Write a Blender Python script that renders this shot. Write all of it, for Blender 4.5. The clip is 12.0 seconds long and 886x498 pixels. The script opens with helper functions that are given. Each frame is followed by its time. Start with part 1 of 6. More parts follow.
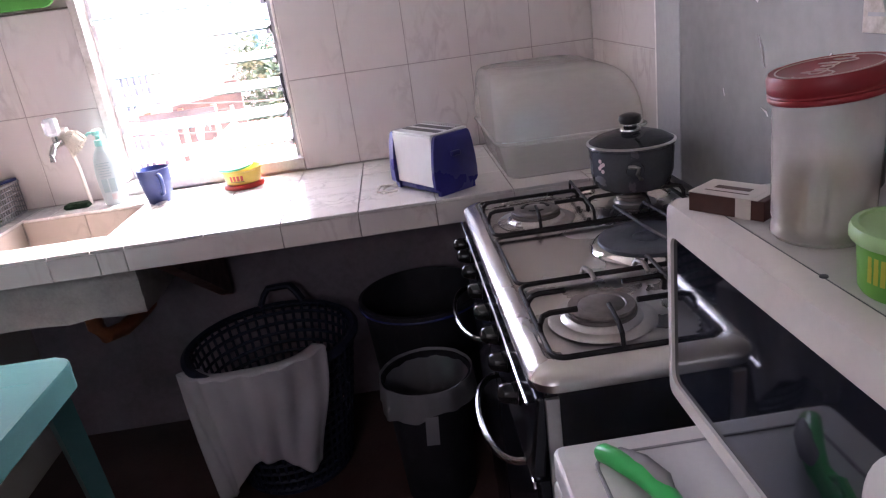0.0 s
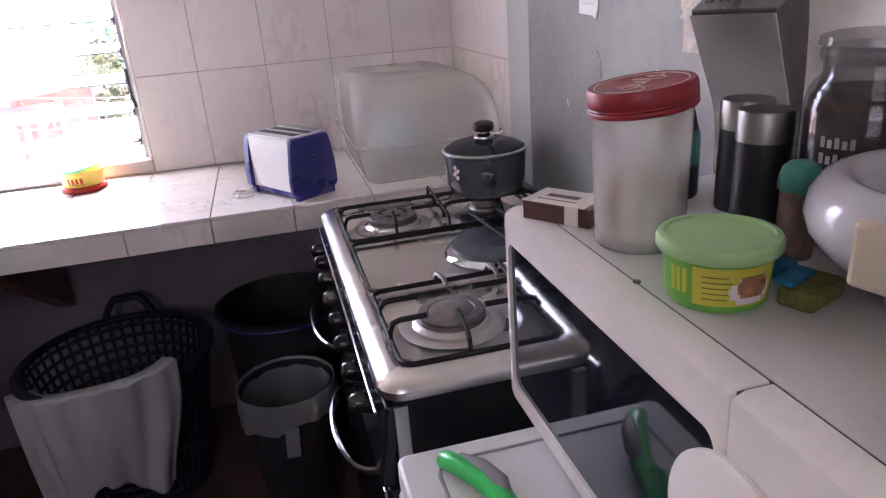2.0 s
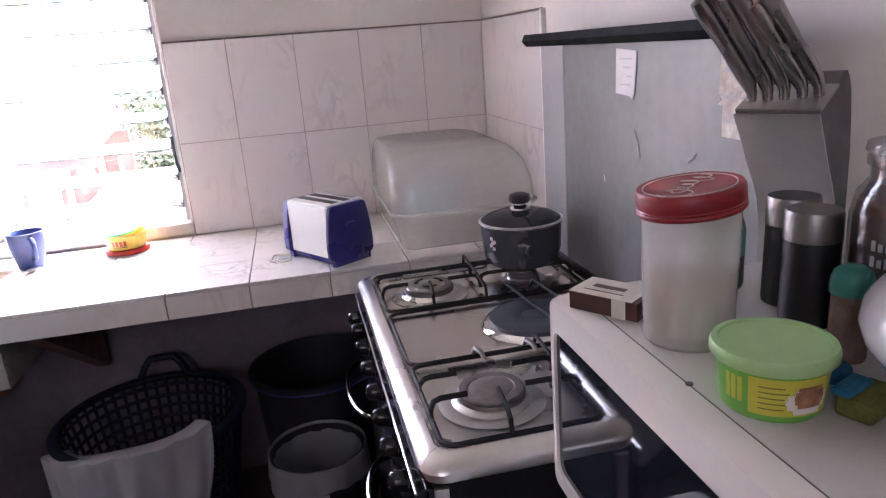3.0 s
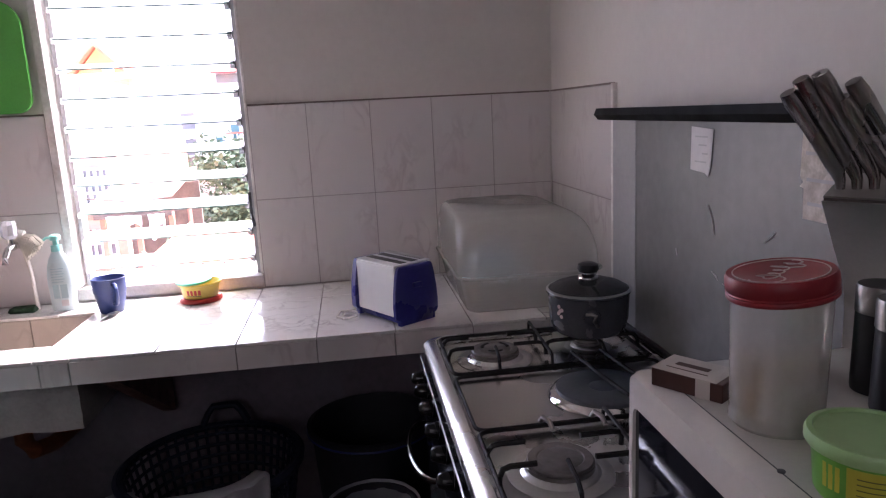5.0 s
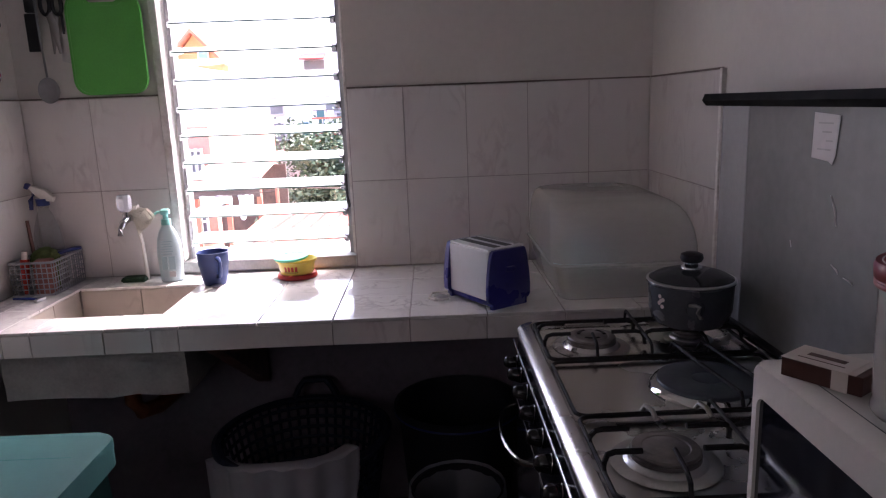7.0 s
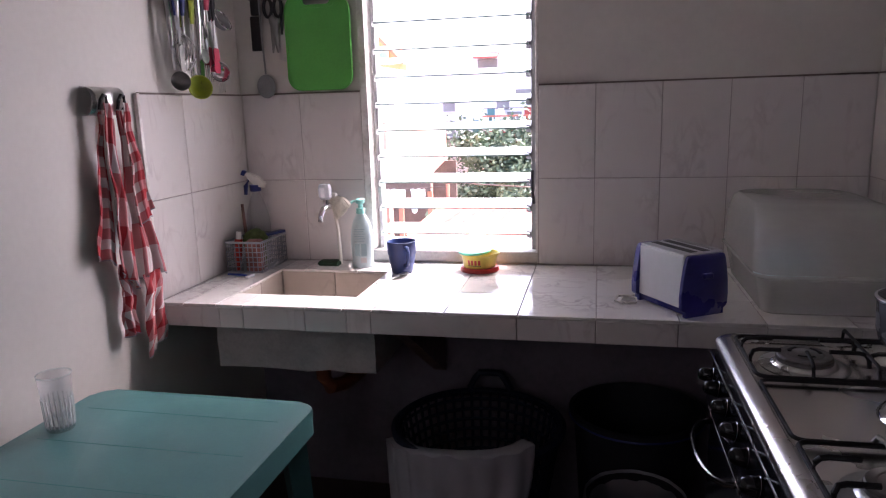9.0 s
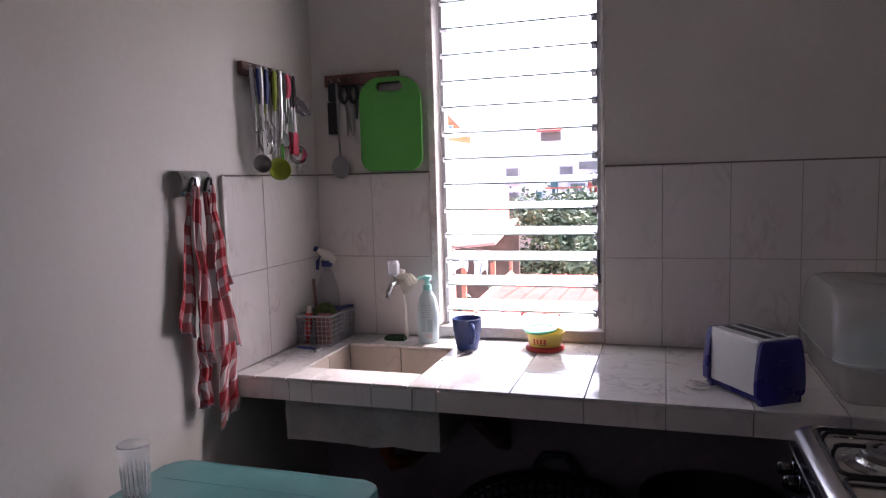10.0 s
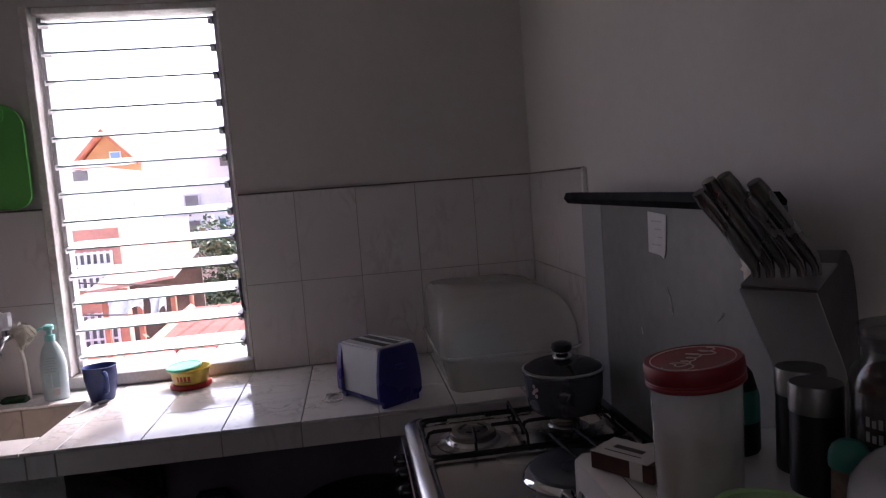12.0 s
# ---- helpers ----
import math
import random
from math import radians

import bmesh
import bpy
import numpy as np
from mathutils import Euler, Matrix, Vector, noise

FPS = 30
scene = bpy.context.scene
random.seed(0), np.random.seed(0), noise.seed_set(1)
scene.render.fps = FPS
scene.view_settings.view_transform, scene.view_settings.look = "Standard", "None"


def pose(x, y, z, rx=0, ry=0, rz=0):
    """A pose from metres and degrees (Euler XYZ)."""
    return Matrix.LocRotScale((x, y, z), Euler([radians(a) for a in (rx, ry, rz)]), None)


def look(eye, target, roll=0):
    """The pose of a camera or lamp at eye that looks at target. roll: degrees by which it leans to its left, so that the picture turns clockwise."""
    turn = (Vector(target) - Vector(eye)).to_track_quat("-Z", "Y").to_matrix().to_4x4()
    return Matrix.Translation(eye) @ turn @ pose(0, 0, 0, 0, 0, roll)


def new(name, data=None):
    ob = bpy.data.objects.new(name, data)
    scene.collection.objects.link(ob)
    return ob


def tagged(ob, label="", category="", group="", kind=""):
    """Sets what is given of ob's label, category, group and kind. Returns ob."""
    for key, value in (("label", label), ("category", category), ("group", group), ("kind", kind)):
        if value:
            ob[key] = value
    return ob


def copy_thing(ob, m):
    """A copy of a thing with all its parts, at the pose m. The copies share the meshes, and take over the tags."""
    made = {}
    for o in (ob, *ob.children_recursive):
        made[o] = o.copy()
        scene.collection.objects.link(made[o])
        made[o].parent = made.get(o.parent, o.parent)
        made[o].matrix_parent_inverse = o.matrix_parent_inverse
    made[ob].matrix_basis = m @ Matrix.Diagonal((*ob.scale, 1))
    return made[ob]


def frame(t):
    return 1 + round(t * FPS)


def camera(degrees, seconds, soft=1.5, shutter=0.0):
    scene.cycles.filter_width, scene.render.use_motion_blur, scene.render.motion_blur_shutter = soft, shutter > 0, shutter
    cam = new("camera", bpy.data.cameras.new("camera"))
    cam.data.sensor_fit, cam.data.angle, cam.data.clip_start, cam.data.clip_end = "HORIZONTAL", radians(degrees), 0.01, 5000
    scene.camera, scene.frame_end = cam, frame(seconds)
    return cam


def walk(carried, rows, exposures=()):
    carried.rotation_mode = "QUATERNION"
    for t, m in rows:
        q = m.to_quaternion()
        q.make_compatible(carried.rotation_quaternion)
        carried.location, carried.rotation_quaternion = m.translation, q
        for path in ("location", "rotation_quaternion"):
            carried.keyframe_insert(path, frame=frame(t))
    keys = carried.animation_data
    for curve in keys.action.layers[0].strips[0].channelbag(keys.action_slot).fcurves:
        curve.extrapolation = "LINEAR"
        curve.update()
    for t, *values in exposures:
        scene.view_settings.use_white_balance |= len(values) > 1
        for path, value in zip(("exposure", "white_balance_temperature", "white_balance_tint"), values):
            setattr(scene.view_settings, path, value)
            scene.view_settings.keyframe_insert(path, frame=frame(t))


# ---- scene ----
cam = camera(65.3, 12.0, 1.2)
PATH = [
    (0, (-0.639, -2.238, 1.337), (-0.572, -0.362, 0.649), -7.8),
    (0.5, (-0.632, -2.242, 1.338), (-0.421, -0.361, 0.693), -5.3),
    (1, (-0.602, -2.236, 1.328), (-0.185, -0.4, 0.654), -4.2),
    (1.5, (-0.599, -2.234, 1.332), (-0.149, -0.42, 0.62), -4.2),
    (2, (-0.605, -2.232, 1.334), (-0.179, -0.413, 0.619), -4.5),
    (2.5, (-0.615, -2.23, 1.353), (-0.202, -0.394, 0.676), -4.5),
    (3, (-0.623, -2.229, 1.373), (-0.248, -0.348, 0.808), -4.5),
    (5, (-0.66, -2.245, 1.392), (-0.415, -0.299, 1.001), -2.9),
    (5.5, (-0.672, -2.245, 1.392), (-0.471, -0.293, 1.003), -2.8),
    (6, (-0.686, -2.243, 1.389), (-0.537, -0.289, 0.991), -2.6),
    (6.5, (-0.695, -2.244, 1.385), (-0.609, -0.287, 0.981), -2.5),
    (7, (-0.708, -2.248, 1.383), (-0.683, -0.291, 0.969), -2.2),
    (9, (-0.779, -2.252, 1.379), (-1.212, -0.341, 0.977), -1.7),
    (9.5, (-0.779, -2.261, 1.388), (-1.305, -0.362, 1.048), -2.0),
    (10, (-0.785, -2.279, 1.41), (-1.392, -0.384, 1.211), -1.6),
    (10.5, (-0.786, -2.293, 1.423), (-1.459, -0.414, 1.306), -1.8),
    (11, (-0.763, -2.312, 1.426), (-1.338, -0.396, 1.385), -2.6),
    (11.5, (-0.714, -2.307, 1.411), (-0.937, -0.321, 1.355), -3.4),
    (12, (-0.606, -2.303, 1.418), (-0.354, -0.327, 1.238), -4.3),
]
EXPOSURES = [(0.0, 5.05, 5920, 23), (0.5, 5.10, 5920, 23), (1.0, 5.10, 5920, 23), (1.5, 5.27, 5920, 23), (2.5, 5.53, 5920, 23), (3.0, 5.43, 5920, 23), (5.0, 4.27, 5920, 23), (6.5, 3.74, 5920, 23), (7.0, 3.58, 5920, 23), (9.0, 3.68, 5920, 23), (9.5, 3.54, 5920, 23), (10.0, 3.25, 5920, 23), (10.5, 2.86, 5920, 23), (11.0, 2.58, 5920, 23), (11.5, 2.52, 5920, 23), (12.0, 2.66, 5920, 23)]
walk(cam, [(t, look(eye, target, roll)) for t, eye, target, roll in PATH], EXPOSURES)

# ---- world, sun, large lights ----
world = bpy.data.worlds.new("sky")
scene.world = world
world.use_nodes = True
wn = world.node_tree.nodes
sky = wn.new("ShaderNodeTexSky")
sky.sky_type = "NISHITA"
sky.sun_disc = False
sky.sun_elevation = radians(57)
sky.sun_rotation = radians(30)
sky.air_density, sky.dust_density, sky.ozone_density = 0.7, 8.0, 0.5
wn["Background"].inputs[1].default_value = 0.15
world.node_tree.links.new(sky.outputs[0], wn["Background"].inputs[0])

sun = bpy.data.lights.new("sun", "SUN")
sun.energy, sun.angle, sun.color = 0.25, radians(14), (1.0, 0.95, 0.88)
sun_ob = new("sun", sun)
sun_ob.matrix_world = look((9, 15.5, 27), (0, 0, 0))


# added fill light, set in a made-up opening of the unseen rear wall
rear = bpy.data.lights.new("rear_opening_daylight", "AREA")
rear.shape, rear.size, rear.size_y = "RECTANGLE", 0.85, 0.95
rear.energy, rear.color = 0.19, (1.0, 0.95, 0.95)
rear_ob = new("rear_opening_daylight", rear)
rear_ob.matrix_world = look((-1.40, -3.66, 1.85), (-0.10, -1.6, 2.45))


# ---- materials ----
def nodes_of(name):
    m = bpy.data.materials.new(name)
    m.use_nodes = True
    return m, m.node_tree.nodes, m.node_tree.links, m.node_tree.nodes["Principled BSDF"]


def mat(name, col, rough=0.5, metal=0.0, var=0.12, scale=6.0, fine=90.0, bump=0.05, stain=None, spec=0.5, coat=0.0, rvar=0.12):
    """A surface with blotches at one scale and grain at another."""
    m, n, l, p = nodes_of(name)
    tc = n.new("ShaderNodeTexCoord")
    a = n.new("ShaderNodeTexNoise")
    b = n.new("ShaderNodeTexNoise")
    a.inputs["Scale"].default_value, a.inputs["Detail"].default_value = scale, 5
    b.inputs["Scale"].default_value, b.inputs["Detail"].default_value = fine, 3
    for t in (a, b):
        l.new(tc.outputs["Object"], t.inputs["Vector"])
    add = n.new("ShaderNodeMath")
    add.operation = "MULTIPLY_ADD"
    l.new(b.outputs[0], add.inputs[0])
    add.inputs[1].default_value = 0.5
    l.new(a.outputs[0], add.inputs[2])
    ramp = n.new("ShaderNodeMapRange")
    ramp.inputs[1].default_value, ramp.inputs[2].default_value = 0.45, 1.05
    ramp.inputs[3].default_value, ramp.inputs[4].default_value = 0.0, 1.0
    l.new(add.outputs[0], ramp.inputs[0])
    mix = n.new("ShaderNodeMix")
    mix.data_type = "RGBA"
    lo = stain if stain else [c * (1 - var) for c in col]
    hi = [min(1, c * (1 + var * 0.6)) for c in col]
    mix.inputs["A"].default_value, mix.inputs["B"].default_value = (*lo, 1), (*hi, 1)
    l.new(ramp.outputs[0], mix.inputs["Factor"])
    l.new(mix.outputs["Result"], p.inputs["Base Color"])
    rr = n.new("ShaderNodeMapRange")
    rr.inputs[3].default_value, rr.inputs[4].default_value = min(1, rough + rvar), max(0.03, rough - rvar)
    l.new(a.outputs[0], rr.inputs[0])
    l.new(rr.outputs[0], p.inputs["Roughness"])
    p.inputs["Metallic"].default_value = metal
    p.inputs["Specular IOR Level"].default_value = spec
    p.inputs["Coat Weight"].default_value = coat
    if bump:
        bn = n.new("ShaderNodeBump")
        bn.inputs["Strength"].default_value, bn.inputs["Distance"].default_value = bump, 0.004
        l.new(add.outputs[0], bn.inputs["Height"])
        l.new(bn.outputs[0], p.inputs["Normal"])
    return m


def marble_tile(name, col, vein, rough):
    """Glazed tile with thin grey veins that differ from tile to tile."""
    m, n, l, p = nodes_of(name)
    tc = n.new("ShaderNodeTexCoord")
    oi = n.new("ShaderNodeObjectInfo")
    sc = n.new("ShaderNodeVectorMath")
    sc.operation = "SCALE"
    sc.inputs[0].default_value = (31, 17, 23)
    l.new(oi.outputs["Random"], sc.inputs["Scale"])
    ad = n.new("ShaderNodeVectorMath")
    l.new(tc.outputs["Object"], ad.inputs[0])
    l.new(sc.outputs[0], ad.inputs[1])
    rot = n.new("ShaderNodeMapping")
    rot.inputs["Rotation"].default_value = (0.45, 0.55, 0.5)
    rot.inputs["Scale"].default_value = (1.5, 1.5, 0.62)
    l.new(ad.outputs[0], rot.inputs[0])
    v = n.new("ShaderNodeTexNoise")
    v.inputs["Scale"].default_value, v.inputs["Detail"].default_value, v.inputs["Distortion"].default_value = 11, 7, 0.55
    l.new(rot.outputs[0], v.inputs["Vector"])
    cr = n.new("ShaderNodeValToRGB")
    e = cr.color_ramp.elements
    e[0].position, e[0].color = 0.44, (0, 0, 0, 1)
    e[1].position, e[1].color = 0.56, (0, 0, 0, 1)
    mid = e.new(0.5)
    mid.color = (1, 1, 1, 1)
    l.new(v.outputs[0], cr.inputs[0])
    pat = n.new("ShaderNodeTexNoise")
    pat.inputs["Scale"].default_value = 7
    l.new(ad.outputs[0], pat.inputs["Vector"])
    pm = n.new("ShaderNodeMapRange")
    pm.inputs[1].default_value, pm.inputs[2].default_value = 0.45, 0.7
    l.new(pat.outputs[0], pm.inputs[0])
    mul = n.new("ShaderNodeMath")
    mul.operation = "MULTIPLY"
    l.new(cr.outputs[0], mul.inputs[0])
    l.new(pm.outputs[0], mul.inputs[1])
    cloud = n.new("ShaderNodeMix")
    cloud.data_type = "RGBA"
    cloud.inputs["A"].default_value = (*[c * 0.93 for c in col], 1)
    cloud.inputs["B"].default_value = (*col, 1)
    l.new(pat.outputs[0], cloud.inputs["Factor"])
    mix = n.new("ShaderNodeMix")
    mix.data_type = "RGBA"
    mix.inputs["B"].default_value = (*vein, 1)
    l.new(cloud.outputs["Result"], mix.inputs["A"])
    l.new(mul.outputs[0], mix.inputs["Factor"])
    l.new(mix.outputs["Result"], p.inputs["Base Color"])
    p.inputs["Roughness"].default_value = rough
    bn = n.new("ShaderNodeBump")
    bn.inputs["Strength"].default_value, bn.inputs["Distance"].default_value = 0.05, 0.003
    l.new(pat.outputs[0], bn.inputs["Height"])
    l.new(bn.outputs[0], p.inputs["Normal"])
    return m


def clear(name, col, rough=0.05, clear_part=0.7, ior=1.45):
    """Thin clear or milky plastic and glass: light passes through, the rest is body and gloss."""
    m, n, l, p = nodes_of(name)
    p.inputs["Base Color"].default_value = (*col, 1)
    p.inputs["Roughness"].default_value = rough
    p.inputs["IOR"].default_value = ior
    tr = n.new("ShaderNodeBsdfTransparent")
    tr.inputs[0].default_value = (*[0.6 + 0.4 * c for c in col], 1)
    tl = n.new("ShaderNodeBsdfTranslucent")
    tl.inputs[0].default_value = (*col, 1)
    body = n.new("ShaderNodeMixShader")
    body.inputs[0].default_value = 0.55
    l.new(p.outputs[0], body.inputs[1])
    l.new(tl.outputs[0], body.inputs[2])
    mx = n.new("ShaderNodeMixShader")
    nz = n.new("ShaderNodeTexNoise")
    nz.inputs["Scale"].default_value = 14
    mr = n.new("ShaderNodeMapRange")
    mr.inputs[3].default_value, mr.inputs[4].default_value = 1 - clear_part - 0.02, 1 - clear_part + 0.02
    l.new(nz.outputs[0], mr.inputs[0])
    l.new(mr.outputs[0], mx.inputs[0])
    l.new(tr.outputs[0], mx.inputs[1])
    l.new(body.outputs[0], mx.inputs[2])
    lw = n.new("ShaderNodeLayerWeight")
    pw = n.new("ShaderNodeMath")
    pw.operation = "POWER"
    pw.inputs[1].default_value = 4.0
    l.new(lw.outputs["Facing"], pw.inputs[0])
    gm = n.new("ShaderNodeMapRange")
    gm.inputs[3].default_value, gm.inputs[4].default_value = 0.045, 0.32
    l.new(pw.outputs[0], gm.inputs[0])
    gl = n.new("ShaderNodeBsdfGlossy")
    gl.inputs["Roughness"].default_value = rough
    top = n.new("ShaderNodeMixShader")
    l.new(gm.outputs[0], top.inputs[0])
    l.new(mx.outputs[0], top.inputs[1])
    l.new(gl.outputs[0], top.inputs[2])
    l.new(top.outputs[0], n["Material Output"].inputs[0])
    return m


def glass_mat(name, tint, dust_veil, rough=0.02):
    """A pane: clear, with a mirror gloss that grows towards grazing, and a pale film, part dusty glass, part painted
    glare.
    """
    m, n, l, p = nodes_of(name)
    tr = n.new("ShaderNodeBsdfTransparent")
    tr.inputs[0].default_value = (*tint, 1)
    gl = n.new("ShaderNodeBsdfGlossy")
    gl.inputs["Roughness"].default_value = rough
    fr = n.new("ShaderNodeFresnel")
    fr.inputs[0].default_value = 1.5
    a = n.new("ShaderNodeMixShader")
    l.new(fr.outputs[0], a.inputs[0])
    l.new(tr.outputs[0], a.inputs[1])
    l.new(gl.outputs[0], a.inputs[2])
    p.inputs["Base Color"].default_value = (0.90, 0.91, 0.90, 1)
    p.inputs["Roughness"].default_value = 0.4
    nz = n.new("ShaderNodeTexNoise")
    nz.inputs["Scale"].default_value = 20
    mr = n.new("ShaderNodeMapRange")
    mr.inputs[3].default_value, mr.inputs[4].default_value = dust_veil * 0.6, dust_veil * 1.4
    l.new(nz.outputs[0], mr.inputs[0])
    b = n.new("ShaderNodeMixShader")
    l.new(mr.outputs[0], b.inputs[0])
    l.new(a.outputs[0], b.inputs[1])
    l.new(p.outputs[0], b.inputs[2])
    l.new(b.outputs[0], n["Material Output"].inputs[0])
    return m


def check_cloth(name):
    """Red and white checked cotton; the weave follows the cloth's own two directions."""
    m, n, l, p = nodes_of(name)
    uv = n.new("ShaderNodeUVMap")
    sep = n.new("ShaderNodeSeparateXYZ")
    l.new(uv.outputs[0], sep.inputs[0])
    masks = []
    for axis, freq, wide in (("X", 1.5, 0.46), ("Y", 1.45, 0.52)):
        mu = n.new("ShaderNodeMath")
        mu.operation = "MULTIPLY"
        mu.inputs[1].default_value = freq
        l.new(sep.outputs[axis], mu.inputs[0])
        fr = n.new("ShaderNodeMath")
        fr.operation = "FRACT"
        l.new(mu.outputs[0], fr.inputs[0])
        lt = n.new("ShaderNodeMath")
        lt.operation = "LESS_THAN"
        lt.inputs[1].default_value = wide
        l.new(fr.outputs[0], lt.inputs[0])
        masks.append(lt)
    s = n.new("ShaderNodeMath")
    l.new(masks[0].outputs[0], s.inputs[0])
    l.new(masks[1].outputs[0], s.inputs[1])
    h = n.new("ShaderNodeMath")
    h.operation = "MULTIPLY"
    h.inputs[1].default_value = 0.5
    soft = n.new("ShaderNodeTexNoise")
    soft.inputs["Scale"].default_value = 9
    l.new(s.outputs[0], h.inputs[0])
    cr = n.new("ShaderNodeValToRGB")
    e = cr.color_ramp.elements
    e[0].position, e[0].color = 0.0, (0.72, 0.65, 0.65, 1)
    e[1].position, e[1].color = 1.0, (0.42, 0.055, 0.065, 1)
    mid = e.new(0.5)
    mid.color = (0.53, 0.21, 0.22, 1)
    l.new(h.outputs[0], cr.inputs[0])
    nz = n.new("ShaderNodeTexNoise")
    nz.inputs["Scale"].default_value = 900
    bn = n.new("ShaderNodeBump")
    bn.inputs["Strength"].default_value, bn.inputs["Distance"].default_value = 0.3, 0.001
    l.new(nz.outputs[0], bn.inputs["Height"])
    l.new(bn.outputs[0], p.inputs["Normal"])
    l.new(cr.outputs[0], p.inputs["Base Color"])
    p.inputs["Roughness"].default_value = 0.9
    p.inputs["Specular IOR Level"].default_value = 0.1
    return m


PLASTER = mat("cream_plaster_paint", (0.63, 0.592, 0.56), 0.6, var=0.07, scale=2.2, fine=60, bump=0.10)
UNDER = mat("shade_toned_mortar_under_counter", (0.26, 0.215, 0.255), 0.85, var=0.3, scale=4, fine=50, bump=0.2)
CONCRETE = mat("rough_concrete", (0.42, 0.40, 0.39), 0.9, var=0.25, scale=9, fine=120, bump=0.5)
FLOOR = mat("brown_floor_tile", (0.09, 0.05, 0.045), 0.35, var=0.35, scale=5, fine=80, bump=0.08)
CEIL = mat("white_ceiling_paint", (0.7, 0.68, 0.66), 0.8, var=0.05, scale=2)
TILE = marble_tile("veined_wall_tile", (0.70, 0.655, 0.645), (0.565, 0.51, 0.51), 0.22)
TOPTILE = marble_tile("veined_counter_tile", (0.74, 0.71, 0.70), (0.48, 0.45, 0.45), 0.10)
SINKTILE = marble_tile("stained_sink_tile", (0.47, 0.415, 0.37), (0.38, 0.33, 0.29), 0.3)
GROUT = mat("grey_grout", (0.39, 0.35, 0.34), 0.9, var=0.3, scale=20, bump=0.2)
TRIM = mat("white_window_paint", (0.80, 0.78, 0.76), 0.5, var=0.18, scale=14, fine=90, bump=0.15, stain=(0.5, 0.45, 0.42))
SILL = mat("shade_grey_sill", (0.47, 0.45, 0.44), 0.7, var=0.25, scale=16, fine=120, bump=0.2)
ALU = mat("dull_aluminium", (0.45, 0.45, 0.46), 0.4, metal=0.9, var=0.25, scale=20)
DARKMETAL = mat("dark_clip_metal", (0.10, 0.10, 0.11), 0.5, metal=0.6, var=0.3, scale=40)
PANE = glass_mat("louvre_glass", (0.95, 0.975, 0.97), 0.34)
PANE_EDGE = mat("green_glass_edge", (0.30, 0.44, 0.40), 0.2, var=0.2, scale=30, bump=0)
STEEL = mat("brushed_steel", (0.55, 0.54, 0.53), 0.30, metal=1.0, var=0.12, scale=5, fine=160, bump=0.03)
HOBSTEEL = mat("worn_hob_steel", (0.64, 0.62, 0.605), 0.27, metal=1.0, var=0.06, scale=5, fine=140, bump=0.02, rvar=0.035)
BLOCKSTEEL = mat("pale_brushed_steel", (0.74, 0.72, 0.71), 0.34, metal=1.0, var=0.08, scale=9, fine=220, bump=0.02, rvar=0.05)
CHROME = mat("chrome", (0.75, 0.75, 0.76), 0.10, metal=1.0, var=0.05, scale=10, bump=0, rvar=0.04)
LIDGREY = mat("smoky_cooker_lid", (0.166, 0.164, 0.157), 0.42, metal=0.15, var=0.26, scale=4, fine=45, bump=0.0, rvar=0.03)
LIDEDGE = mat("pale_lid_border", (0.31, 0.305, 0.305), 0.45, metal=0.2, var=0.14, scale=6, fine=70, bump=0.0, rvar=0.03)
RAILBLACK = mat("matt_black_rail", (0.006, 0.006, 0.006), 0.55, var=0.3, scale=20, bump=0.02, spec=0.15)
PACKET = mat("ochre_printed_packet", (0.34, 0.26, 0.13), 0.5, var=0.4, scale=60, bump=0.1)
DARKCHROME = mat("dark_polished_handle_metal", (0.22, 0.215, 0.21), 0.16, metal=1.0, var=0.15, scale=20, bump=0, rvar=0.04)
CAPSTEEL = mat("dull_grinder_cap_steel", (0.27, 0.26, 0.25), 0.38, metal=1.0, var=0.1, scale=12, fine=220, bump=0.02)
BLACK = mat("black_enamel", (0.008, 0.008, 0.010), 0.14, var=0.3, scale=10, bump=0.01, spec=0.35, rvar=0.05)
BLACKGLOSS = mat("glossy_black_knob", (0.010, 0.010, 0.011), 0.10, var=0.2, scale=30, bump=0, rvar=0.03)
BLACKPL = mat("black_plastic", (0.011, 0.010, 0.011), 0.42, var=0.3, scale=20, fine=200, bump=0.05)
IRON = mat("sooty_iron", (0.012, 0.010, 0.010), 0.55, metal=0.0, var=0.4, scale=30, bump=0.12, spec=0.25)
PLATE = mat("cast_hotplate", (0.075, 0.085, 0.10), 0.42, metal=0.3, var=0.25, scale=14, fine=120, bump=0.08)
CAP = mat("burner_cap_metal", (0.20, 0.18, 0.17), 0.48, metal=0.6, var=0.35, scale=25, bump=0.1)
WHITEPL = mat("aged_white_plastic", (0.70, 0.66, 0.61), 0.24, var=0.07, scale=4, fine=140, bump=0.03, rvar=0.03)
WHITEPAINT = mat("white_enamel_casing", (0.51, 0.49, 0.455), 0.34, var=0.08, scale=5, fine=220, bump=0.06, rvar=0.03)
FRIDGE = mat("white_appliance_top", (0.62, 0.61, 0.60), 0.38, var=0.08, scale=6, fine=150, bump=0.05, rvar=0.03)
DARKGLASS = mat("dark_oven_glass", (0.012, 0.013, 0.018), 0.05, var=0.2, scale=5, bump=0, rvar=0.02, spec=0.8)
BLUEPL = mat("blue_toaster_plastic", (0.035, 0.035, 0.22), 0.28, var=0.2, scale=12, bump=0.02)
TOASTW = mat("white_toaster_panel", (0.66, 0.66, 0.68), 0.35, var=0.05, scale=10, bump=0.01)
MILKY = clear("milky_box_plastic", (0.94, 0.93, 0.90), 0.11, 0.57)
MILKYJAR = clear("milky_jar_plastic", (0.95, 0.93, 0.89), 0.14, 0.62)
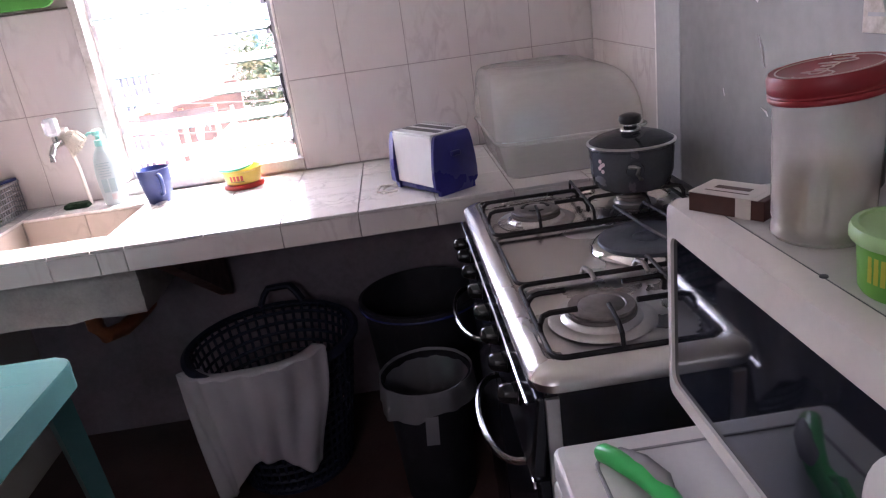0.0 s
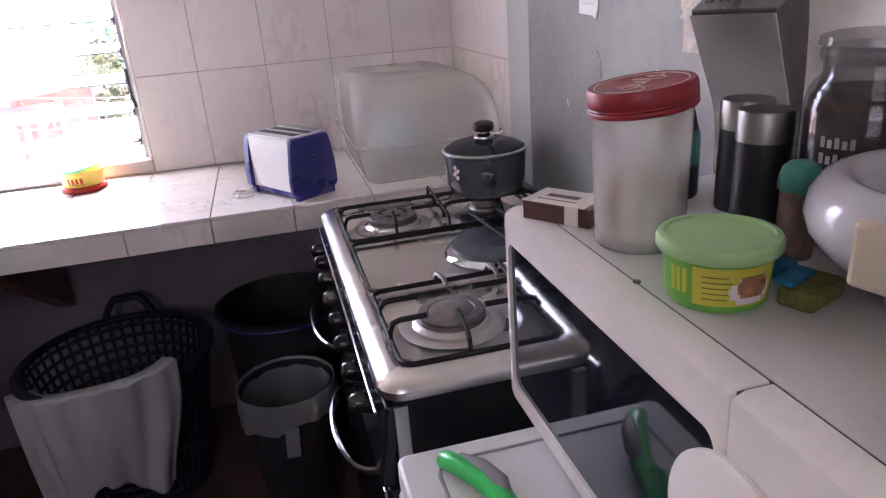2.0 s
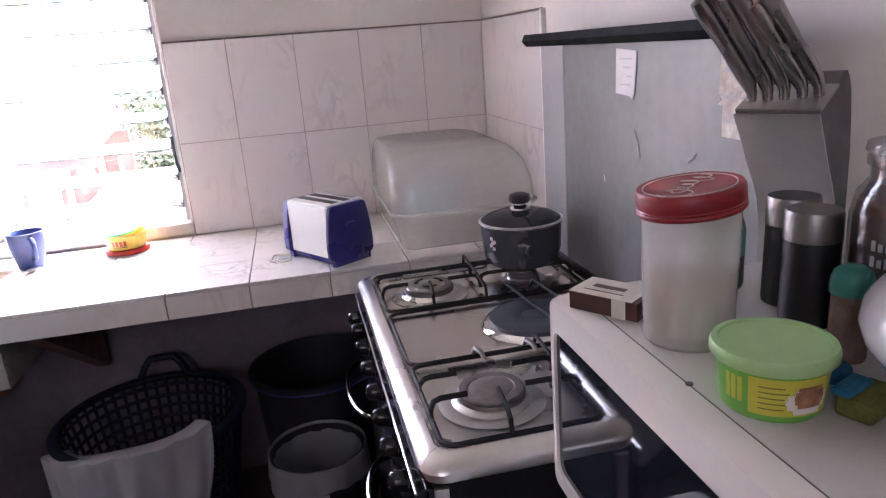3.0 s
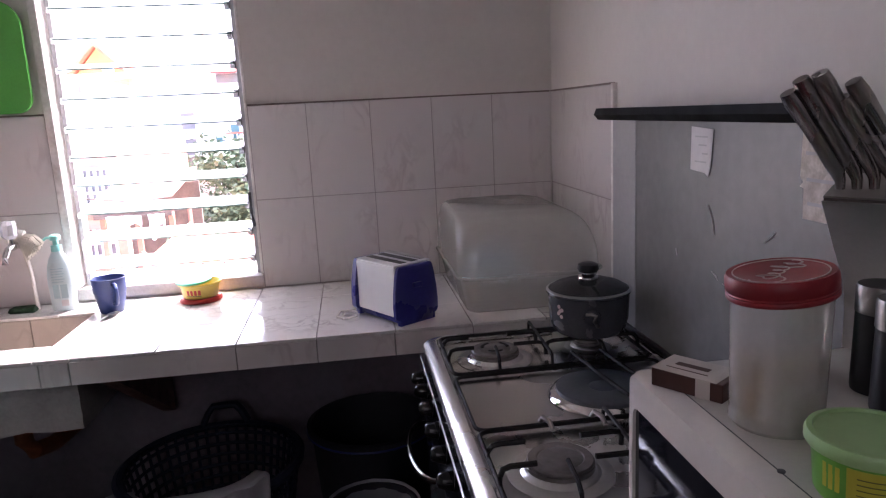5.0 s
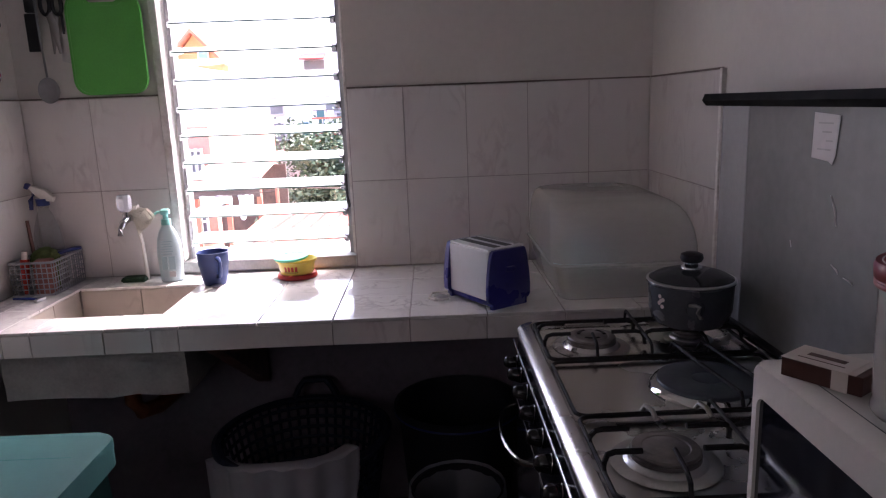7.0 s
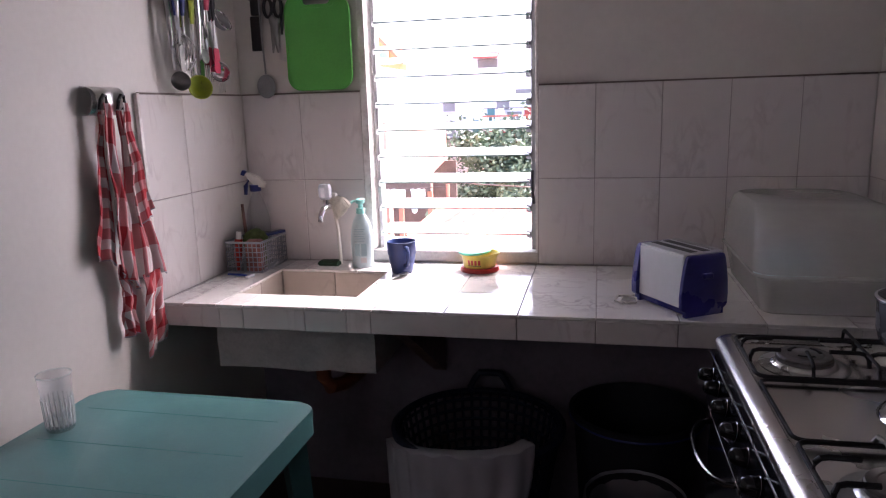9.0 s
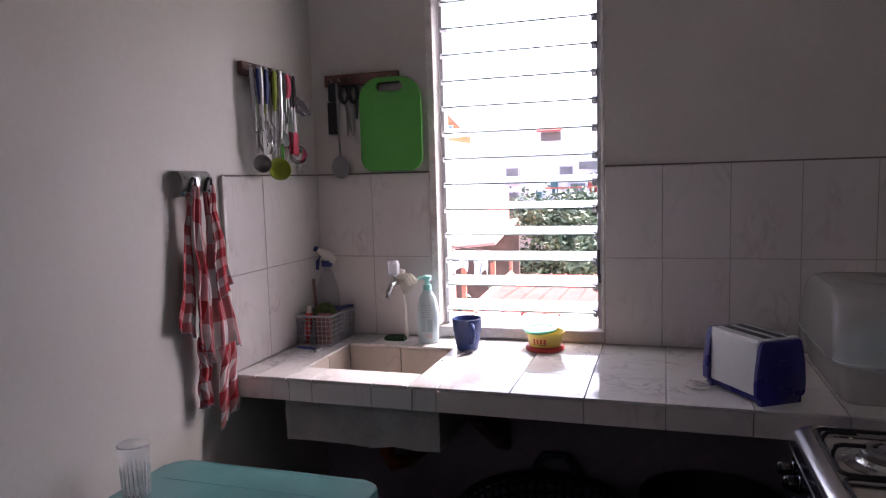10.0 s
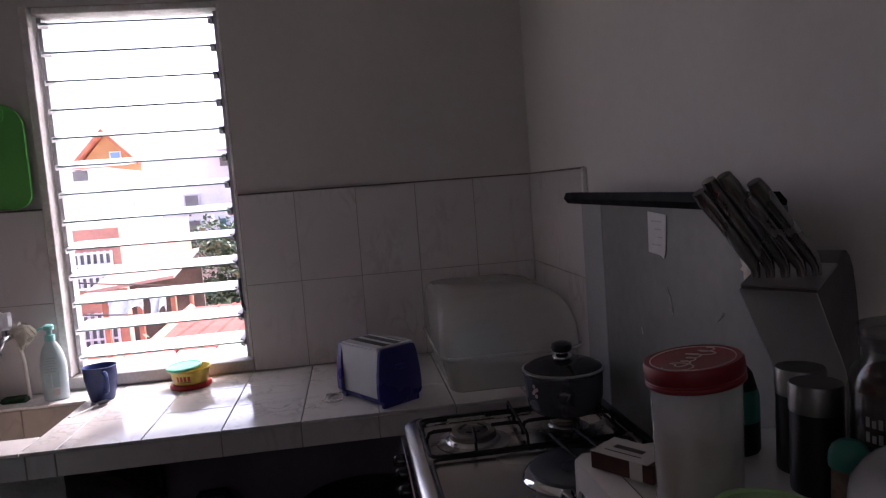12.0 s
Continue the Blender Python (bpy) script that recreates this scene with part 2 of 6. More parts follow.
CLEARPL = clear("clear_plastic", (0.85, 0.85, 0.86), 0.04, 0.84)
JARGLASS = clear("jar_glass", (0.40, 0.40, 0.40), 0.03, 0.95)
COFFEE = mat("coffee_granules", (0.070, 0.028, 0.015), 0.7, var=0.6, scale=120, fine=400, bump=0.3, spec=0.2)
GOLDLABEL = mat("gold_label", (0.20, 0.095, 0.03), 0.4, var=0.3, scale=15)
REDLID = mat("red_lid_paint", (0.25, 0.014, 0.020), 0.42, var=0.2, scale=14, fine=100, bump=0.02)
INKWHITE = mat("pale_print", (0.62, 0.50, 0.48), 0.4, var=0.1, scale=30, bump=0)
OLIVEINK = mat("olive_print", (0.14, 0.15, 0.03), 0.6, var=0.2, scale=40, bump=0)
INKDARK = mat("dark_print", (0.04, 0.05, 0.03), 0.6, var=0.2, scale=40, bump=0)
GREENLID = mat("pale_green_lid_plastic", (0.34, 0.54, 0.24), 0.36, var=0.08, scale=12, bump=0.02)
GREENTUB = mat("green_tub_plastic", (0.16, 0.46, 0.06), 0.35, var=0.2, scale=20, bump=0.02)
YELLOWLBL = mat("yellow_label", (0.55, 0.52, 0.05), 0.4, var=0.1, scale=20, bump=0)
FOODPRINT = mat("printed_food", (0.42, 0.20, 0.10), 0.5, var=0.7, scale=110, fine=300, bump=0)
TEALCAP = mat("teal_cap", (0.035, 0.21, 0.16), 0.35, var=0.15, scale=20, bump=0.02)
SPICE = mat("brown_spice", (0.20, 0.13, 0.10), 0.8, var=0.3, scale=90, bump=0.2)
SPONGEY = mat("yellow_green_sponge", (0.14, 0.15, 0.03), 0.95, var=0.4, scale=60, fine=300, bump=0.8)
SPONGEB = mat("blue_scourer", (0.01, 0.13, 0.25), 0.9, var=0.4, scale=80, fine=300, bump=0.8)
BRIGHTGREEN = mat("bright_green_plastic", (0.03, 0.50, 0.10), 0.3, var=0.15, scale=20, bump=0.01)
GREYRUB = mat("grey_grip_rubber", (0.25, 0.25, 0.26), 0.6, var=0.15, scale=30, bump=0.05)
BOARDG = mat("green_cutting_board", (0.10, 0.43, 0.065), 0.42, var=0.14, scale=9, fine=160, bump=0.06)
WOODDARK = mat("dark_red_wood", (0.15, 0.062, 0.045), 0.5, var=0.4, scale=25, fine=160, bump=0.12)
KNIFEGREY = mat("satin_knife_handles", (0.36, 0.345, 0.335), 0.27, metal=1.0, var=0.2, scale=20, bump=0.02)
WOODMID = mat("brown_wood_block", (0.06, 0.048, 0.044), 0.5, var=0.3, scale=25, fine=160, bump=0.1)
TEAL = mat("teal_table_plastic", (0.064, 0.180, 0.186), 0.38, var=0.10, scale=6, fine=150, bump=0.05)
BASKETBLUE = mat("dark_blue_basket_plastic", (0.012, 0.017, 0.042), 0.6, var=0.3, scale=20, bump=0.05)
BINBLACK = mat("black_bin_plastic", (0.010, 0.010, 0.016), 0.66, var=0.3, scale=15, bump=0.04)
BAG = clear("clear_bin_bag", (0.76, 0.76, 0.82), 0.34, 0.52)
LINEN = mat("grey_white_linen", (0.40, 0.39, 0.43), 0.95, var=0.12, scale=8, fine=500, bump=0.15, spec=0.1)
TOWEL = check_cloth("red_check_cotton")
MUGBLUE = mat("blue_mug_plastic", (0.024, 0.046, 0.165), 0.35, var=0.15, scale=14, bump=0.02)
LOTION = mat("pale_lotion_plastic", (0.53, 0.64, 0.66), 0.3, var=0.06, scale=10, bump=0.01)
LOTIONCAP = mat("mint_pump_cap", (0.25, 0.58, 0.54), 0.3, var=0.1, scale=20, bump=0.01)
PALEBLUE = mat("pale_blue_plastic", (0.46, 0.60, 0.66), 0.4, var=0.08, scale=12, bump=0.01)
LABELG = mat("label_print", (0.36, 0.50, 0.54), 0.5, var=0.1, scale=30, bump=0)
YELLOWTUB = mat("yellow_tub_plastic", (0.68, 0.50, 0.07), 0.35, var=0.15, scale=18, bump=0.01)
MINTLID = mat("mint_tub_lid", (0.15, 0.62, 0.42), 0.35, var=0.1, scale=18, bump=0.01)
REDPL = mat("red_plastic", (0.48, 0.035, 0.02), 0.35, var=0.15, scale=18, bump=0.01)
GREYWIRE = mat("grey_basket_plastic", (0.30, 0.30, 0.33), 0.45, var=0.15, scale=25, bump=0.03)
OLIVE = mat("olive_scourer", (0.10, 0.13, 0.035), 0.95, var=0.4, scale=70, fine=300, bump=0.8)
BLUEINK = mat("navy_plastic", (0.02, 0.03, 0.16), 0.35, var=0.2, scale=20, bump=0.01)
LIME = mat("lime_silicone", (0.30, 0.36, 0.02), 0.4, var=0.15, scale=18, bump=0.02)
PINKRED = mat("red_pink_silicone", (0.60, 0.055, 0.11), 0.4, var=0.15, scale=18, bump=0.02)
BRISTLE = mat("cream_bristles", (0.62, 0.58, 0.50), 0.9, var=0.25, scale=60, fine=500, bump=0.6)
PIPE = mat("orange_drain_pipe", (0.26, 0.08, 0.03), 0.5, var=0.3, scale=14, bump=0.05)
PAPER = mat("white_paper", (0.74, 0.71, 0.71), 0.9, var=0.05, scale=30, bump=0.05)
LABELSTONE = mat("ochre_and_grey_print", (0.62, 0.57, 0.52), 0.6, var=0.5, scale=55, fine=240, bump=0.05, stain=(0.42, 0.36, 0.29))
DIMPRINT = mat("dim_grey_print", (0.24, 0.22, 0.21), 0.6, var=0.1, scale=40, bump=0)
GREYINK = mat("grey_print", (0.56, 0.54, 0.54), 0.8, var=0.1, scale=40, bump=0)
POTGREY = mat("dark_grey_pot_enamel", (0.070, 0.074, 0.086), 0.25, var=0.2, scale=14, fine=200, bump=0.02)
POTGLASS = clear("smoked_pot_lid_glass", (0.10, 0.10, 0.11), 0.04, 0.35)
SWITCH = mat("ivory_switch_plastic", (0.60, 0.55, 0.46), 0.35, var=0.06, scale=20, bump=0.01)
CARDBOX = mat("brown_printed_card", (0.07, 0.025, 0.018), 0.45, var=0.2, scale=25, bump=0.02)
BEIGE = mat("beige_clasp_plastic", (0.46, 0.39, 0.29), 0.4, var=0.06, scale=20, bump=0.01)
CREAMCARD = mat("cream_printed_card", (0.60, 0.55, 0.50), 0.5, var=0.08, scale=25, bump=0.02)
# outside; salmon, brick, timber and leaf colours raised to imitate overexposure and haze
SALMON = mat("salmon_wall_paint", (0.70, 0.33, 0.24), 0.8, var=0.2, scale=0.8, fine=12, bump=0.1)
OUTWHITE = mat("white_wall_paint", (0.84, 0.83, 0.82), 0.8, var=0.12, scale=0.5, fine=9, bump=0.1)
YELLOWWALL = mat("yellow_gable_paint", (0.48, 0.24, 0.10), 0.8, var=0.15, scale=0.7, fine=10, bump=0.1)
BRICK = mat("orange_brick_band", (0.52, 0.26, 0.17), 0.9, var=0.5, scale=6, fine=30, bump=0.4)
ROOFRED = mat("red_sheet_roof", (0.34, 0.085, 0.07), 0.92, spec=0.08, var=0.35, scale=1.2, fine=14, bump=0.1)
ROOFORANGE = mat("orange_sheet_roof", (0.52, 0.19, 0.125), 0.92, spec=0.08, var=0.3, scale=1.0, fine=14, bump=0.1)
ROOFGLARE = mat("glare_pink_sheet_roof", (0.56, 0.30, 0.25), 0.92, spec=0.08, var=0.25, scale=1.0, fine=14, bump=0.1)
ROOFPALE = mat("pale_sheet_roof", (0.84, 0.82, 0.80), 0.6, var=0.2, scale=0.7, fine=10, bump=0.1)
WINDARK = mat("sky_grey_window_glass", (0.20, 0.20, 0.195), 0.6, var=0.3, scale=2, bump=0)
SHADE = mat("dark_timber_and_shade", (0.10, 0.065, 0.05), 0.8, var=0.4, scale=3, fine=30, bump=0.2)
LEAF = mat("haze_paled_leaf_green", (0.115, 0.165, 0.095), 0.55, var=0.5, scale=2.0, fine=20, bump=0)
BARK = mat("bark", (0.13, 0.09, 0.065), 0.9, var=0.4, scale=10, fine=60, bump=0.5)
EARTH = mat("haze_paled_dusty_ground", (0.52, 0.50, 0.47), 0.95, var=0.3, scale=0.2, fine=3, bump=0.2)
SHEET = mat("white_laundry", (0.80, 0.79, 0.79), 0.9, var=0.06, scale=3, bump=0.05)


# ---- mesh helpers ----
def part(name, bm, material, parent=None, label="", smooth=False, sharp=38):
    """Link a bmesh as one mesh object, under a thing or a part."""
    bmesh.ops.recalc_face_normals(bm, faces=bm.faces)
    me = bpy.data.meshes.new(name)
    bm.to_mesh(me)
    bm.free()
    me.materials.append(material)
    if smooth:
        me.shade_smooth()
        me.set_sharp_from_angle(angle=radians(sharp))
    ob = new(name, me)
    if parent is not None:
        ob.parent = parent
    if label:
        ob["label"] = label
    return ob


def thing(name, label, category, loc=(0, 0, 0), rz=0.0, group="", kind="", rx=0.0, ry=0.0):
    ob = new(name)
    ob.empty_display_size = 0.03
    ob.matrix_basis = pose(*loc, rx, ry, rz)
    return tagged(ob, label, category, group, kind)


def box(x0, x1, y0, y1, z0, z1, bev=0.0, seg=2, bm=None):
    b = bmesh.new()
    bmesh.ops.create_cube(b, size=1.0)
    for v in b.verts:
        v.co = Vector(((x0 + x1) / 2 + v.co.x * (x1 - x0), (y0 + y1) / 2 + v.co.y * (y1 - y0), (z0 + z1) / 2 + v.co.z * (z1 - z0)))
    if bev > 0:
        bmesh.ops.bevel(b, geom=b.edges[:], offset=bev, segments=seg, profile=0.5, affect="EDGES")
    return join(bm, b)


def join(bm, b):
    """Add b to bm and return the whole."""
    if bm is None:
        return b
    me = bpy.data.meshes.new("tmp")
    b.to_mesh(me)
    b.free()
    bm.from_mesh(me)
    bpy.data.meshes.remove(me)
    return bm


def moved(b, m):
    bmesh.ops.transform(b, matrix=m, verts=b.verts)
    return b


def lathe(profile, segs=32, cx=0.0, cy=0.0, z=0.0, sx=1.0, sy=1.0, bm=None):
    """Turn (radius, height) pairs round a vertical axis; a radius of 0 closes the end."""
    b = bmesh.new()
    rings = []
    for r, h in profile:
        if r <= 0:
            rings.append([b.verts.new((cx, cy, z + h))])
        else:
            rings.append([b.verts.new((cx + sx * r * math.cos(2 * math.pi * i / segs), cy + sy * r * math.sin(2 * math.pi * i / segs), z + h)) for i in range(segs)])
    for a, c in zip(rings, rings[1:]):
        for i in range(segs):
            j = (i + 1) % segs
            if len(a) == 1 and len(c) > 1:
                b.faces.new((a[0], c[i], c[j]))
            elif len(c) == 1 and len(a) > 1:
                b.faces.new((a[i], a[j], c[0]))
            elif len(a) > 1:
                b.faces.new((a[i], a[j], c[j], c[i]))
    return join(bm, b)


def tube(points, r, segs=8, closed=False, bm=None, flat=1.0, up=(0, 0, 1)):
    """A round bar along points; r may be one radius or one for each point; flat squashes it."""
    pts = [Vector(p) for p in points]
    n = len(pts)
    rs = r if isinstance(r, (list, tuple)) else [r] * n
    b = bmesh.new()
    rings = []
    for i, p in enumerate(pts):
        a = pts[i - 1] if (i > 0 or closed) else p
        c = pts[(i + 1) % n] if (i < n - 1 or closed) else p
        d = (c - a).normalized()
        u = Vector(up)
        if abs(d.dot(u)) > 0.95:
            u = Vector((1, 0, 0))
        s = d.cross(u).normalized()
        w = s.cross(d)
        rings.append([b.verts.new(p + rs[i] * (math.cos(t) * s + flat * math.sin(t) * w)) for t in [2 * math.pi * k / segs for k in range(segs)]])
    for i in range(n if closed else n - 1):
        a, c = rings[i], rings[(i + 1) % n]
        for k in range(segs):
            b.faces.new((a[k], a[(k + 1) % segs], c[(k + 1) % segs], c[k]))
    if not closed:
        b.faces.new(rings[0])
        b.faces.new(rings[-1])
    return join(bm, b)


def rounded(x0, x1, y0, y1, r, n=5):
    """Corner points of a rounded rectangle, counter-clockwise."""
    out = []
    for cx, cy, a0 in ((x1 - r, y1 - r, 0), (x0 + r, y1 - r, 90), (x0 + r, y0 + r, 180), (x1 - r, y0 + r, 270)):
        for i in range(n + 1):
            a = radians(a0 + 90 * i / n)
            out.append((cx + r * math.cos(a), cy + r * math.sin(a)))
    return out


def prism(outline, z0, z1, bev=0.0, bm=None, seg=2):
    """A flat outline given depth from z0 to z1."""
    b = bmesh.new()
    lo = [b.verts.new((x, y, z0)) for x, y in outline]
    hi = [b.verts.new((x, y, z1)) for x, y in outline]
    b.faces.new(lo[::-1])
    top = b.faces.new(hi)
    for i in range(len(lo)):
        j = (i + 1) % len(lo)
        b.faces.new((lo[i], lo[j], hi[j], hi[i]))
    if bev > 0:
        bmesh.ops.bevel(b, geom=list(top.edges), offset=bev, segments=seg, profile=0.5, affect="EDGES")
    return join(bm, b)


def ring_plate(outer, inner, z0, z1, bm=None):
    """A plate between two outlines with the same number of points."""
    b = bmesh.new()
    n = len(outer)
    v = [[b.verts.new((x, y, z)) for x, y in o] for o, z in ((outer, z0), (outer, z1), (inner, z1), (inner, z0))]
    for k in range(4):
        a, c = v[k], v[(k + 1) % 4]
        for i in range(n):
            j = (i + 1) % n
            b.faces.new((a[i], a[j], c[j], c[i]))
    return join(bm, b)


# side-on frames: turn a flat x,y outline to stand on the back wall (x, z) or a side wall (y, z)
ON_BACK = Matrix(((1, 0, 0, 0), (0, 0, -1, 0), (0, 1, 0, 0), (0, 0, 0, 1)))
ON_LEFT = Matrix(((0, 0, 1, 0), (1, 0, 0, 0), (0, 1, 0, 0), (0, 0, 0, 1)))


def sheet(fn, nu, nv, thick=0.0, uv=True):
    """A cloth: fn(u, v) gives a place; with its own u, v as a UV map."""
    b = bmesh.new()
    layer = b.loops.layers.uv.new("UVMap")
    g = [[b.verts.new(fn(i / nu, j / nv)) for j in range(nv + 1)] for i in range(nu + 1)]
    for i in range(nu):
        for j in range(nv):
            f = b.faces.new((g[i][j], g[i + 1][j], g[i + 1][j + 1], g[i][j + 1]))
            for lp, (a, c) in zip(f.loops, ((i, j), (i + 1, j), (i + 1, j + 1), (i, j + 1))):
                lp[layer].uv = (a / nu, c / nv)
    return b


def thicken(ob, t):
    mod = ob.modifiers.new("thickness", "SOLIDIFY")
    mod.thickness, mod.offset = t, 0
    return ob


# ---- the room ----
XL, XR, TOP = -1.99, 0.0, 0.858
TILETOP, ROW = 1.437, 1.144
WX0, WX1, WZ0, WZ1 = -1.556, -0.966, 0.862, 2.055
GAP = 0.0011


def structure(name, bm, material, label, category, smooth=False):
    return tagged(part(name, bm, material, None, "", smooth), label, category, "", "structure")


floor = structure("floor", box(-2.15, 0.16, -3.85, 0.16, -0.12, 0.0), FLOOR, "dark brown worn kitchen floor", "floor")
ceiling = structure("ceiling", box(-2.15, 0.16, -3.85, 0.16, 2.60, 2.72), CEIL, "plain white painted ceiling", "ceiling")

b = box(-2.15, WX0, 0.008, 0.105, 0.80, 2.6)
b = box(WX1, 0.16, 0.008, 0.105, 0.80, 2.6, bm=b)
b = box(WX0, WX1, 0.008, 0.105, 0.80, WZ0, bm=b)
b = box(WX0, WX1, 0.008, 0.105, WZ1, 2.6, bm=b)
wall_back = structure("wall_north", b, PLASTER, "cream painted plaster wall with a louvre window", "wall")
structure("wall_north_base", box(-2.15, 0.16, 0.008, 0.16, 0.0, 0.80), UNDER, "mortar wall under the counter, its purple-grey colour toned for shade", "wall")
wall_left = structure("wall_west", box(-2.15, -1.998, -3.7, 0.008, 0.0, 2.6), PLASTER, "cream painted plaster wall with a few scuffs", "wall")
wall_right = structure("wall_east", box(0.008, 0.16, -3.7, 0.008, 0.0, 2.6), PLASTER, "cream painted plaster wall behind the cooker", "wall")
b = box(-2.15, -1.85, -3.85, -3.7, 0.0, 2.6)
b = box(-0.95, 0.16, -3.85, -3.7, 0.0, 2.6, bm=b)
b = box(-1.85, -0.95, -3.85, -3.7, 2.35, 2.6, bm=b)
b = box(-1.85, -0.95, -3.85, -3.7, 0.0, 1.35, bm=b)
structure("wall_south", b, PLASTER, "cream painted unseen wall with an opening added for fill light", "wall")
structure("wall_next_room", box(-2.05, -0.75, -3.95, -3.86, 1.2, 2.5), PLASTER, "unseen panel added behind the rear opening", "wall")

# grout beds, a little behind the tile faces
b = box(XL + 0.003, WX0 - 0.012, 0.0025, 0.008, TOP, TILETOP - 0.001)
b = box(WX1 - 0.001, -0.003, 0.0025, 0.008, TOP, TILETOP - 0.001, bm=b)
structure("grout_north", b, GROUT, "grey grout between the wall tiles", "grout")
grout_left = structure("grout_west", box(-1.998, XL - 0.0025, -0.564, 0.0025, TOP, TILETOP - 0.001), GROUT, "grey grout between the wall tiles", "grout")
grout_right = structure("grout_east", box(0.0025, 0.008, -0.543, 0.0025, TOP, TILETOP - 0.001), GROUT, "grey grout between the wall tiles", "grout")
structure("trim_west", box(-1.998, XL + 0.004, -0.578, -0.565, TOP, TILETOP + 0.003, 0.002), TRIM, "grey cement edge of the tiled area", "trim")
structure("trim_east", box(-0.004, 0.008, -0.560, -0.5445, TOP, TILETOP + 0.003, 0.002), TRIM, "pale cement edge of the tiled area", "trim")

CEM = mat("brown_cement_edge", (0.20, 0.165, 0.15), 0.9, var=0.4, scale=18, fine=90, bump=0.3)
b = box(XL, WX0 - 0.001, 0.001, 0.0078, TILETOP, TILETOP + 0.005)
b = box(WX1 + 0.001, -0.0005, 0.001, 0.0078, TILETOP, TILETOP + 0.005, bm=b)
structure("trim_north", b, CEM, "thin brown cement line along the top of the tiles", "trim")
structure("trim_corner_west", box(-1.9978, XL - 0.001, -0.564, 0.0, TILETOP, TILETOP + 0.005), CEM, "thin brown cement line along the top of the tiles", "trim")
structure("trim_corner_east", box(0.001, 0.0078, -0.544, 0.0, TILETOP, TILETOP + 0.005), CEM, "thin brown cement line along the top of the tiles", "trim")

# the louvre window
window = tagged(new("window_1"), "white louvre window with open glass blades", "window", "", "structure")
window.location = (0, 0, 0)
part("jamb", box(WX0 + 0.001, WX0 + 0.026, -0.008, 0.104, WZ0 + 0.041, WZ1 - 0.001, 0.003), TRIM, window, "chipped white jamb")
part("jamb", box(WX1 - 0.010, WX1 - 0.001, 0.010, 0.104, WZ0 + 0.041, WZ1 - 0.001, 0.002), TRIM, window)
b = box(WX0 + 0.031, WX1 - 0.011, 0.012, 0.104, WZ1 - 0.022, WZ1 - 0.001, 0.003)
part("head", b, TRIM, window, "stained white plaster head")
sill = part("window_sill", box(WX0 + 0.001, WX1 - 0.001, -0.006, 0.13, WZ0 + 0.001, WZ0 + 0.038, 0.003), SILL, window, "worn white painted sill, greyed in its colour for shade")
chan_l = part("channel", box(WX0 + 0.032, WX0 + 0.046, 0.040, 0.085, WZ0 + 0.039, WZ1 - 0.024, 0.002), ALU, window, "dull aluminium blade channel")
chan_r = part("channel", box(WX1 - 0.026, WX1 - 0.012, 0.040, 0.085, WZ0 + 0.039, WZ1 - 0.024, 0.002), ALU, window, "dull aluminium blade channel")
part("latch", tube([(WX1 - 0.018, 0.036, 1.06), (WX1 - 0.018, 0.008, 1.08), (WX1 - 0.020, 0.002, 1.13), (WX1 - 0.020, 0.004, 1.17)], 0.006, 6), DARKMETAL, window, "dark lever that turns the blades")
BLADES, PITCH, TILT = 13, 0.0873, radians(11)
blade_mesh = None
for i in range(BLADES):
    zc = 2.014 - PITCH * i
    if zc < WZ0 + 0.06:
        break
    m = Matrix.Translation((0, 0.062, zc)) @ Matrix.Rotation(TILT, 4, "X")
    if blade_mesh is None:
        pane = part("pane", box(WX0 + 0.050, WX1 - 0.030, -0.050, 0.050, -0.0025, 0.0025), PANE, window)
        pane.data.materials.append(PANE_EDGE)
        for f in pane.data.polygons:
            if abs(f.normal.y) > 0.9:
                f.material_index = 1
        blade_mesh = pane.data
        cb = box(WX0 + 0.046, WX0 + 0.058, -0.020, 0.020, -0.006, 0.006, 0.001)
        cb = prism([(WX0 + 0.046, -0.052), (WX0 + 0.064, -0.018), (WX0 + 0.064, 0.03), (WX0 + 0.046, 0.03)], -0.012, 0.0045, bm=cb)
        clip_l = part("clip", cb, ALU, window)
        cb = prism([(WX1 - 0.026, -0.045), (WX1 - 0.026, 0.03), (WX1 - 0.042, 0.03), (WX1 - 0.042, -0.030)], -0.018, 0.005)
        clip_r = part("clip", cb, DARKMETAL, window)
        trio = (pane, clip_l, clip_r)
    else:
        trio = []
        for o in (pane, clip_l, clip_r):
            c = o.copy()
            scene.collection.objects.link(c)
            trio.append(c)
    for o in trio:
        o.matrix_basis = m
        o.visible_shadow = o.data is not blade_mesh

# counter: slab, sink trough, support
SX0, SX1, SY0, SY1 = -1.815, -1.443, -0.455, -0.146
FRONT = -0.576
b = box(XL - 0.006, SX0 - 0.012, FRONT + 0.010, 0.006, 0.790, 0.850)
b = box(SX1 + 0.012, 0.006, FRONT + 0.010, 0.006, 0.790, 0.850, bm=b)
b = box(SX0 - 0.012, SX1 + 0.012, FRONT + 0.010, SY0 - 0.012, 0.790, 0.850, bm=b)
b = box(SX0 - 0.012, SX1 + 0.012, SY1 + 0.012, 0.006, 0.790, 0.850, bm=b)
counter = structure("counter", b, GROUT, "long concrete counter covered with white veined tiles", "counter")
b = bmesh.new()
x0, x1, y0, y1 = -1.862, -1.378, -0.505, -0.09
b = box(x0, x1, y0, SY0 - 0.012, 0.648, 0.7895, bm=b)
b = box(x0, x1, SY1 + 0.012, y1, 0.648, 0.7895, bm=b)
b = box(x0, SX0 - 0.012, SY0 - 0.012, SY1 + 0.012, 0.648, 0.7895, bm=b)
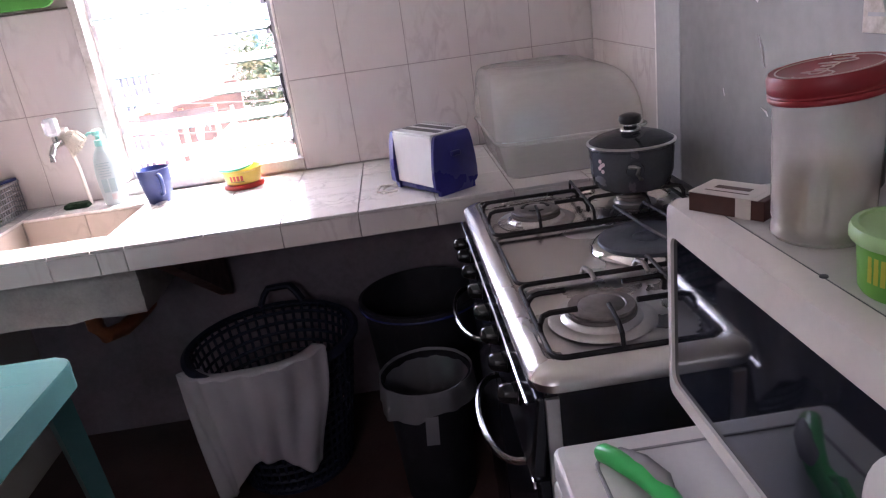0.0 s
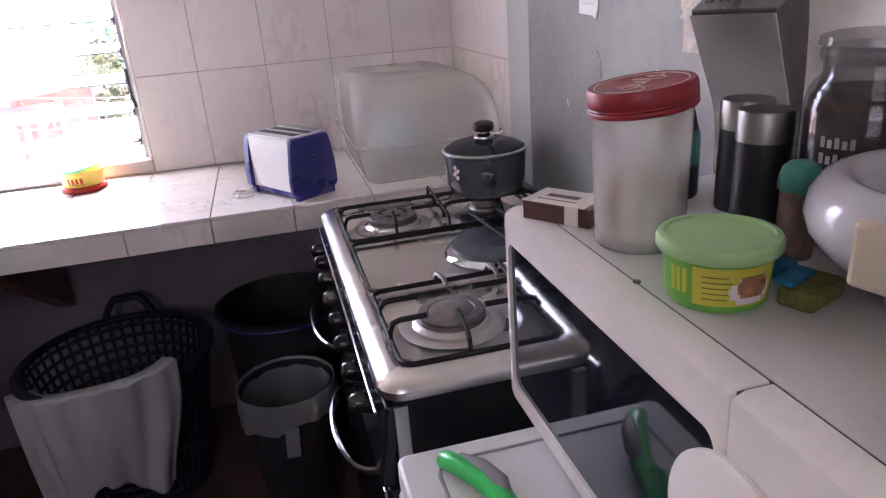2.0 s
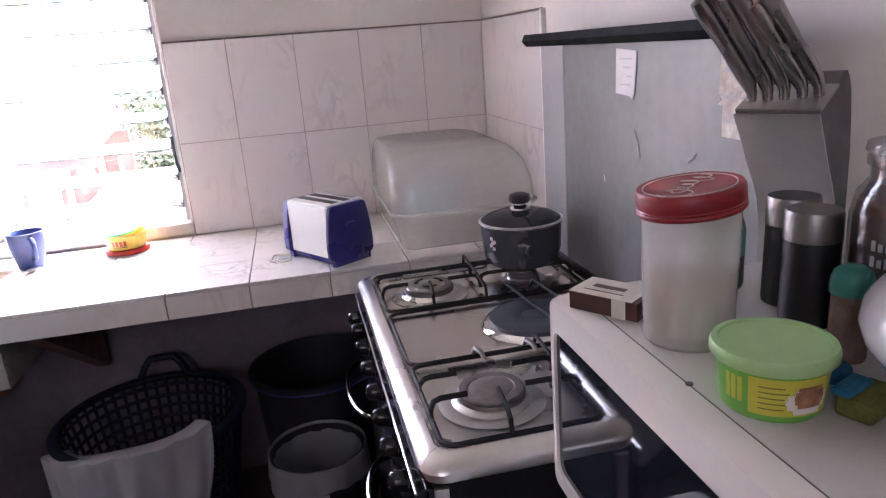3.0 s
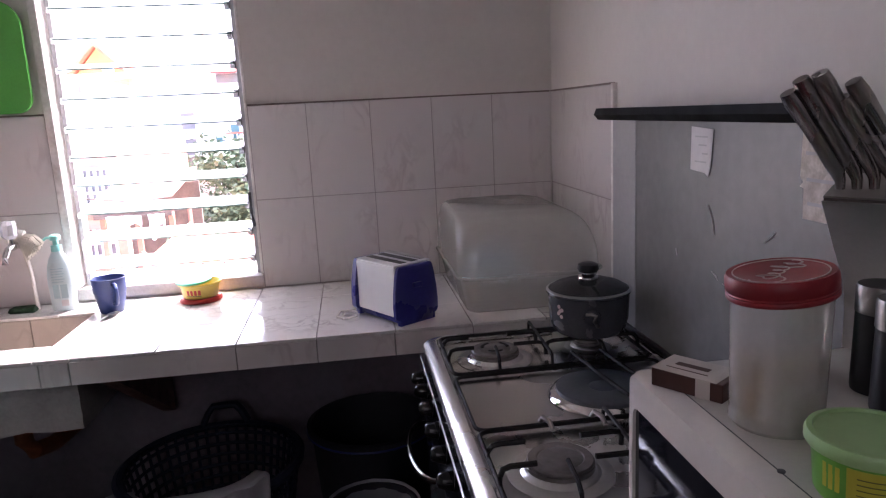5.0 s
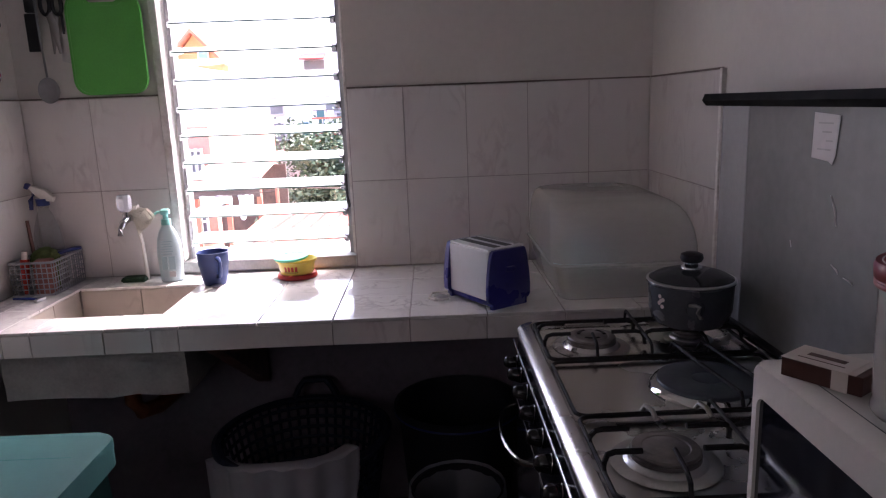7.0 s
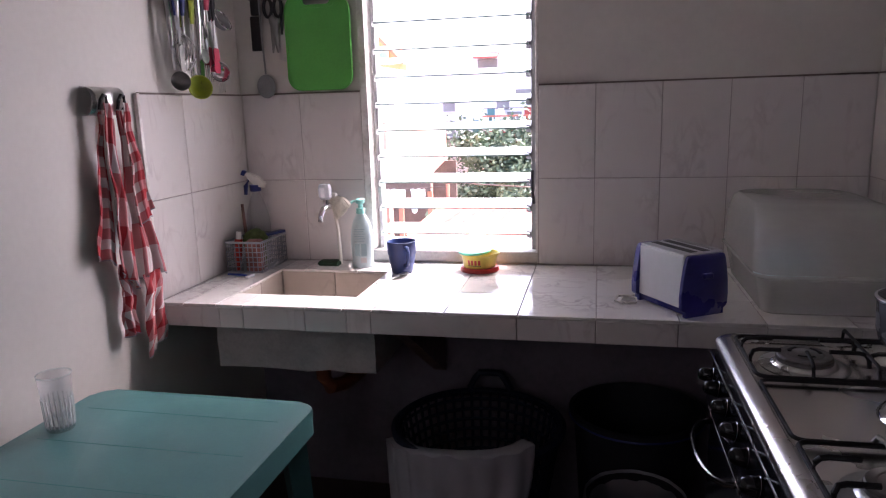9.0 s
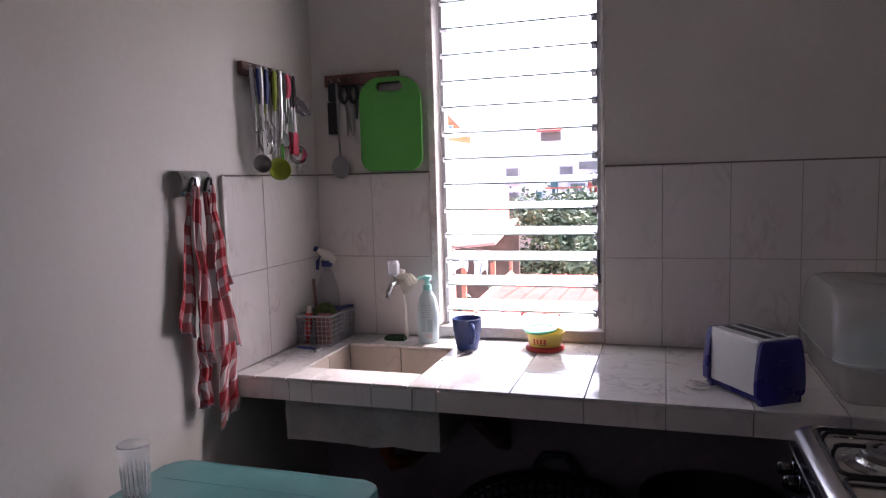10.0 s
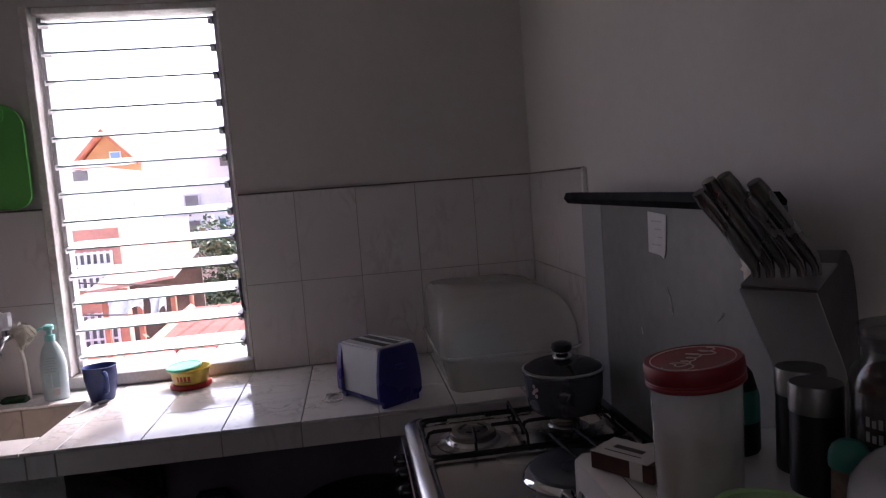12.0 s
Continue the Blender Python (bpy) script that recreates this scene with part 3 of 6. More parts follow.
b = box(SX1 + 0.012, x1, SY0 - 0.012, SY1 + 0.012, 0.648, 0.7895, bm=b)
b = box(SX0 - 0.012, SX1 + 0.012, SY0 - 0.012, SY1 + 0.012, 0.648, 0.705, bm=b)
bmesh.ops.subdivide_edges(b, edges=b.edges[:], cuts=6, use_grid_fill=True)
for v in b.verts:
    if v.co.z < 0.66:
        v.co.z += 0.012 * noise.noise(v.co * 14)
    v.co += Vector((noise.noise(v.co * 31), noise.noise(v.co * 29 + Vector((5, 0, 0))), 0)) * 0.0025
sink = tagged(part("sink_trough", b, CONCRETE, None), "rough cast concrete trough of the tiled sink", "sink", "", "structure")
structure("counter_bracket", moved(prism([(-0.54, 0.789), (-0.03, 0.789), (-0.03, 0.48)], -0.02, 0.02), Matrix.Translation((-1.305, 0, 0)) @ ON_LEFT), WOODDARK, "dark red brown bracket holding the counter", "bracket")
drain = thing("drain_pipe", "orange brown plastic drain pipe under the sink", "pipe", (-1.62, -0.31, 0.648))
part("pipe", tube([(0, 0, 0.0), (0, 0, -0.10), (0.012, 0.02, -0.14), (0.03, 0.10, -0.16), (0.04, 0.26, -0.17), (0.04, 0.39, -0.17)], 0.024, 12), PIPE, drain, "", True)
part("collar", lathe([(0.031, -0.03), (0.031, 0.0), (0, 0)], 16, z=-0.02), PIPE, drain, "", True)

# ---- the cooker ----
CX0, CX1, CY0, CY1, CZ = -0.530, -0.060, -1.520, -0.735, 0.893
cooker = thing("cooker", "wide steel and black gas cooker with its lid raised", "cooker")
part("body", box(CX0 + 0.014, CX1 - 0.01, CY0 + 0.012, CY1 - 0.008, 0.05, CZ - 0.024, 0.006), BLACK, cooker, "glossy black enamelled body")
for lx in (CX0 + 0.05, CX1 - 0.05):
    for ly in (CY0 + 0.05, CY1 - 0.05):
        part("foot", lathe([(0, 0), (0.022, 0), (0.018, 0.05), (0, 0.05)], 12, lx, ly), BLACKPL, cooker, "", True)
rim_bm = bmesh.new()
steps = [(0.004, -0.029), (0.0005, -0.027), (0.000, -0.0165), (0.0018, -0.0120), (0.0055, -0.0080), (0.0105, -0.0048), (0.0165, -0.0022), (0.0225, -0.0006), (0.0265, 0.0), (0.0285, -0.001), (0.030, -0.005), (0.031, -0.010), (0.034, -0.0115)]
loops = []
for inset, dz in steps:
    loops.append([rim_bm.verts.new((x, y, CZ + dz)) for x, y in rounded(CX0 + inset, CX1 - inset, CY0 + inset, CY1 - inset, max(0.036 - inset * 0.3, 0.01), 6)])
for a, c in zip(loops, loops[1:]):
    for i in range(len(a)):
        j = (i + 1) % len(a)
        rim_bm.faces.new((a[i], a[j], c[j], c[i]))
rim_bm.faces.new(loops[-1])
part("hob", rim_bm, HOBSTEEL, cooker, "worn stainless hob with a raised rim", True, 25)
part("edge_strip", box(CX0 + 0.016, CX0 + 0.034, CY0 + 0.006, CY0 + 0.0125, 0.08, CZ - 0.038, 0.001), STEEL, cooker, "bright steel corner strip")
part("control_panel", moved(box(-0.010, 0.010, CY0 + 0.012, CY1 - 0.012, -0.060, 0.060, 0.004), Matrix.Translation((CX0 + 0.008, 0, 0.795)) @ Matrix.Rotation(radians(8), 4, "Y")), BLACK, cooker, "glossy black control panel")
part("panel_trim", box(CX0 - 0.0075, CX0 - 0.0035, CY0 + 0.016, CY1 - 0.016, 0.846, 0.850, 0.001), CHROME, cooker, "thin chrome line over the knobs")
for ky in (-0.768, -0.842, -0.935, -1.034, -1.130, -1.220, -1.310, -1.400):
    if ky == -0.768:
        kb = lathe([(0, 0.030), (0.007, 0.0290), (0.0120, 0.0255), (0.0145, 0.019), (0.0155, 0.010), (0.0165, 0.005), (0.0165, 0), (0, 0)], 24)
        knob = part("knob", kb, BLACKGLOSS, cooker, "glossy black control knob", True)
        part("bezel", lathe([(0.0172, 0.0), (0.0182, 0.0016), (0.0170, 0.0024)], 20), DARKCHROME, knob, "chrome ring", True)
        first_knob = knob
    else:
        knob = first_knob.copy()
        scene.collection.objects.link(knob)
        knob.parent = cooker
        for piece in first_knob.children:
            c = piece.copy()
            scene.collection.objects.link(c)
            c.parent = knob
    knob.matrix_basis = Matrix.Translation((CX0 - 0.002, ky, 0.800)) @ Matrix.Rotation(radians(-82), 4, "Y")
for ya, yb, ym, hw, nm in ((-1.105, -0.752, -0.912, 0.132, "wide black oven door with a glass front"), (-1.505, -1.115, -1.300, 0.122, "narrow black compartment door")):
    door = part("oven_door", box(CX0 - 0.002, CX0 + 0.022, ya, yb, 0.16, 0.728, 0.005), BLACK, cooker, nm)
    part("trim", box(CX0 - 0.007, CX0 - 0.0025, ya + 0.004, yb - 0.004, 0.714, 0.726, 0.001), CHROME, door, "thin chrome strip")
    bow = [(CX0 - 0.002 - 0.052 * math.sin(math.pi * k / 16) ** 0.8, ym + hw * math.cos(math.pi * k / 16), 0.700) for k in range(17)]
    part("handle", tube(bow, 0.0048, 8, flat=1.3), DARKCHROME, door, "bowed dark chrome handle", True)
part("drawer", box(CX0 + 0.002, CX0 + 0.020, CY0 + 0.015, CY1 - 0.015, 0.06, 0.150, 0.004), BLACK, cooker)


def burner(x, y, r, slots=False):
    z = CZ - 0.010
    base = part("burner", lathe([(r * 1.66, 0.0), (r * 1.50, 0.0025), (r * 1.25, 0.0035), (r * 1.14, 0.009), (r * 1.06, 0.010)], 36, x, y, z), STEEL, cooker, "bright dished burner ring", True)
    part("crown", lathe([(r * 1.06, 0.004), (r * 1.06, 0.016), (r * 0.9, 0.017)], 36, x, y, z), CAP, base, "", True)
    cb = lathe([(r * 1.02, 0.0165), (r * 1.04, 0.020), (r * 1.00, 0.0225), (r * 0.74, 0.0232), (r * 0.70, 0.0218), (r * 0.65, 0.0232), (0, 0.0238)], 36, x, y, z)
    part("cap", cb, CAP, base, "dull grey burner cap", True)
    if slots:
        for k in range(3):
            a = math.pi * 2 * k / 3 + 0.4
            pts = [(x + 0.55 * r * math.cos(a + t * 0.14), y + 0.55 * r * math.sin(a + t * 0.14), z + 0.0262) for t in range(-4, 5)]
            part("slot", tube(pts, 0.004, 6, flat=0.3), IRON, base)


burner(-0.399, -1.374, 0.046)
burner(-0.394, -0.905, 0.047, True)
burner(-0.187, -0.885, 0.030)
burner(-0.170, -1.362, 0.034)
hp = part("hotplate", lathe([(0, 0.017), (0.022, 0.017), (0.025, 0.0155), (0.030, 0.017), (0.078, 0.0175), (0.083, 0.015), (0.084, 0.008)], 48, -0.245, -1.130, CZ - 0.010), PLATE, cooker, "blue grey cast hotplate", True)
part("hotplate_ring", lathe([(0.0845, 0.010), (0.090, 0.009), (0.096, 0.003), (0.098, 0.0)], 48, -0.245, -1.130, CZ - 0.010), CHROME, hp, "bright steel ring", True)


def grate(y0, y1, by):
    """Black wire trivet round two burners."""
    zt = CZ + 0.004
    x0, x1 = -0.494, -0.095
    g = part("grate", tube([(x, y, zt - 0.005) for x, y in rounded(x0, x1, y0, y1, 0.020, 5)], 0.0040, 8, True), IRON, cooker, "black enamelled wire grate", True)
    for bx, wide in ((-0.399, 0.052), (-0.185, 0.042)):
        for sx in (-1, 1):
            for dy in (-0.032, 0.034):
                xs = x0 if (sx < 0 and bx < -0.3) else (x1 if (sx > 0 and bx > -0.3) else -0.292)
                xe = bx + sx * wide * 0.80
                dx = 1 if xe > xs else -1
                p = [(xs, by + dy * 1.22, zt - 0.005), (xs + dx * 0.001, by + dy * 1.15, zt + 0.010), (xs + dx * 0.006, by + dy * 1.04, zt + 0.018), (xs + dx * 0.016, by + dy, zt + 0.0205), (xe, by + dy * 0.98, zt + 0.0205)]
                part("finger", tube(p, 0.0042, 8), IRON, g, "", True)
        ye, yo = (y0, by - wide * 0.62) if by < -1.1 else (y0, by - wide * 0.7)
        p = [(bx - 0.004, ye, zt - 0.004), (bx - 0.004, ye + 0.004, zt + 0.014), (bx - 0.002, ye * 0.7 + yo * 0.3, zt + 0.020), (bx + 0.002, yo, zt + 0.0205)]
        part("finger", tube(p, 0.0034, 8), IRON, g, "", True)
    part("bar", tube([(-0.288, y1, zt - 0.004), (-0.288, y1 - 0.003, zt + 0.014), (-0.290, y1 - 0.014, zt + 0.020), (-0.298, y0 + 0.014, zt + 0.020), (-0.298, y0 + 0.003, zt + 0.014), (-0.298, y0, zt - 0.004)], 0.0032, 8), IRON, g, "", True)
    return g


grate(-1.482, -1.244, -1.372)
grate(-0.998, -0.772, -0.892)
midg = part("grate", tube([(x, y, CZ - 0.003) for x, y in rounded(-0.494, -0.095, -1.237, -1.006, 0.018, 4)], 0.0035, 8, True), IRON, cooker, "thin dark middle grate", True)
for bx in (-0.262, -0.205):
    part("bar", tube([(bx, -0.985, CZ + 0.006), (bx + 0.003, -1.00, CZ + 0.024), (bx + 0.015, -1.12, CZ + 0.024), (bx + 0.03, -1.235, CZ + 0.024), (bx + 0.03, -1.245, CZ + 0.004)], 0.0035, 8), IRON, midg, "", True)
for px in (-0.385, -0.300):
    part("post", tube([(px - 0.004, -1.236, CZ + 0.002), (px - 0.002, -1.244, CZ + 0.013), (px + 0.003, -1.262, CZ + 0.013), (px + 0.005, -1.276, CZ + 0.004)], 0.0042, 8), CAPSTEEL, midg, "worn metal post", True)

# raised lid
LX = -0.072
lid = part("lid", box(LX, LX + 0.008, -1.500, -0.862, 0.900, 1.362, 0.002), LIDGREY, cooker, "smoky grey raised cooker lid")
part("border", box(LX - 0.0005, LX + 0.0075, -0.8615, -0.735, 0.900, 1.362, 0.002), LIDEDGE, lid, "paler border of the lid")
part("rail", moved(prism([(0, 0), (0.022, 0.0), (0.024, 0.014), (0.014, 0.026), (-0.004, 0.026), (-0.010, 0.012)], -0.0, 0.82, bm=None), Matrix(((1, 0, 0, LX - 0.012), (0, 0, -1, -0.672), (0, 1, 0, 1.354), (0, 0, 0, 1)))), RAILBLACK, lid, "black plastic rail along the lid's top edge")
part("hinge", tube([(LX + 0.004, -1.46, 0.898), (LX + 0.004, -0.80, 0.898)], 0.010, 10), BLACKPL, lid, "", True)
for pts in ([(-1.165, 1.215), (-1.178, 1.195), (-1.186, 1.168)], [(-1.330, 1.182), (-1.345, 1.192), (-1.352, 1.200)], [(-1.180, 1.105), (-1.195, 1.100), (-1.200, 1.094)], [(-1.215, 1.092), (-1.235, 1.090), (-1.240, 1.086)], [(-1.05, 1.12), (-1.055, 1.108)]):
    part("scratch", tube([(LX - 0.0010, y, z) for y, z in pts], [0.0006] + [0.0016] * (len(pts) - 2) + [0.0007], 5), PAPER, lid, "pale scratch in the coating")
note = thing("paper_note", "small torn white paper note stuck on the cooker lid", "note", (LX - 0.0015, -1.140, 1.307), group="notes on the lid")
nb = moved(prism([(-0.036, 0.038), (-0.038, -0.036), (0.012, -0.039), (0.022, -0.044), (0.030, -0.030), (0.037, 0.034)], 0, 0.0006), Matrix(((0, 0, -1, 0), (-1, 0, 0, 0), (0, 1, 0, 0), (0, 0, 0, 1))))
part("sheet", nb, PAPER, note)
for k in range(4):
    part("print", box(-0.0013, -0.0007, -0.02 + 0.004 * (k % 2), 0.022 - 0.012 * (k % 3), 0.020 - 0.014 * k, 0.0225 - 0.014 * k), GREYINK, note)
note2 = thing("paper_label", "mottled ochre and grey printed label stuck on the cooker lid", "label", (LX - 0.0015, -1.452, 1.289), group="notes on the lid")
nb = moved(prism([(-0.048, 0.060), (-0.050, -0.004), (-0.044, -0.012), (-0.050, -0.018), (-0.042, -0.020), (-0.041, -0.060), (0.045, -0.060), (0.048, 0.060)], 0, 0.0006), Matrix(((0, 0, -1, 0), (-1, 0, 0, 0), (0, 1, 0, 0), (0, 0, 0, 1))))
part("sheet", nb, LABELSTONE, note2)
for k, z in enumerate((0.024, -0.010, -0.041)):
    part("print", box(-0.0013, -0.0007, -0.044, 0.040 - 0.004 * k, z, z + 0.0045), GREYINK, note2, "pale grey printed band")

# pot
pot = thing("cooking_pot", "dark grey pot with a smoked glass lid on the cooker", "pot", (-0.185, -0.885, 0.9215))
R = 0.0845
part("pan", lathe([(0, 0), (R * 0.80, 0), (R * 0.90, 0.008), (R * 0.97, 0.03), (R, 0.083), (R + 0.003, 0.086), (R + 0.002, 0.089), (R - 0.002, 0.088), (R - 0.004, 0.030), (0, 0.010)], 48), POTGREY, pot, "", True)
for k, (da, dz) in enumerate(((-64, 0.066), (-58.5, 0.060), (-65, 0.052), (-59.5, 0.046), (-62, 0.057))):
    part("decal", moved(lathe([(0, 0.0006), (0.0042, 0.0006), (0.0042, 0.0), (0, 0)], 10), Matrix.Rotation(radians(da - 90), 4, "Z") @ Matrix.Translation((R - 0.0006, 0, dz)) @ Matrix.Rotation(radians(90), 4, "Y")), INKWHITE, pot, "pale printed petal")
plid = part("pot_lid", lathe([(R + 0.001, 0.0895), (R + 0.001, 0.092), (R * 0.8, 0.102), (R * 0.45, 0.111), (0.014, 0.114), (0, 0.114), (0, 0.1125), (R * 0.45, 0.109), (R * 0.8, 0.1), (R - 0.002, 0.090)], 48), POTGLASS, pot, "smoked glass lid", True)
part("lid_band", lathe([(R - 0.001, 0.0900), (R + 0.0035, 0.0892), (R + 0.0035, 0.0920), (R - 0.001, 0.0932)], 48), STEEL, plid, "steel band", True)
part("knob_base", lathe([(0.022, 0.110), (0.021, 0.116), (0.013, 0.122), (0.013, 0.126)], 24), CHROME, plid, "", True)
part("lid_knob", lathe([(0.012, 0.124), (0.020, 0.127), (0.023, 0.134), (0.021, 0.142), (0.012, 0.146), (0, 0.146)], 24), BLACKPL, plid, "black knob", True)
hx = Matrix.Rotation(radians(-104), 4, "Z")
part("handle_mount", moved(lathe([(0, 0.011), (0.010, 0.010), (0.0165, 0.005), (0.0175, 0), (0, 0)], 24), hx @ Matrix.Translation((R - 0.003, 0, 0.050)) @ Matrix.Rotation(radians(90), 4, "Y")), POTGREY, pot, "bare handle mount", True)
part("bracket", moved(tube([(R + 0.006, -0.013, 0.059), (R + 0.010, -0.003, 0.060), (R + 0.011, 0.006, 0.057), (R + 0.012, 0.003, 0.046), (R + 0.013, 0.008, 0.036), (R + 0.008, 0.012, 0.034)], [0.0034, 0.0042, 0.0044, 0.0040, 0.0036, 0.0030], 8), hx), CAPSTEEL, pot, "worn steel bracket of a lost handle", True)

# ---- appliance cabinet and microwave ----
FX0, FX1, FY0, FY1, FZ = -0.535, -0.030, -2.160, -1.645, 0.886
fridge = thing("small_fridge", "white low fridge with a grooved plastic top", "fridge")
part("body", box(FX0 + 0.012, FX1, FY0 + 0.008, FY1 - 0.008, 0.03, FZ - 0.030, 0.008), WHITEPAINT, fridge)
part("door", box(FX0 - 0.002, FX0 + 0.0115, FY0 + 0.008, FY1 - 0.008, 0.06, FZ - 0.034, 0.005), WHITEPAINT, fridge)
part("top", prism(rounded(FX0, FX1, FY0, FY1, 0.012, 4), FZ - 0.028, FZ, 0.004), FRIDGE, fridge, "white moulded top")
part("groove", tube([(x, y, FZ + 0.0004) for x, y in rounded(FX0 + 0.036, FX1 - 0.03, FY0 + 0.03, FY1 - 0.026, 0.02, 4)], 0.0022, 6, True, flat=0.5), GREYRUB, fridge, "thin grey groove", True)
for lx in (FX0 + 0.05, FX1 - 0.05):
    for ly in (FY0 + 0.05, FY1 - 0.05):
        part("foot", lathe([(0, 0), (0.02, 0), (0.02, 0.03), (0, 0.03)], 10, lx, ly), BLACKPL, fridge)

MX0, MX1, MY0, MY1, MZ0, MZ1 = -0.388, -0.055, -2.065, -1.588, 0.893, 1.118
mw = thing("microwave_oven", "white microwave oven with a dark glass door", "microwave")
part("casing", box(MX0 + 0.026, MX1, MY0 + 0.003, MY1 - 0.003, MZ0, MZ1, 0.0015), WHITEPAINT, mw, "white enamelled steel casing")
DS = -1.958
# front of the door and of the panel: rounded towards the long edges, square where they meet


def front_outline(y0, y1, soft_low, inset):
    out = []
    zm = (MZ0 + MZ1) / 2
    for y, z in rounded(y0, y1, MZ0, MZ1, 0.012, 5):
        near_low = y < y0 + 0.0125
        if near_low != soft_low and (near_low or y > y1 - 0.0125):
            e = y0 if near_low else y1
            ze = MZ1 if z > zm else MZ0
            y, z = e + (y - e) * 0.15, (ze + (z - ze) * 0.15 if abs(z - zm) > 0.09 else z)
        elif inset:
            y += inset if near_low else (-inset if y > y1 - 0.0125 else 0)
        if inset:
            z = zm + (z - zm) * 0.97
        out.append((y, z))
    return out


frame_o = front_outline(DS + 0.0006, MY1, False, 0.0)
frame_i = [(y, z) for y, z in rounded(-1.950, MY1 - 0.017, MZ0 + 0.024, MZ1 - 0.034, 0.012, 5)]
fb = bmesh.new()
lay = []
for outl, x in ((frame_o, MX0 + 0.025), (frame_o, MX0 + 0.008), (front_outline(DS + 0.0006, MY1, False, 0.004), MX0), (frame_i, MX0 - 0.002), (frame_i, MX0 + 0.006)):
    lay.append([fb.verts.new((x, y, z)) for y, z in outl])
for a, c in zip(lay, lay[1:]):
    for i in range(len(a)):
        j = (i + 1) % len(a)
        fb.faces.new((a[i], a[j], c[j], c[i]))
mdoor = part("door", fb, WHITEPL, mw, "white plastic door frame", True)
gb = bmesh.new()
gb.faces.new([gb.verts.new((MX0 + 0.0015, y, z)) for y, z in frame_i])
part("door_glass", gb, DARKGLASS, mdoor, "dark reflecting glass")
pb = bmesh.new()
lay = []
for inset, x in ((0.0, MX0 + 0.025), (0.0, MX0 + 0.008), (0.004, MX0)):
    lay.append([pb.verts.new((x, y, z)) for y, z in front_outline(MY0, DS - 0.0006, True, inset)])
for a, c in zip(lay, lay[1:]):
    for i in range(len(a)):
        j = (i + 1) % len(a)
        pb.faces.new((a[i], a[j], c[j], c[i]))
pb.faces.new(lay[-1])
part("control_panel", pb, WHITEPL, mw, "white control panel", True)
kb = lathe([(0.062, 0.0), (0.062, 0.003), (0.058, 0.005), (0, 0.005)], 40)
part("dial_plate", moved(kb, Matrix.Translation((MX0 - 0.0008, -1.972, 1.016)) @ Matrix.Rotation(radians(-90), 4, "Y")), WHITEPL, mw, "round white plate", True)
for lx in (MX0 + 0.05, MX1 - 0.04):
    for ly in (MY0 + 0.04, MY1 - 0.04):
        part("foot", lathe([(0, 0), (0.012, 0), (0.012, 0.007), (0, 0.007)], 10, lx, ly, FZ), BLACKPL, mw)
part("seam", box(MX0 + 0.0249, MX0 + 0.0259, MY0 + 0.004, MY1 - 0.004, MZ0 + 0.01, MZ1 + 0.0003), DARKMETAL, mw, "dark gap behind the front frame")
part("seam", box(MX0 + 0.004, MX0 + 0.024, DS - 0.0005, DS + 0.0005, MZ0 + 0.004, MZ1 - 0.0012), DARKMETAL, mw)
part("screw", lathe([(0.003, 0), (0.003, 0.0012), (0, 0.0015)], 10, -0.362, -1.812, MZ1), DARKMETAL, mw)

MT = MZ1
# things on the microwave
rb = thing("card_box", "small brown and cream printed card box", "box", (-0.345, -1.652, MT), rz=-55)
rb.scale = (1.0, 1.0, 0.82)
part("sleeve", box(-0.036, 0.036, -0.022, 0.022, 0.0, 0.022, 0.001), CARDBOX, rb, "dark brown sleeve")
part("top_label", box(-0.0365, 0.030, -0.0225, 0.0225, 0.0222, 0.0228), CREAMCARD, rb, "cream printed top")
part("band", box(0.010, 0.024, -0.0226, 0.0226, -0.0, 0.0230), CREAMCARD, rb)
part("writing", box(-0.022, 0.012, -0.002, 0.006, 0.0230, 0.0233), CARDBOX, rb)
part("rule", box(-0.026, 0.016, -0.0115, -0.010, 0.0230, 0.0233), CARDBOX, rb)

jar = thing("storage_jar", "milky plastic jar with a red screw lid", "jar", (-0.317, -1.735, MT))
jar.scale = (0.95, 0.95, 0.96)
part("body", lathe([(0, 0.0), (0.037, 0), (0.040, 0.004), (0.0392, 0.012), (0.0384, 0.015), (0.0394, 0.019), (0.0418, 0.119), (0.0425, 0.1215)], 40), MILKYJAR, jar, "", True)
for px, py, pa, ph, pm in ((-0.012, -0.016, 20, 0.078, CREAMCARD), (0.012, -0.012, -35, 0.070, CREAMCARD), (0.004, 0.016, 70, 0.082, PAPER), (-0.018, 0.008, -10, 0.066, CREAMCARD), (0.018, 0.008, 40, 0.062, PACKET), (0.0, -0.002, 5, 0.074, PAPER), (-0.022, -0.006, 80, 0.050, PACKET), (0.004, -0.024, 8, 0.044, PAPER)):
    part("packet", moved(box(-0.015, 0.015, -0.004, 0.004, 0.0055, ph, 0.003), Matrix.Translation((px, py, 0)) @ Matrix.Rotation(radians(pa), 4, "Z") @ Matrix.Rotation(radians(3), 4, "X")), pm, jar, "printed packet seen through the jar")
jl = part("lid", lathe([(0.0445, 0.117), (0.0455, 0.118), (0.0455, 0.1205), (0.0447, 0.1215), (0.0455, 0.1228), (0.0447, 0.1240), (0.0455, 0.1255), (0.0453, 0.1350), (0.0435, 0.1385), (0.0415, 0.1378), (0, 0.1378)], 48), REDLID, jar, "dark red lid", True, 50)
jl.matrix_basis = Matrix.Translation((0, 0, 0.12)) @ Matrix.Rotation(radians(-6), 4, Vector((0.22, 0.94, 0))) @ Matrix.Translation((0, 0, -0.12))
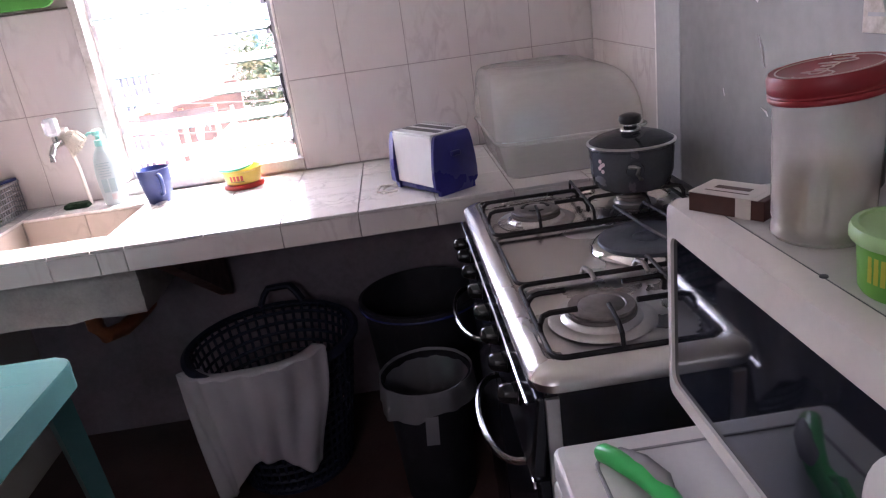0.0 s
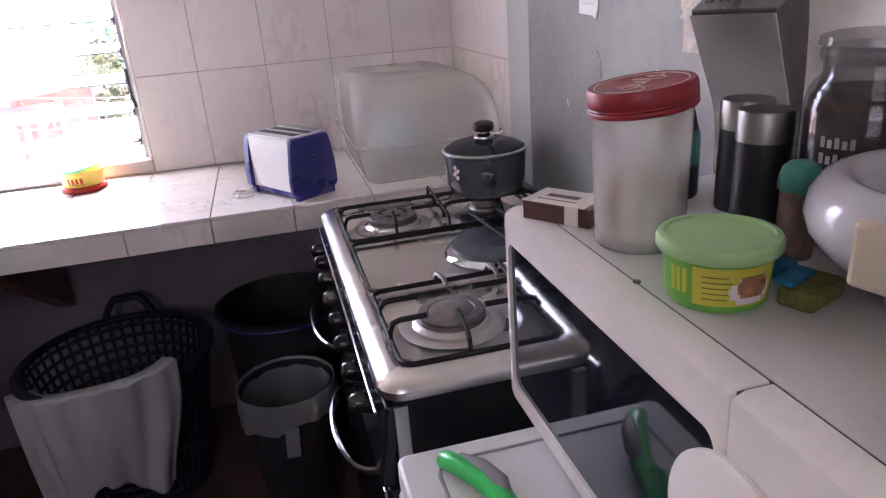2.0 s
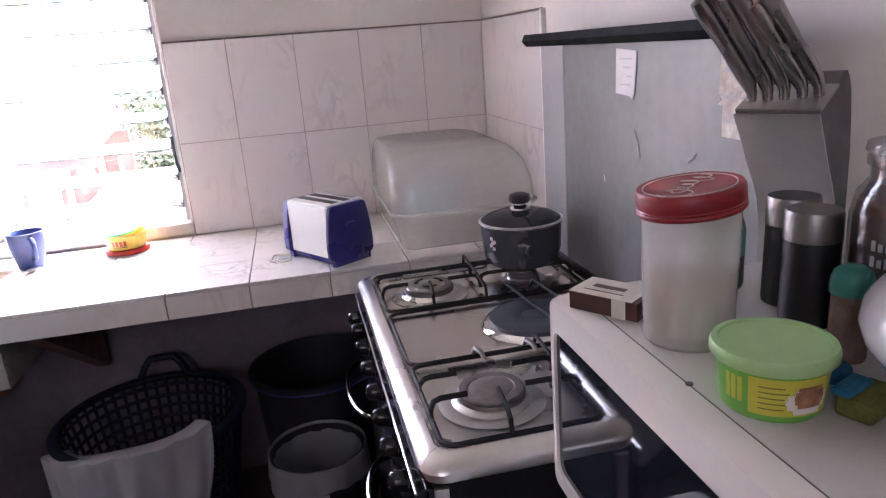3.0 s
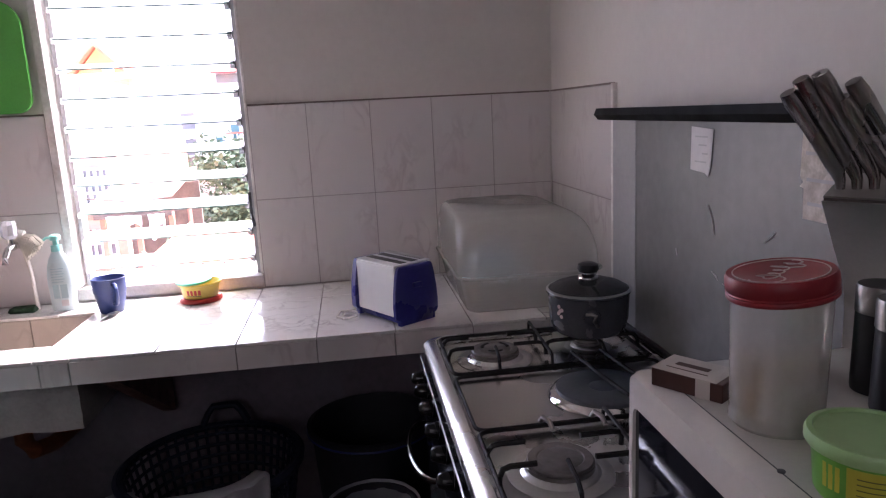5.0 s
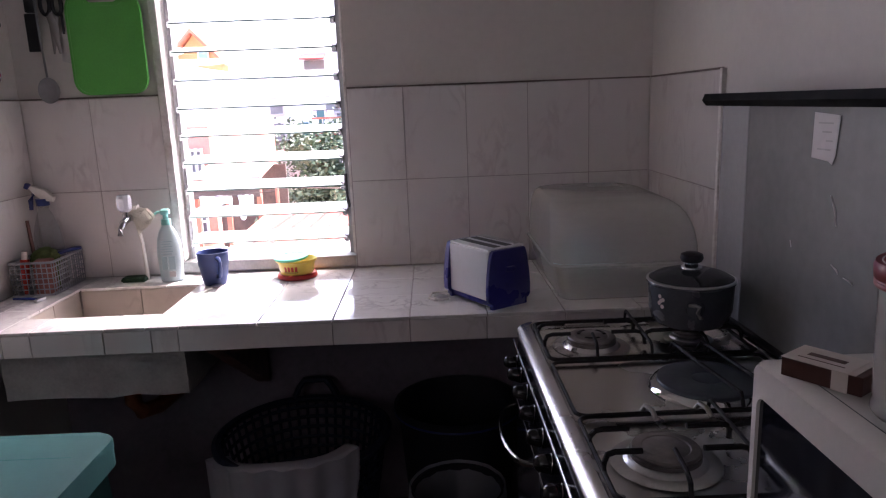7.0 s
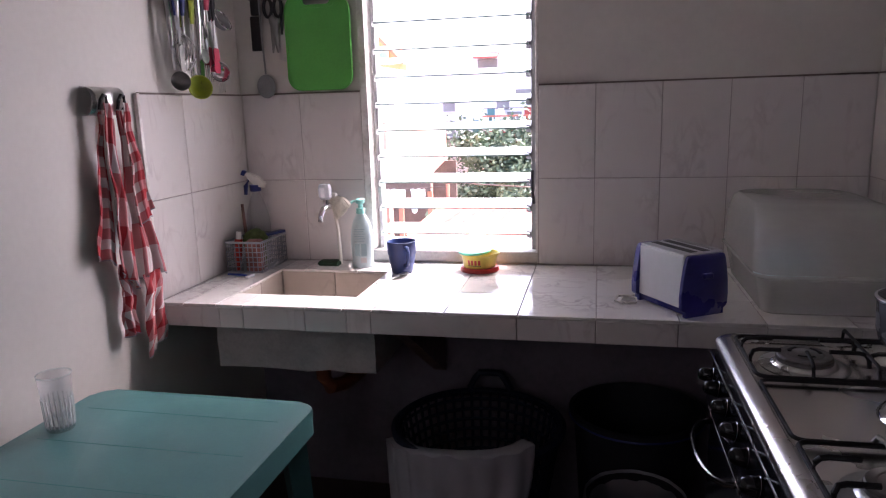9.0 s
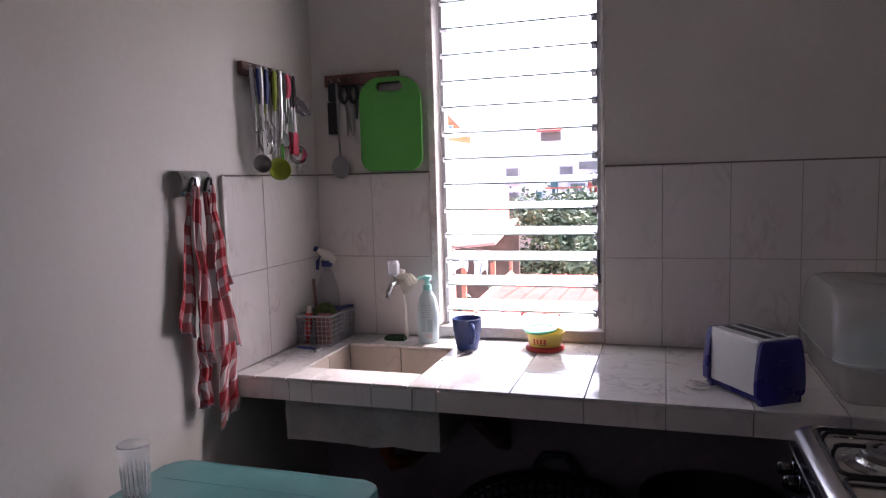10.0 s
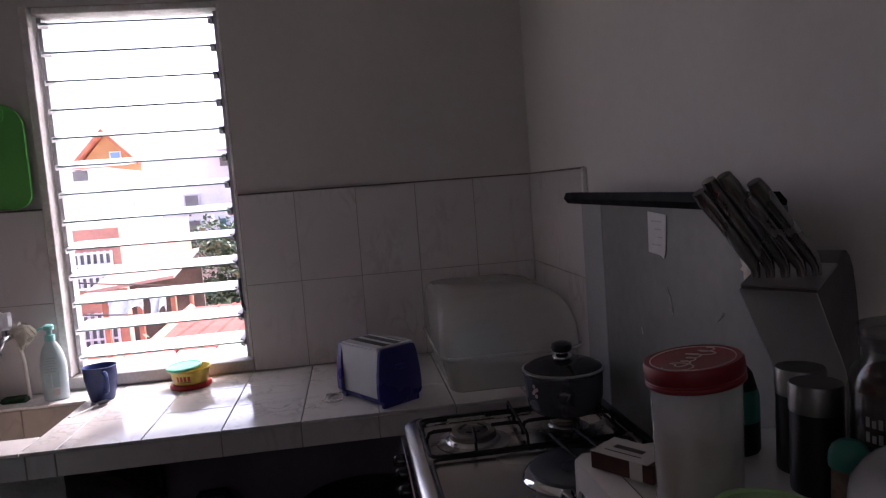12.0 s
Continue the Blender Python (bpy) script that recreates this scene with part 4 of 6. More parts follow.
part("lid_line", lathe([(0.0390, 0.1379), (0.0390, 0.1384), (0.0378, 0.1384), (0.0378, 0.1379)], 48), INKWHITE, jl, "pale printed circle", True)
sc = [(-0.034 + 0.00075 * k - (0.004 + 0.004 * (k < 22)) * math.sin(k * 0.42), (0.006 + 0.009 * (k < 15) + 0.007 * (58 < k < 74)) * math.cos(k * 0.42) - 0.004 * (k > 60)) for k in range(90)]
part("lid_mark", moved(tube([(x, y * 0.9, 0.1384) for x, y in sc], 0.0010, 5, flat=0.4), Matrix.Rotation(radians(38), 4, "Z")), INKWHITE, jl, "pale looping printed mark")

tub = thing("margarine_tub", "green plastic tub with a yellow printed label", "tub", (-0.323, -1.850, MT), rz=0)
tub.scale = (0.94, 0.94, 1.0)
part("body", lathe([(0, 0), (0.034, 0), (0.036, 0.003), (0.0395, 0.040), (0.0375, 0.040), (0.034, 0.004), (0, 0.003)], 40), GREENTUB, tub, "", True)
tl = part("lid", lathe([(0.0425, 0.036), (0.044, 0.038), (0.044, 0.043), (0.0425, 0.046), (0.0385, 0.0465), (0.0375, 0.0445), (0, 0.0440)], 40), GREENLID, tub, "pale green translucent lid", True)


def wrap(r0, r1, z0, z1, a0, a1, n=14):
    b = bmesh.new()
    v = [[b.verts.new((r * math.cos(radians(a0 + (a1 - a0) * i / n)), r * math.sin(radians(a0 + (a1 - a0) * i / n)), z)) for i in range(n + 1)] for r, z in ((r0, z0), (r1, z1), (r1 - 0.0004, z1), (r0 - 0.0004, z0))]
    for k in range(4):
        for i in range(n):
            b.faces.new((v[k][i], v[k][i + 1], v[(k + 1) % 4][i + 1], v[(k + 1) % 4][i]))
    return b


lab = part("label", wrap(0.0369, 0.0391, 0.006, 0.033, -150, -60), YELLOWLBL, tub, "yellow label")
for k in range(5):
    hw = 17 * math.cos(math.asin((k - 2) / 3.2))
    part("food_picture", wrap(0.0387 + 0.0002 * k, 0.0389 + 0.0002 * k, 0.0125 + 0.0030 * k, 0.0155 + 0.0030 * k, -88 - hw, -88 + hw, 6), FOODPRINT, lab)
for k in range(5):
    hw = 24 * math.cos(math.asin((k - 2) / 2.6))
    part("bowl_picture", wrap(0.0374 + 0.0003 * k, 0.0377 + 0.0003 * k, 0.0075 + 0.0036 * k, 0.0111 + 0.0036 * k, -89 - hw, -89 + hw, 6), PAPER, lab)
for k in range(5):
    part("print", wrap(0.0373 + 0.0004 * k, 0.0375 + 0.0004 * k, 0.0105 + 0.004 * k, 0.0113 + 0.004 * k, -140, -114 + 4 * (k % 2)), OLIVEINK, lab)
for k in range(3):
    part("letter_bar", wrap(0.0376, 0.0386, 0.012, 0.030, -178 + 8 * k, -173 + 8 * k, 4), YELLOWLBL, tub)

# knife block
kb = thing("knife_block", "steel fronted knife block full of steel handled knives", "knife block", (-0.124, -1.620, MT), rz=36)
UPRIGHT = Matrix(((1, 0, 0, 0), (0, 0, 1, 0), (0, 1, 0, 0), (0, 0, 0, 1)))
curve = [(-0.090, 0.172), (-0.080, 0.160), (-0.062, 0.138), (-0.044, 0.116), (-0.026, 0.096), (-0.012, 0.078), (-0.003, 0.058), (0.001, 0.036), (0.001, 0.0)]
prof = curve + [(x + 0.003, z) for x, z in curve[::-1]]
BW2 = 0.037
part("steel_front", moved(prism(prof, -BW2, BW2), UPRIGHT), BLOCKSTEEL, kb, "concave brushed steel front", True)
prof = [(x + 0.0035, z) for x, z in curve] + [(0.044, 0.0), (0.045, 0.06), (0.042, 0.115), (0.034, 0.155), (0.024, 0.182), (0.014, 0.196), (0.002, 0.203), (-0.012, 0.203), (-0.024, 0.194), (-0.0860, 0.1745)]
part("block", moved(prism(prof, -BW2 + 0.001, BW2 - 0.001), UPRIGHT), WOODMID, kb, "dark brown block", True)
part("top_plate", moved(box(-0.031, 0.030, -BW2, BW2, -0.0015, 0.0015, 0.0005), Matrix.Translation((-0.0560, 0, 0.1835)) @ Matrix.Rotation(radians(-16), 4, "Y")), CAPSTEEL, kb, "dull steel top plate")
for ky, kx, ln, side in ((0.028, -0.068, 0.104, 0.002), (0.014, -0.066, 0.116, 0.004), (0.000, -0.064, 0.120, 0.002), (-0.014, -0.060, 0.094, 0.002), (-0.027, -0.056, 0.108, 0.006)):
    base = Vector((kx, ky, 0.1835 + (kx + 0.056) * 0.287 + 0.0012))
    n = 11
    pts = []
    for k in range(n + 1):
        q = k / n
        lean = -0.05 * q - 0.52 * max(0.0, q - 0.14) ** 1.10
        pts.append(base + Vector((lean * ln, side * q + 0.036 * max(0.0, q - 0.12), q * ln * 0.90)))
    rs = [0.0036, 0.0042, 0.0056, 0.0062, 0.0063, 0.0060, 0.0058, 0.0060, 0.0064, 0.0070, 0.0072, 0.0060]
    part("knife", tube(pts, rs, 12, flat=1.25, up=(0, 1, 0)), KNIFEGREY, kb, "satin steel knife handle", True)


def grinder(x, y, h):
    g = thing("pepper_grinder", "tall black grinder with a brushed steel top", "grinder", (x, y, MT), group="black grinders")
    part("body", lathe([(0, 0), (0.023, 0), (0.0235, 0.003), (0.0225, h - 0.026), (0, h - 0.026)], 28), BLACKPL, g, "", True)
    part("top", lathe([(0.0232, h - 0.0255), (0.0232, h - 0.003), (0.022, h), (0, h)], 28), CAPSTEEL, g, "brushed steel cap", True)


grinder(-0.206, -1.742, 0.100)
grinder(-0.190, -1.697, 0.101)

coffee = thing("coffee_jar", "large clear glass coffee jar partly full", "jar", (-0.160, -1.798, MT))
coffee.scale = (0.95, 0.95, 0.96)
part("glass", lathe([(0, 0.0), (0.046, 0), (0.050, 0.006), (0.050, 0.105), (0.046, 0.124), (0.037, 0.136), (0.037, 0.144), (0.040, 0.148), (0.040, 0.155), (0.036, 0.158), (0.036, 0.135), (0.047, 0.104), (0.047, 0.008), (0, 0.006)], 40), JARGLASS, coffee, "", True)
part("coffee", lathe([(0, 0.007), (0.0462, 0.009), (0.0462, 0.103), (0.0440, 0.118), (0.036, 0.124), (0.022, 0.119), (0.010, 0.123), (0, 0.120)], 36), COFFEE, coffee, "dark brown coffee granules", True)
lb = part("label", wrap(0.0505, 0.0505, 0.012, 0.069, -146, -60, 20), GOLDLABEL, coffee, "gold and brown label")
for row, (z0, n) in enumerate(((0.084, 5), (0.071, 6))):
    for k in range(n):
        part("letter_bar", wrap(0.0507, 0.0507, z0, z0 + 0.0085 - 0.002 * (k % 2), -172 + 6.5 * k, -168 + 6.5 * k, 3), DIMPRINT, coffee, "pale grey lettering")
part("lid", lathe([(0.0, 0.168), (0.030, 0.168), (0.041, 0.165), (0.042, 0.1585), (0.035, 0.1585), (0.034, 0.144), (0, 0.144)], 36), JARGLASS, coffee, "clear glass stopper", True)

shaker = thing("spice_shaker", "small clear spice shaker with a teal cap", "shaker", (-0.230, -1.814, MT))
shaker.scale = (0.76, 0.76, 0.93)
part("body", lathe([(0, 0), (0.0175, 0), (0.0185, 0.003), (0.0175, 0.058), (0, 0.058)], 24), SPICE, shaker, "brown spice behind clear plastic", True)
part("cap", lathe([(0.0200, 0.0575), (0.0205, 0.062), (0.0198, 0.069), (0.0170, 0.0755), (0.0115, 0.0795), (0.005, 0.081), (0, 0.081)], 36), TEALCAP, shaker, "teal dome cap", True)

bottle = thing("flat_bottle", "dark bottle with a teal printed label", "bottle", (-0.226, -1.644, MT))
part("body", lathe([(0, 0), (0.020, 0), (0.022, 0.004), (0.022, 0.06), (0.016, 0.085), (0.009, 0.094), (0.009, 0.104), (0, 0.104)], 24, sx=1.1, sy=0.7), BLACKPL, bottle, "", True)
part("label", lathe([(0.0223, 0.034), (0.0223, 0.060), (0.0205, 0.068)], 24, sx=1.1, sy=0.7), TEALCAP, bottle, "teal label", True)

# white padded ring with a beige clasp
ringo = thing("white_ring_handle_pan", "thick white glossy enamel ring with a beige clasp", "pan", (-0.208, -1.932, MT))
tb = lathe([(0.040, 0.0), (0.042, 0.026), (0.066, 0.031), (0.080, 0.039), (0.089, 0.051), (0.0925, 0.063), (0.090, 0.075), (0.083, 0.085), (0.075, 0.089), (0.067, 0.087), (0.061, 0.079), (0.058, 0.062), (0.054, 0.040), (0.046, 0.022), (0, 0.018)], 48)
part("rim", tb, mat("white_glossy_enamel", (0.44, 0.43, 0.44), 0.14, var=0.06, scale=8, bump=0.0, rvar=0.04), ringo, "glossy white bulging rim", True, 60)
part("bowl", lathe([(0, 0.0185), (0.044, 0.0225), (0.0525, 0.041), (0.0565, 0.058), (0.0545, 0.058), (0.043, 0.0265), (0, 0.0225)], 40), GREYRUB, ringo, "grey bowl under the rim", True)
part("clasp", moved(box(-0.006, 0.006, -0.019, 0.019, -0.020, 0.020, 0.004), Matrix.Rotation(radians(196), 4, "Z") @ Matrix.Translation((0.0915, 0, 0.060))), BEIGE, ringo, "beige plastic clasp")

sponge = thing("sponge", "yellow green sponge with a blue scouring side", "sponge", (-0.274, -1.884, MT), rz=22)
sponge.scale = (0.9, 0.9, 0.9)
b = box(-0.024, 0.024, -0.014, 0.014, 0.0, 0.016, 0.004, 3)
part("foam", b, SPONGEY, sponge, "", True)
b = box(-0.025, 0.010, 0.002, 0.017, 0.0165, 0.022, 0.002, 2)
part("scourer", b, SPONGEB, sponge, "crumpled blue scouring pad", True)
cap = thing("bottle_cap", "flat blue plastic bottle cap", "cap", (-0.262, -1.836, MT))
part("disc", lathe([(0, 0.0), (0.014, 0), (0.014, 0.008), (0.012, 0.0095), (0, 0.0095)], 24), SPONGEB, cap, "", True)

peeler = thing("vegetable_peeler", "bright green hand tool with a grey grip", "peeler", (-0.470, -1.728, FZ), rz=-65)
pts = [(-0.055, 0, 0.012), (-0.050, 0, 0.013), (-0.030, 0.002, 0.015), (0.0, 0.004, 0.016), (0.03, 0.002, 0.014), (0.050, -0.006, 0.013), (0.075, -0.012, 0.012), (0.095, -0.014, 0.012)]
part("handle", tube(pts, [0.007, 0.0100, 0.0108, 0.0112, 0.0105, 0.0115, 0.014, 0.009], 14, flat=0.92), BRIGHTGREEN, peeler, "bright green shell", True)
part("grip", tube([(-0.036, 0.008, 0.0195), (-0.01, 0.0105, 0.022), (0.02, 0.0085, 0.0215), (0.035, 0.004, 0.019)], [0.005, 0.009, 0.009, 0.004], 12, flat=0.7), GREYRUB, peeler, "grey rubber grip", True)
part("trigger", tube([(0.048, -0.006, 0.020), (0.060, -0.012, 0.027), (0.078, -0.016, 0.024)], 0.005, 8), BRIGHTGREEN, peeler, "", True)

# ---- things on the counter ----
T = TOP
toaster = thing("toaster", "white two slot toaster with blue plastic ends", "toaster", (-0.572, -0.436, T), rz=-57)
L, W, H = 0.205, 0.138, 0.156
part("shell", box(-L / 2 + 0.022, L / 2 - 0.0125, -W / 2 + 0.008, W / 2 - 0.008, 0.020, H - 0.004, 0.004), TOASTW, toaster, "white side panels")
for x0, x1 in ((-L / 2, -L / 2 + 0.0215), (L / 2 - 0.012, L / 2)):
    half = [(0.058, 0.0), (0.058, 0.014), (0.066, 0.018), (0.0695, 0.024), (0.0705, 0.050), (0.0680, 0.085), (0.0620, 0.125), (0.0580, 0.142), (0.0545, 0.150), (0.0480, 0.1535)]
    ol = half + [(-y, z) for y, z in half[::-1]]
    eb = bmesh.new()
    rows = []
    xo = x0 if x0 < 0 else x1
    for x, k in ((x0 + x1 - xo, 1.0), (xo * 0.975, 1.0), (xo, 0.955)):
        rows.append([eb.verts.new((x, y * k, 0.075 + (z - 0.075) * k if z > 0.02 else z)) for y, z in ol])
    for a, c in zip(rows, rows[1:]):
        for i in range(len(a)):
            j = (i + 1) % len(a)
            eb.faces.new((a[i], a[j], c[j], c[i]))
    eb.faces.new(rows[0][::-1])
    eb.faces.new(rows[-1])
    part("end_cap", eb, BLUEPL, toaster, "dark blue plastic end", True, 50)
part("base", box(-L / 2 + 0.022, L / 2 - 0.013, -W / 2 + 0.016, W / 2 - 0.016, 0.004, 0.020, 0.002), BLUEPL, toaster, "blue base")
part("top_plate", box(-L / 2 + 0.022, L / 2 - 0.0125, -0.058, 0.058, H - 0.0038, H + 0.001, 0.001), TOASTW, toaster, "white top with ridges")
for sy in (-0.022, 0.016):
    part("slot", box(-L / 2 + 0.030, L / 2 - 0.022, sy - 0.011, sy + 0.011, H + 0.0011, H + 0.0018), BLACKPL, toaster, "dark slot")
for k in range(16):
    part("ridge", box(-L / 2 + 0.026 + k * 0.0098, -L / 2 + 0.031 + k * 0.0098, 0.036, 0.052, H + 0.001, H + 0.005, 0.0005), STEEL, toaster)
part("lever", box(L / 2 - 0.002, L / 2 + 0.010, -0.014, 0.014, 0.095, 0.108, 0.003), BLUEPL, toaster)
part("cord", tube([(-L / 2 + 0.006, -0.045, 0.012), (-L / 2 - 0.010, -0.062, 0.006), (-L / 2 - 0.006, -0.092, 0.005), (-L / 2 + 0.022, -0.118, 0.005), (-L / 2 + 0.046, -0.112, 0.005), (-L / 2 + 0.052, -0.090, 0.006), (-L / 2 + 0.030, -0.074, 0.010), (-L / 2 + 0.002, -0.082, 0.011), (-L / 2 - 0.016, -0.100, 0.009), (-L / 2 + 0.010, -0.126, 0.005), (-L / 2 + 0.040, -0.124, 0.005)], 0.0032, 8), WHITEPL, toaster, "coiled white cord", True)

# milky storage box with a domed lid
crate = thing("storage_box", "milky translucent plastic box with a domed lid", "storage box", (-0.206, -0.268, T))
crate.scale = (1.0, 0.98, 1.03)


def loft(levels, n=8):
    """Rounded rectangles stacked: (half width, half depth, corner, z, shift x, shift y)."""
    b = bmesh.new()
    rows = []
    for hw, hd, r, z, sx, sy in levels:
        rows.append([b.verts.new((x + sx, y + sy, z)) for x, y in rounded(-hw, hw, -hd, hd, r, n)])
    for a, c in zip(rows, rows[1:]):
        for i in range(len(a)):
            j = (i + 1) % len(a)
            b.faces.new((a[i], a[j], c[j], c[i]))
    return b, rows


b, rows = loft([(0.165, 0.225, 0.03, 0.0, 0, 0), (0.172, 0.232, 0.035, 0.004, 0, 0), (0.190, 0.248, 0.04, 0.088, 0, 0), (0.198, 0.255, 0.045, 0.092, 0, 0), (0.198, 0.255, 0.045, 0.099, 0, 0)])
b.faces.new(rows[0][::-1])
part("tray", b, MILKY, crate, "milky tray", True)
part("tray_rim", tube([(x, y, 0.097) for x, y in rounded(-0.199, 0.199, -0.256, 0.256, 0.046, 8)], 0.0035, 8, True), MILKY, crate, "thick rolled rim", True)
lev = []
for k in range(11):
    a = radians(90 * k / 10)
    hz = 0.100 + 0.150 * math.sin(a) ** 0.9
    s = math.cos(a) ** 0.45 if k < 10 else 0.42
    lev.append((0.196 * (0.50 + 0.50 * s), 0.252 * (0.46 + 0.54 * s), 0.055 + 0.02 * k / 10, hz, -0.10 * (1 - s) * 0.6, 0.07 * (1 - s)))
b, rows = loft(lev)
b.faces.new(rows[-1])
part("lid", b, MILKY, crate, "milky domed lid", True, 60)
plate_pile = thing("dinner_plate", "pale plate stacked in the milky box", "plate", (-0.215, -0.29, T + 0.0545), group="plates in the box")
plate_pile.scale = (1.15, 1.45, 1.0)
part("plate", lathe([(0, -0.050), (0.05, -0.050), (0.115, -0.028), (0.117, -0.024), (0.05, -0.044), (0, -0.045)], 36), WHITEPL, plate_pile, "", True)
for k in range(1, 5):
    copy_thing(plate_pile, Matrix.Translation((-0.215 + 0.004 * (k % 2), -0.29 + 0.003 * k, T + 0.0545 + 0.0075 * k)))
bowl = thing("plastic_bowl", "pale blue bowl turned over on the plates in the box", "bowl", (-0.255, -0.265, T + 0.0408))
part("bowl", lathe([(0.100, 0.0), (0.102, 0.004), (0.095, 0.030), (0.075, 0.075), (0.045, 0.098), (0, 0.101), (0, 0.098), (0.044, 0.094), (0.072, 0.072), (0.092, 0.030), (0.098, 0.003)], 36), PALEBLUE, bowl, "", True)

# mug, spoon, tub, lotion
mug = thing("mug", "blue plastic mug with a loop handle", "mug", (-1.392, -0.150, T))
part("cup", lathe([(0, 0), (0.031, 0), (0.034, 0.004), (0.0385, 0.024), (0.0425, 0.050), (0.0435, 0.060), (0.0455, 0.063), (0.0475, 0.100), (0.0485, 0.104), (0.0465, 0.1045), (0.0445, 0.100), (0.040, 0.050), (0.032, 0.010), (0, 0.008)], 40), MUGBLUE, mug, "", True, 50)
part("handle", moved(tube([(0.044, 0, 0.088), (0.060, 0, 0.090), (0.070, 0, 0.080), (0.070, 0, 0.056), (0.062, 0, 0.036), (0.040, 0, 0.030)], [0.0072, 0.0062, 0.0060, 0.0060, 0.0058, 0.0066], 10, up=(0, 1, 0)), Matrix.Rotation(radians(-58), 4, "Z")), MUGBLUE, mug, "", True)
spoon = thing("spoon", "small steel spoon lying beside the mug", "spoon", (-1.392, -0.248, T), rz=62)
part("spoon_handle", tube([(-0.075, 0, 0.003), (-0.02, 0, 0.004), (0.025, 0, 0.008)], [0.005, 0.003, 0.003], 8, flat=0.4), STEEL, spoon, "", True)
part("spoon_bowl", moved(lathe([(0, -0.004), (0.010, -0.001), (0.014, 0.003), (0.0145, 0.0035), (0.010, 0.001), (0, -0.002)], 20, sx=1.5), Matrix.Translation((0.044, 0, 0.0062))), STEEL, spoon, "", True)
dazz = thing("paste_tub", "yellow dishwashing paste tub standing on its red lid", "tub", (-1.147, -0.098, T))
part("red_lid", lathe([(0, 0), (0.060, 0), (0.0625, 0.003), (0.0625, 0.009), (0.0585, 0.015), (0, 0.0145)], 40), REDPL, dazz, "red lid underneath", True)
tb = part("body", lathe([(0, 0.0152), (0.051, 0.0152), (0.0525, 0.018), (0.0580, 0.052), (0.0640, 0.054), (0.0650, 0.058), (0.0635, 0.061), (0.0590, 0.060), (0.0560, 0.052), (0.050, 0.022), (0, 0.020)], 40), YELLOWTUB, dazz, "", True)
for k in range(4):
    part("letter_bar", wrap(0.0540, 0.0567, 0.027, 0.043, -122 + 12 * k, -114 + 12 * k, 4), REDPL, tb, "red lettering")
part("letter_shadow", wrap(0.0536, 0.0539, 0.0235, 0.0255, -124, -76, 10), INKDARK, tb)
part("mint_disc", moved(lathe([(0, 0.0), (0.050, 0.0), (0.053, 0.003), (0.053, 0.007), (0.049, 0.009), (0.046, 0.0065), (0, 0.0065)], 40), Matrix.Translation((-0.013, -0.012, 0.0625)) @ Matrix.Rotation(radians(-2), 4, "Y") @ Matrix.Rotation(radians(3), 4, "X")), MINTLID, dazz, "mint green paste lid", True)
lotion = thing("lotion_bottle", "pale lotion bottle with a mint pump cap", "bottle", (-1.548, -0.084, T), rz=6)
part("body", lathe([(0, 0), (0.032, 0), (0.035, 0.004), (0.0365, 0.040), (0.0385, 0.085), (0.0375, 0.110), (0.033, 0.138), (0.026, 0.160), (0.017, 0.176), (0.013, 0.182), (0, 0.182)], 40, sy=0.62), LOTION, lotion, "", True)
part("pump", lathe([(0.0145, 0.1822), (0.0145, 0.200), (0.008, 0.202), (0.008, 0.214), (0.014, 0.216), (0.015, 0.228), (0.011, 0.232), (0, 0.232)], 24), LOTIONCAP, lotion, "mint green pump", True)
part("spout", tube([(0, 0, 0.222), (-0.022, -0.006, 0.224), (-0.030, -0.008, 0.218)], 0.0045, 8), LOTIONCAP, lotion, "", True)
for k in range(6):
    part("print", box(-0.020, 0.012 + 0.004 * (k % 2), -0.0252, -0.0242, 0.092 + 0.008 * k - 0.001, 0.0945 + 0.008 * k - 0.001), LABELG, lotion)
part("print_block", box(-0.020, -0.003, -0.0250, -0.0236, 0.042, 0.084), LABELG, lotion)
part("print_block", box(0.001, 0.020, -0.0250, -0.0236, 0.042, 0.084), LABELG, lotion)
part("code_block", box(-0.002, 0.018, -0.0246, -0.0232, 0.018, 0.036), GREYINK, lotion)

# tap, brush, scourer
KNOBPL = clear("cut_clear_knob", (0.74, 0.74, 0.77), 0.05, 0.55)
tap = thing("tap", "chrome wall tap with a clear plastic knob", "tap", (-1.657, 0.0, 1.066))
part("flange", moved(lathe([(0.024, 0), (0.022, 0.006), (0.012, 0.010), (0.012, 0.03)], 24), Matrix.Rotation(radians(90), 4, "X")), CHROME, tap, "", True)
part("barrel", tube([(0, -0.008, 0), (0, -0.06, 0), (0, -0.11, 0.002)], [0.011, 0.012, 0.013], 14), CHROME, tap, "", True)
part("spout", tube([(0, -0.10, 0), (-0.002, -0.135, -0.006), (-0.006, -0.150, -0.026), (-0.008, -0.152, -0.045)], [0.012, 0.010, 0.009, 0.009], 12), CHROME, tap, "", True)
part("stem", lathe([(0.009, 0.0), (0.009, 0.026), (0.012, 0.028), (0, 0.028)], 16, 0, -0.115, 0.008), CHROME, tap, "", True)
part("knob", lathe([(0, 0.020), (0.014, 0.020), (0.022, 0.030), (0.023, 0.062), (0.018, 0.072), (0, 0.074)], 10, 0, -0.115, 0.004), KNOBPL, tap, "faceted clear knob", False)
brush = thing("dish_brush", "white dish brush with splayed cream bristles standing by the tap", "brush", (-1.640, -0.055, T), rz=0)
part("brush_handle", tube([(0.002, 0, 0.0), (0.0, 0, 0.05), (0.0, -0.004, 0.12), (-0.006, -0.012, 0.185), (-0.022, -0.018, 0.232)], [0.0085, 0.0080, 0.0075, 0.0085, 0.011], 10, flat=0.7), WHITEPL, brush, "thin white handle", True)
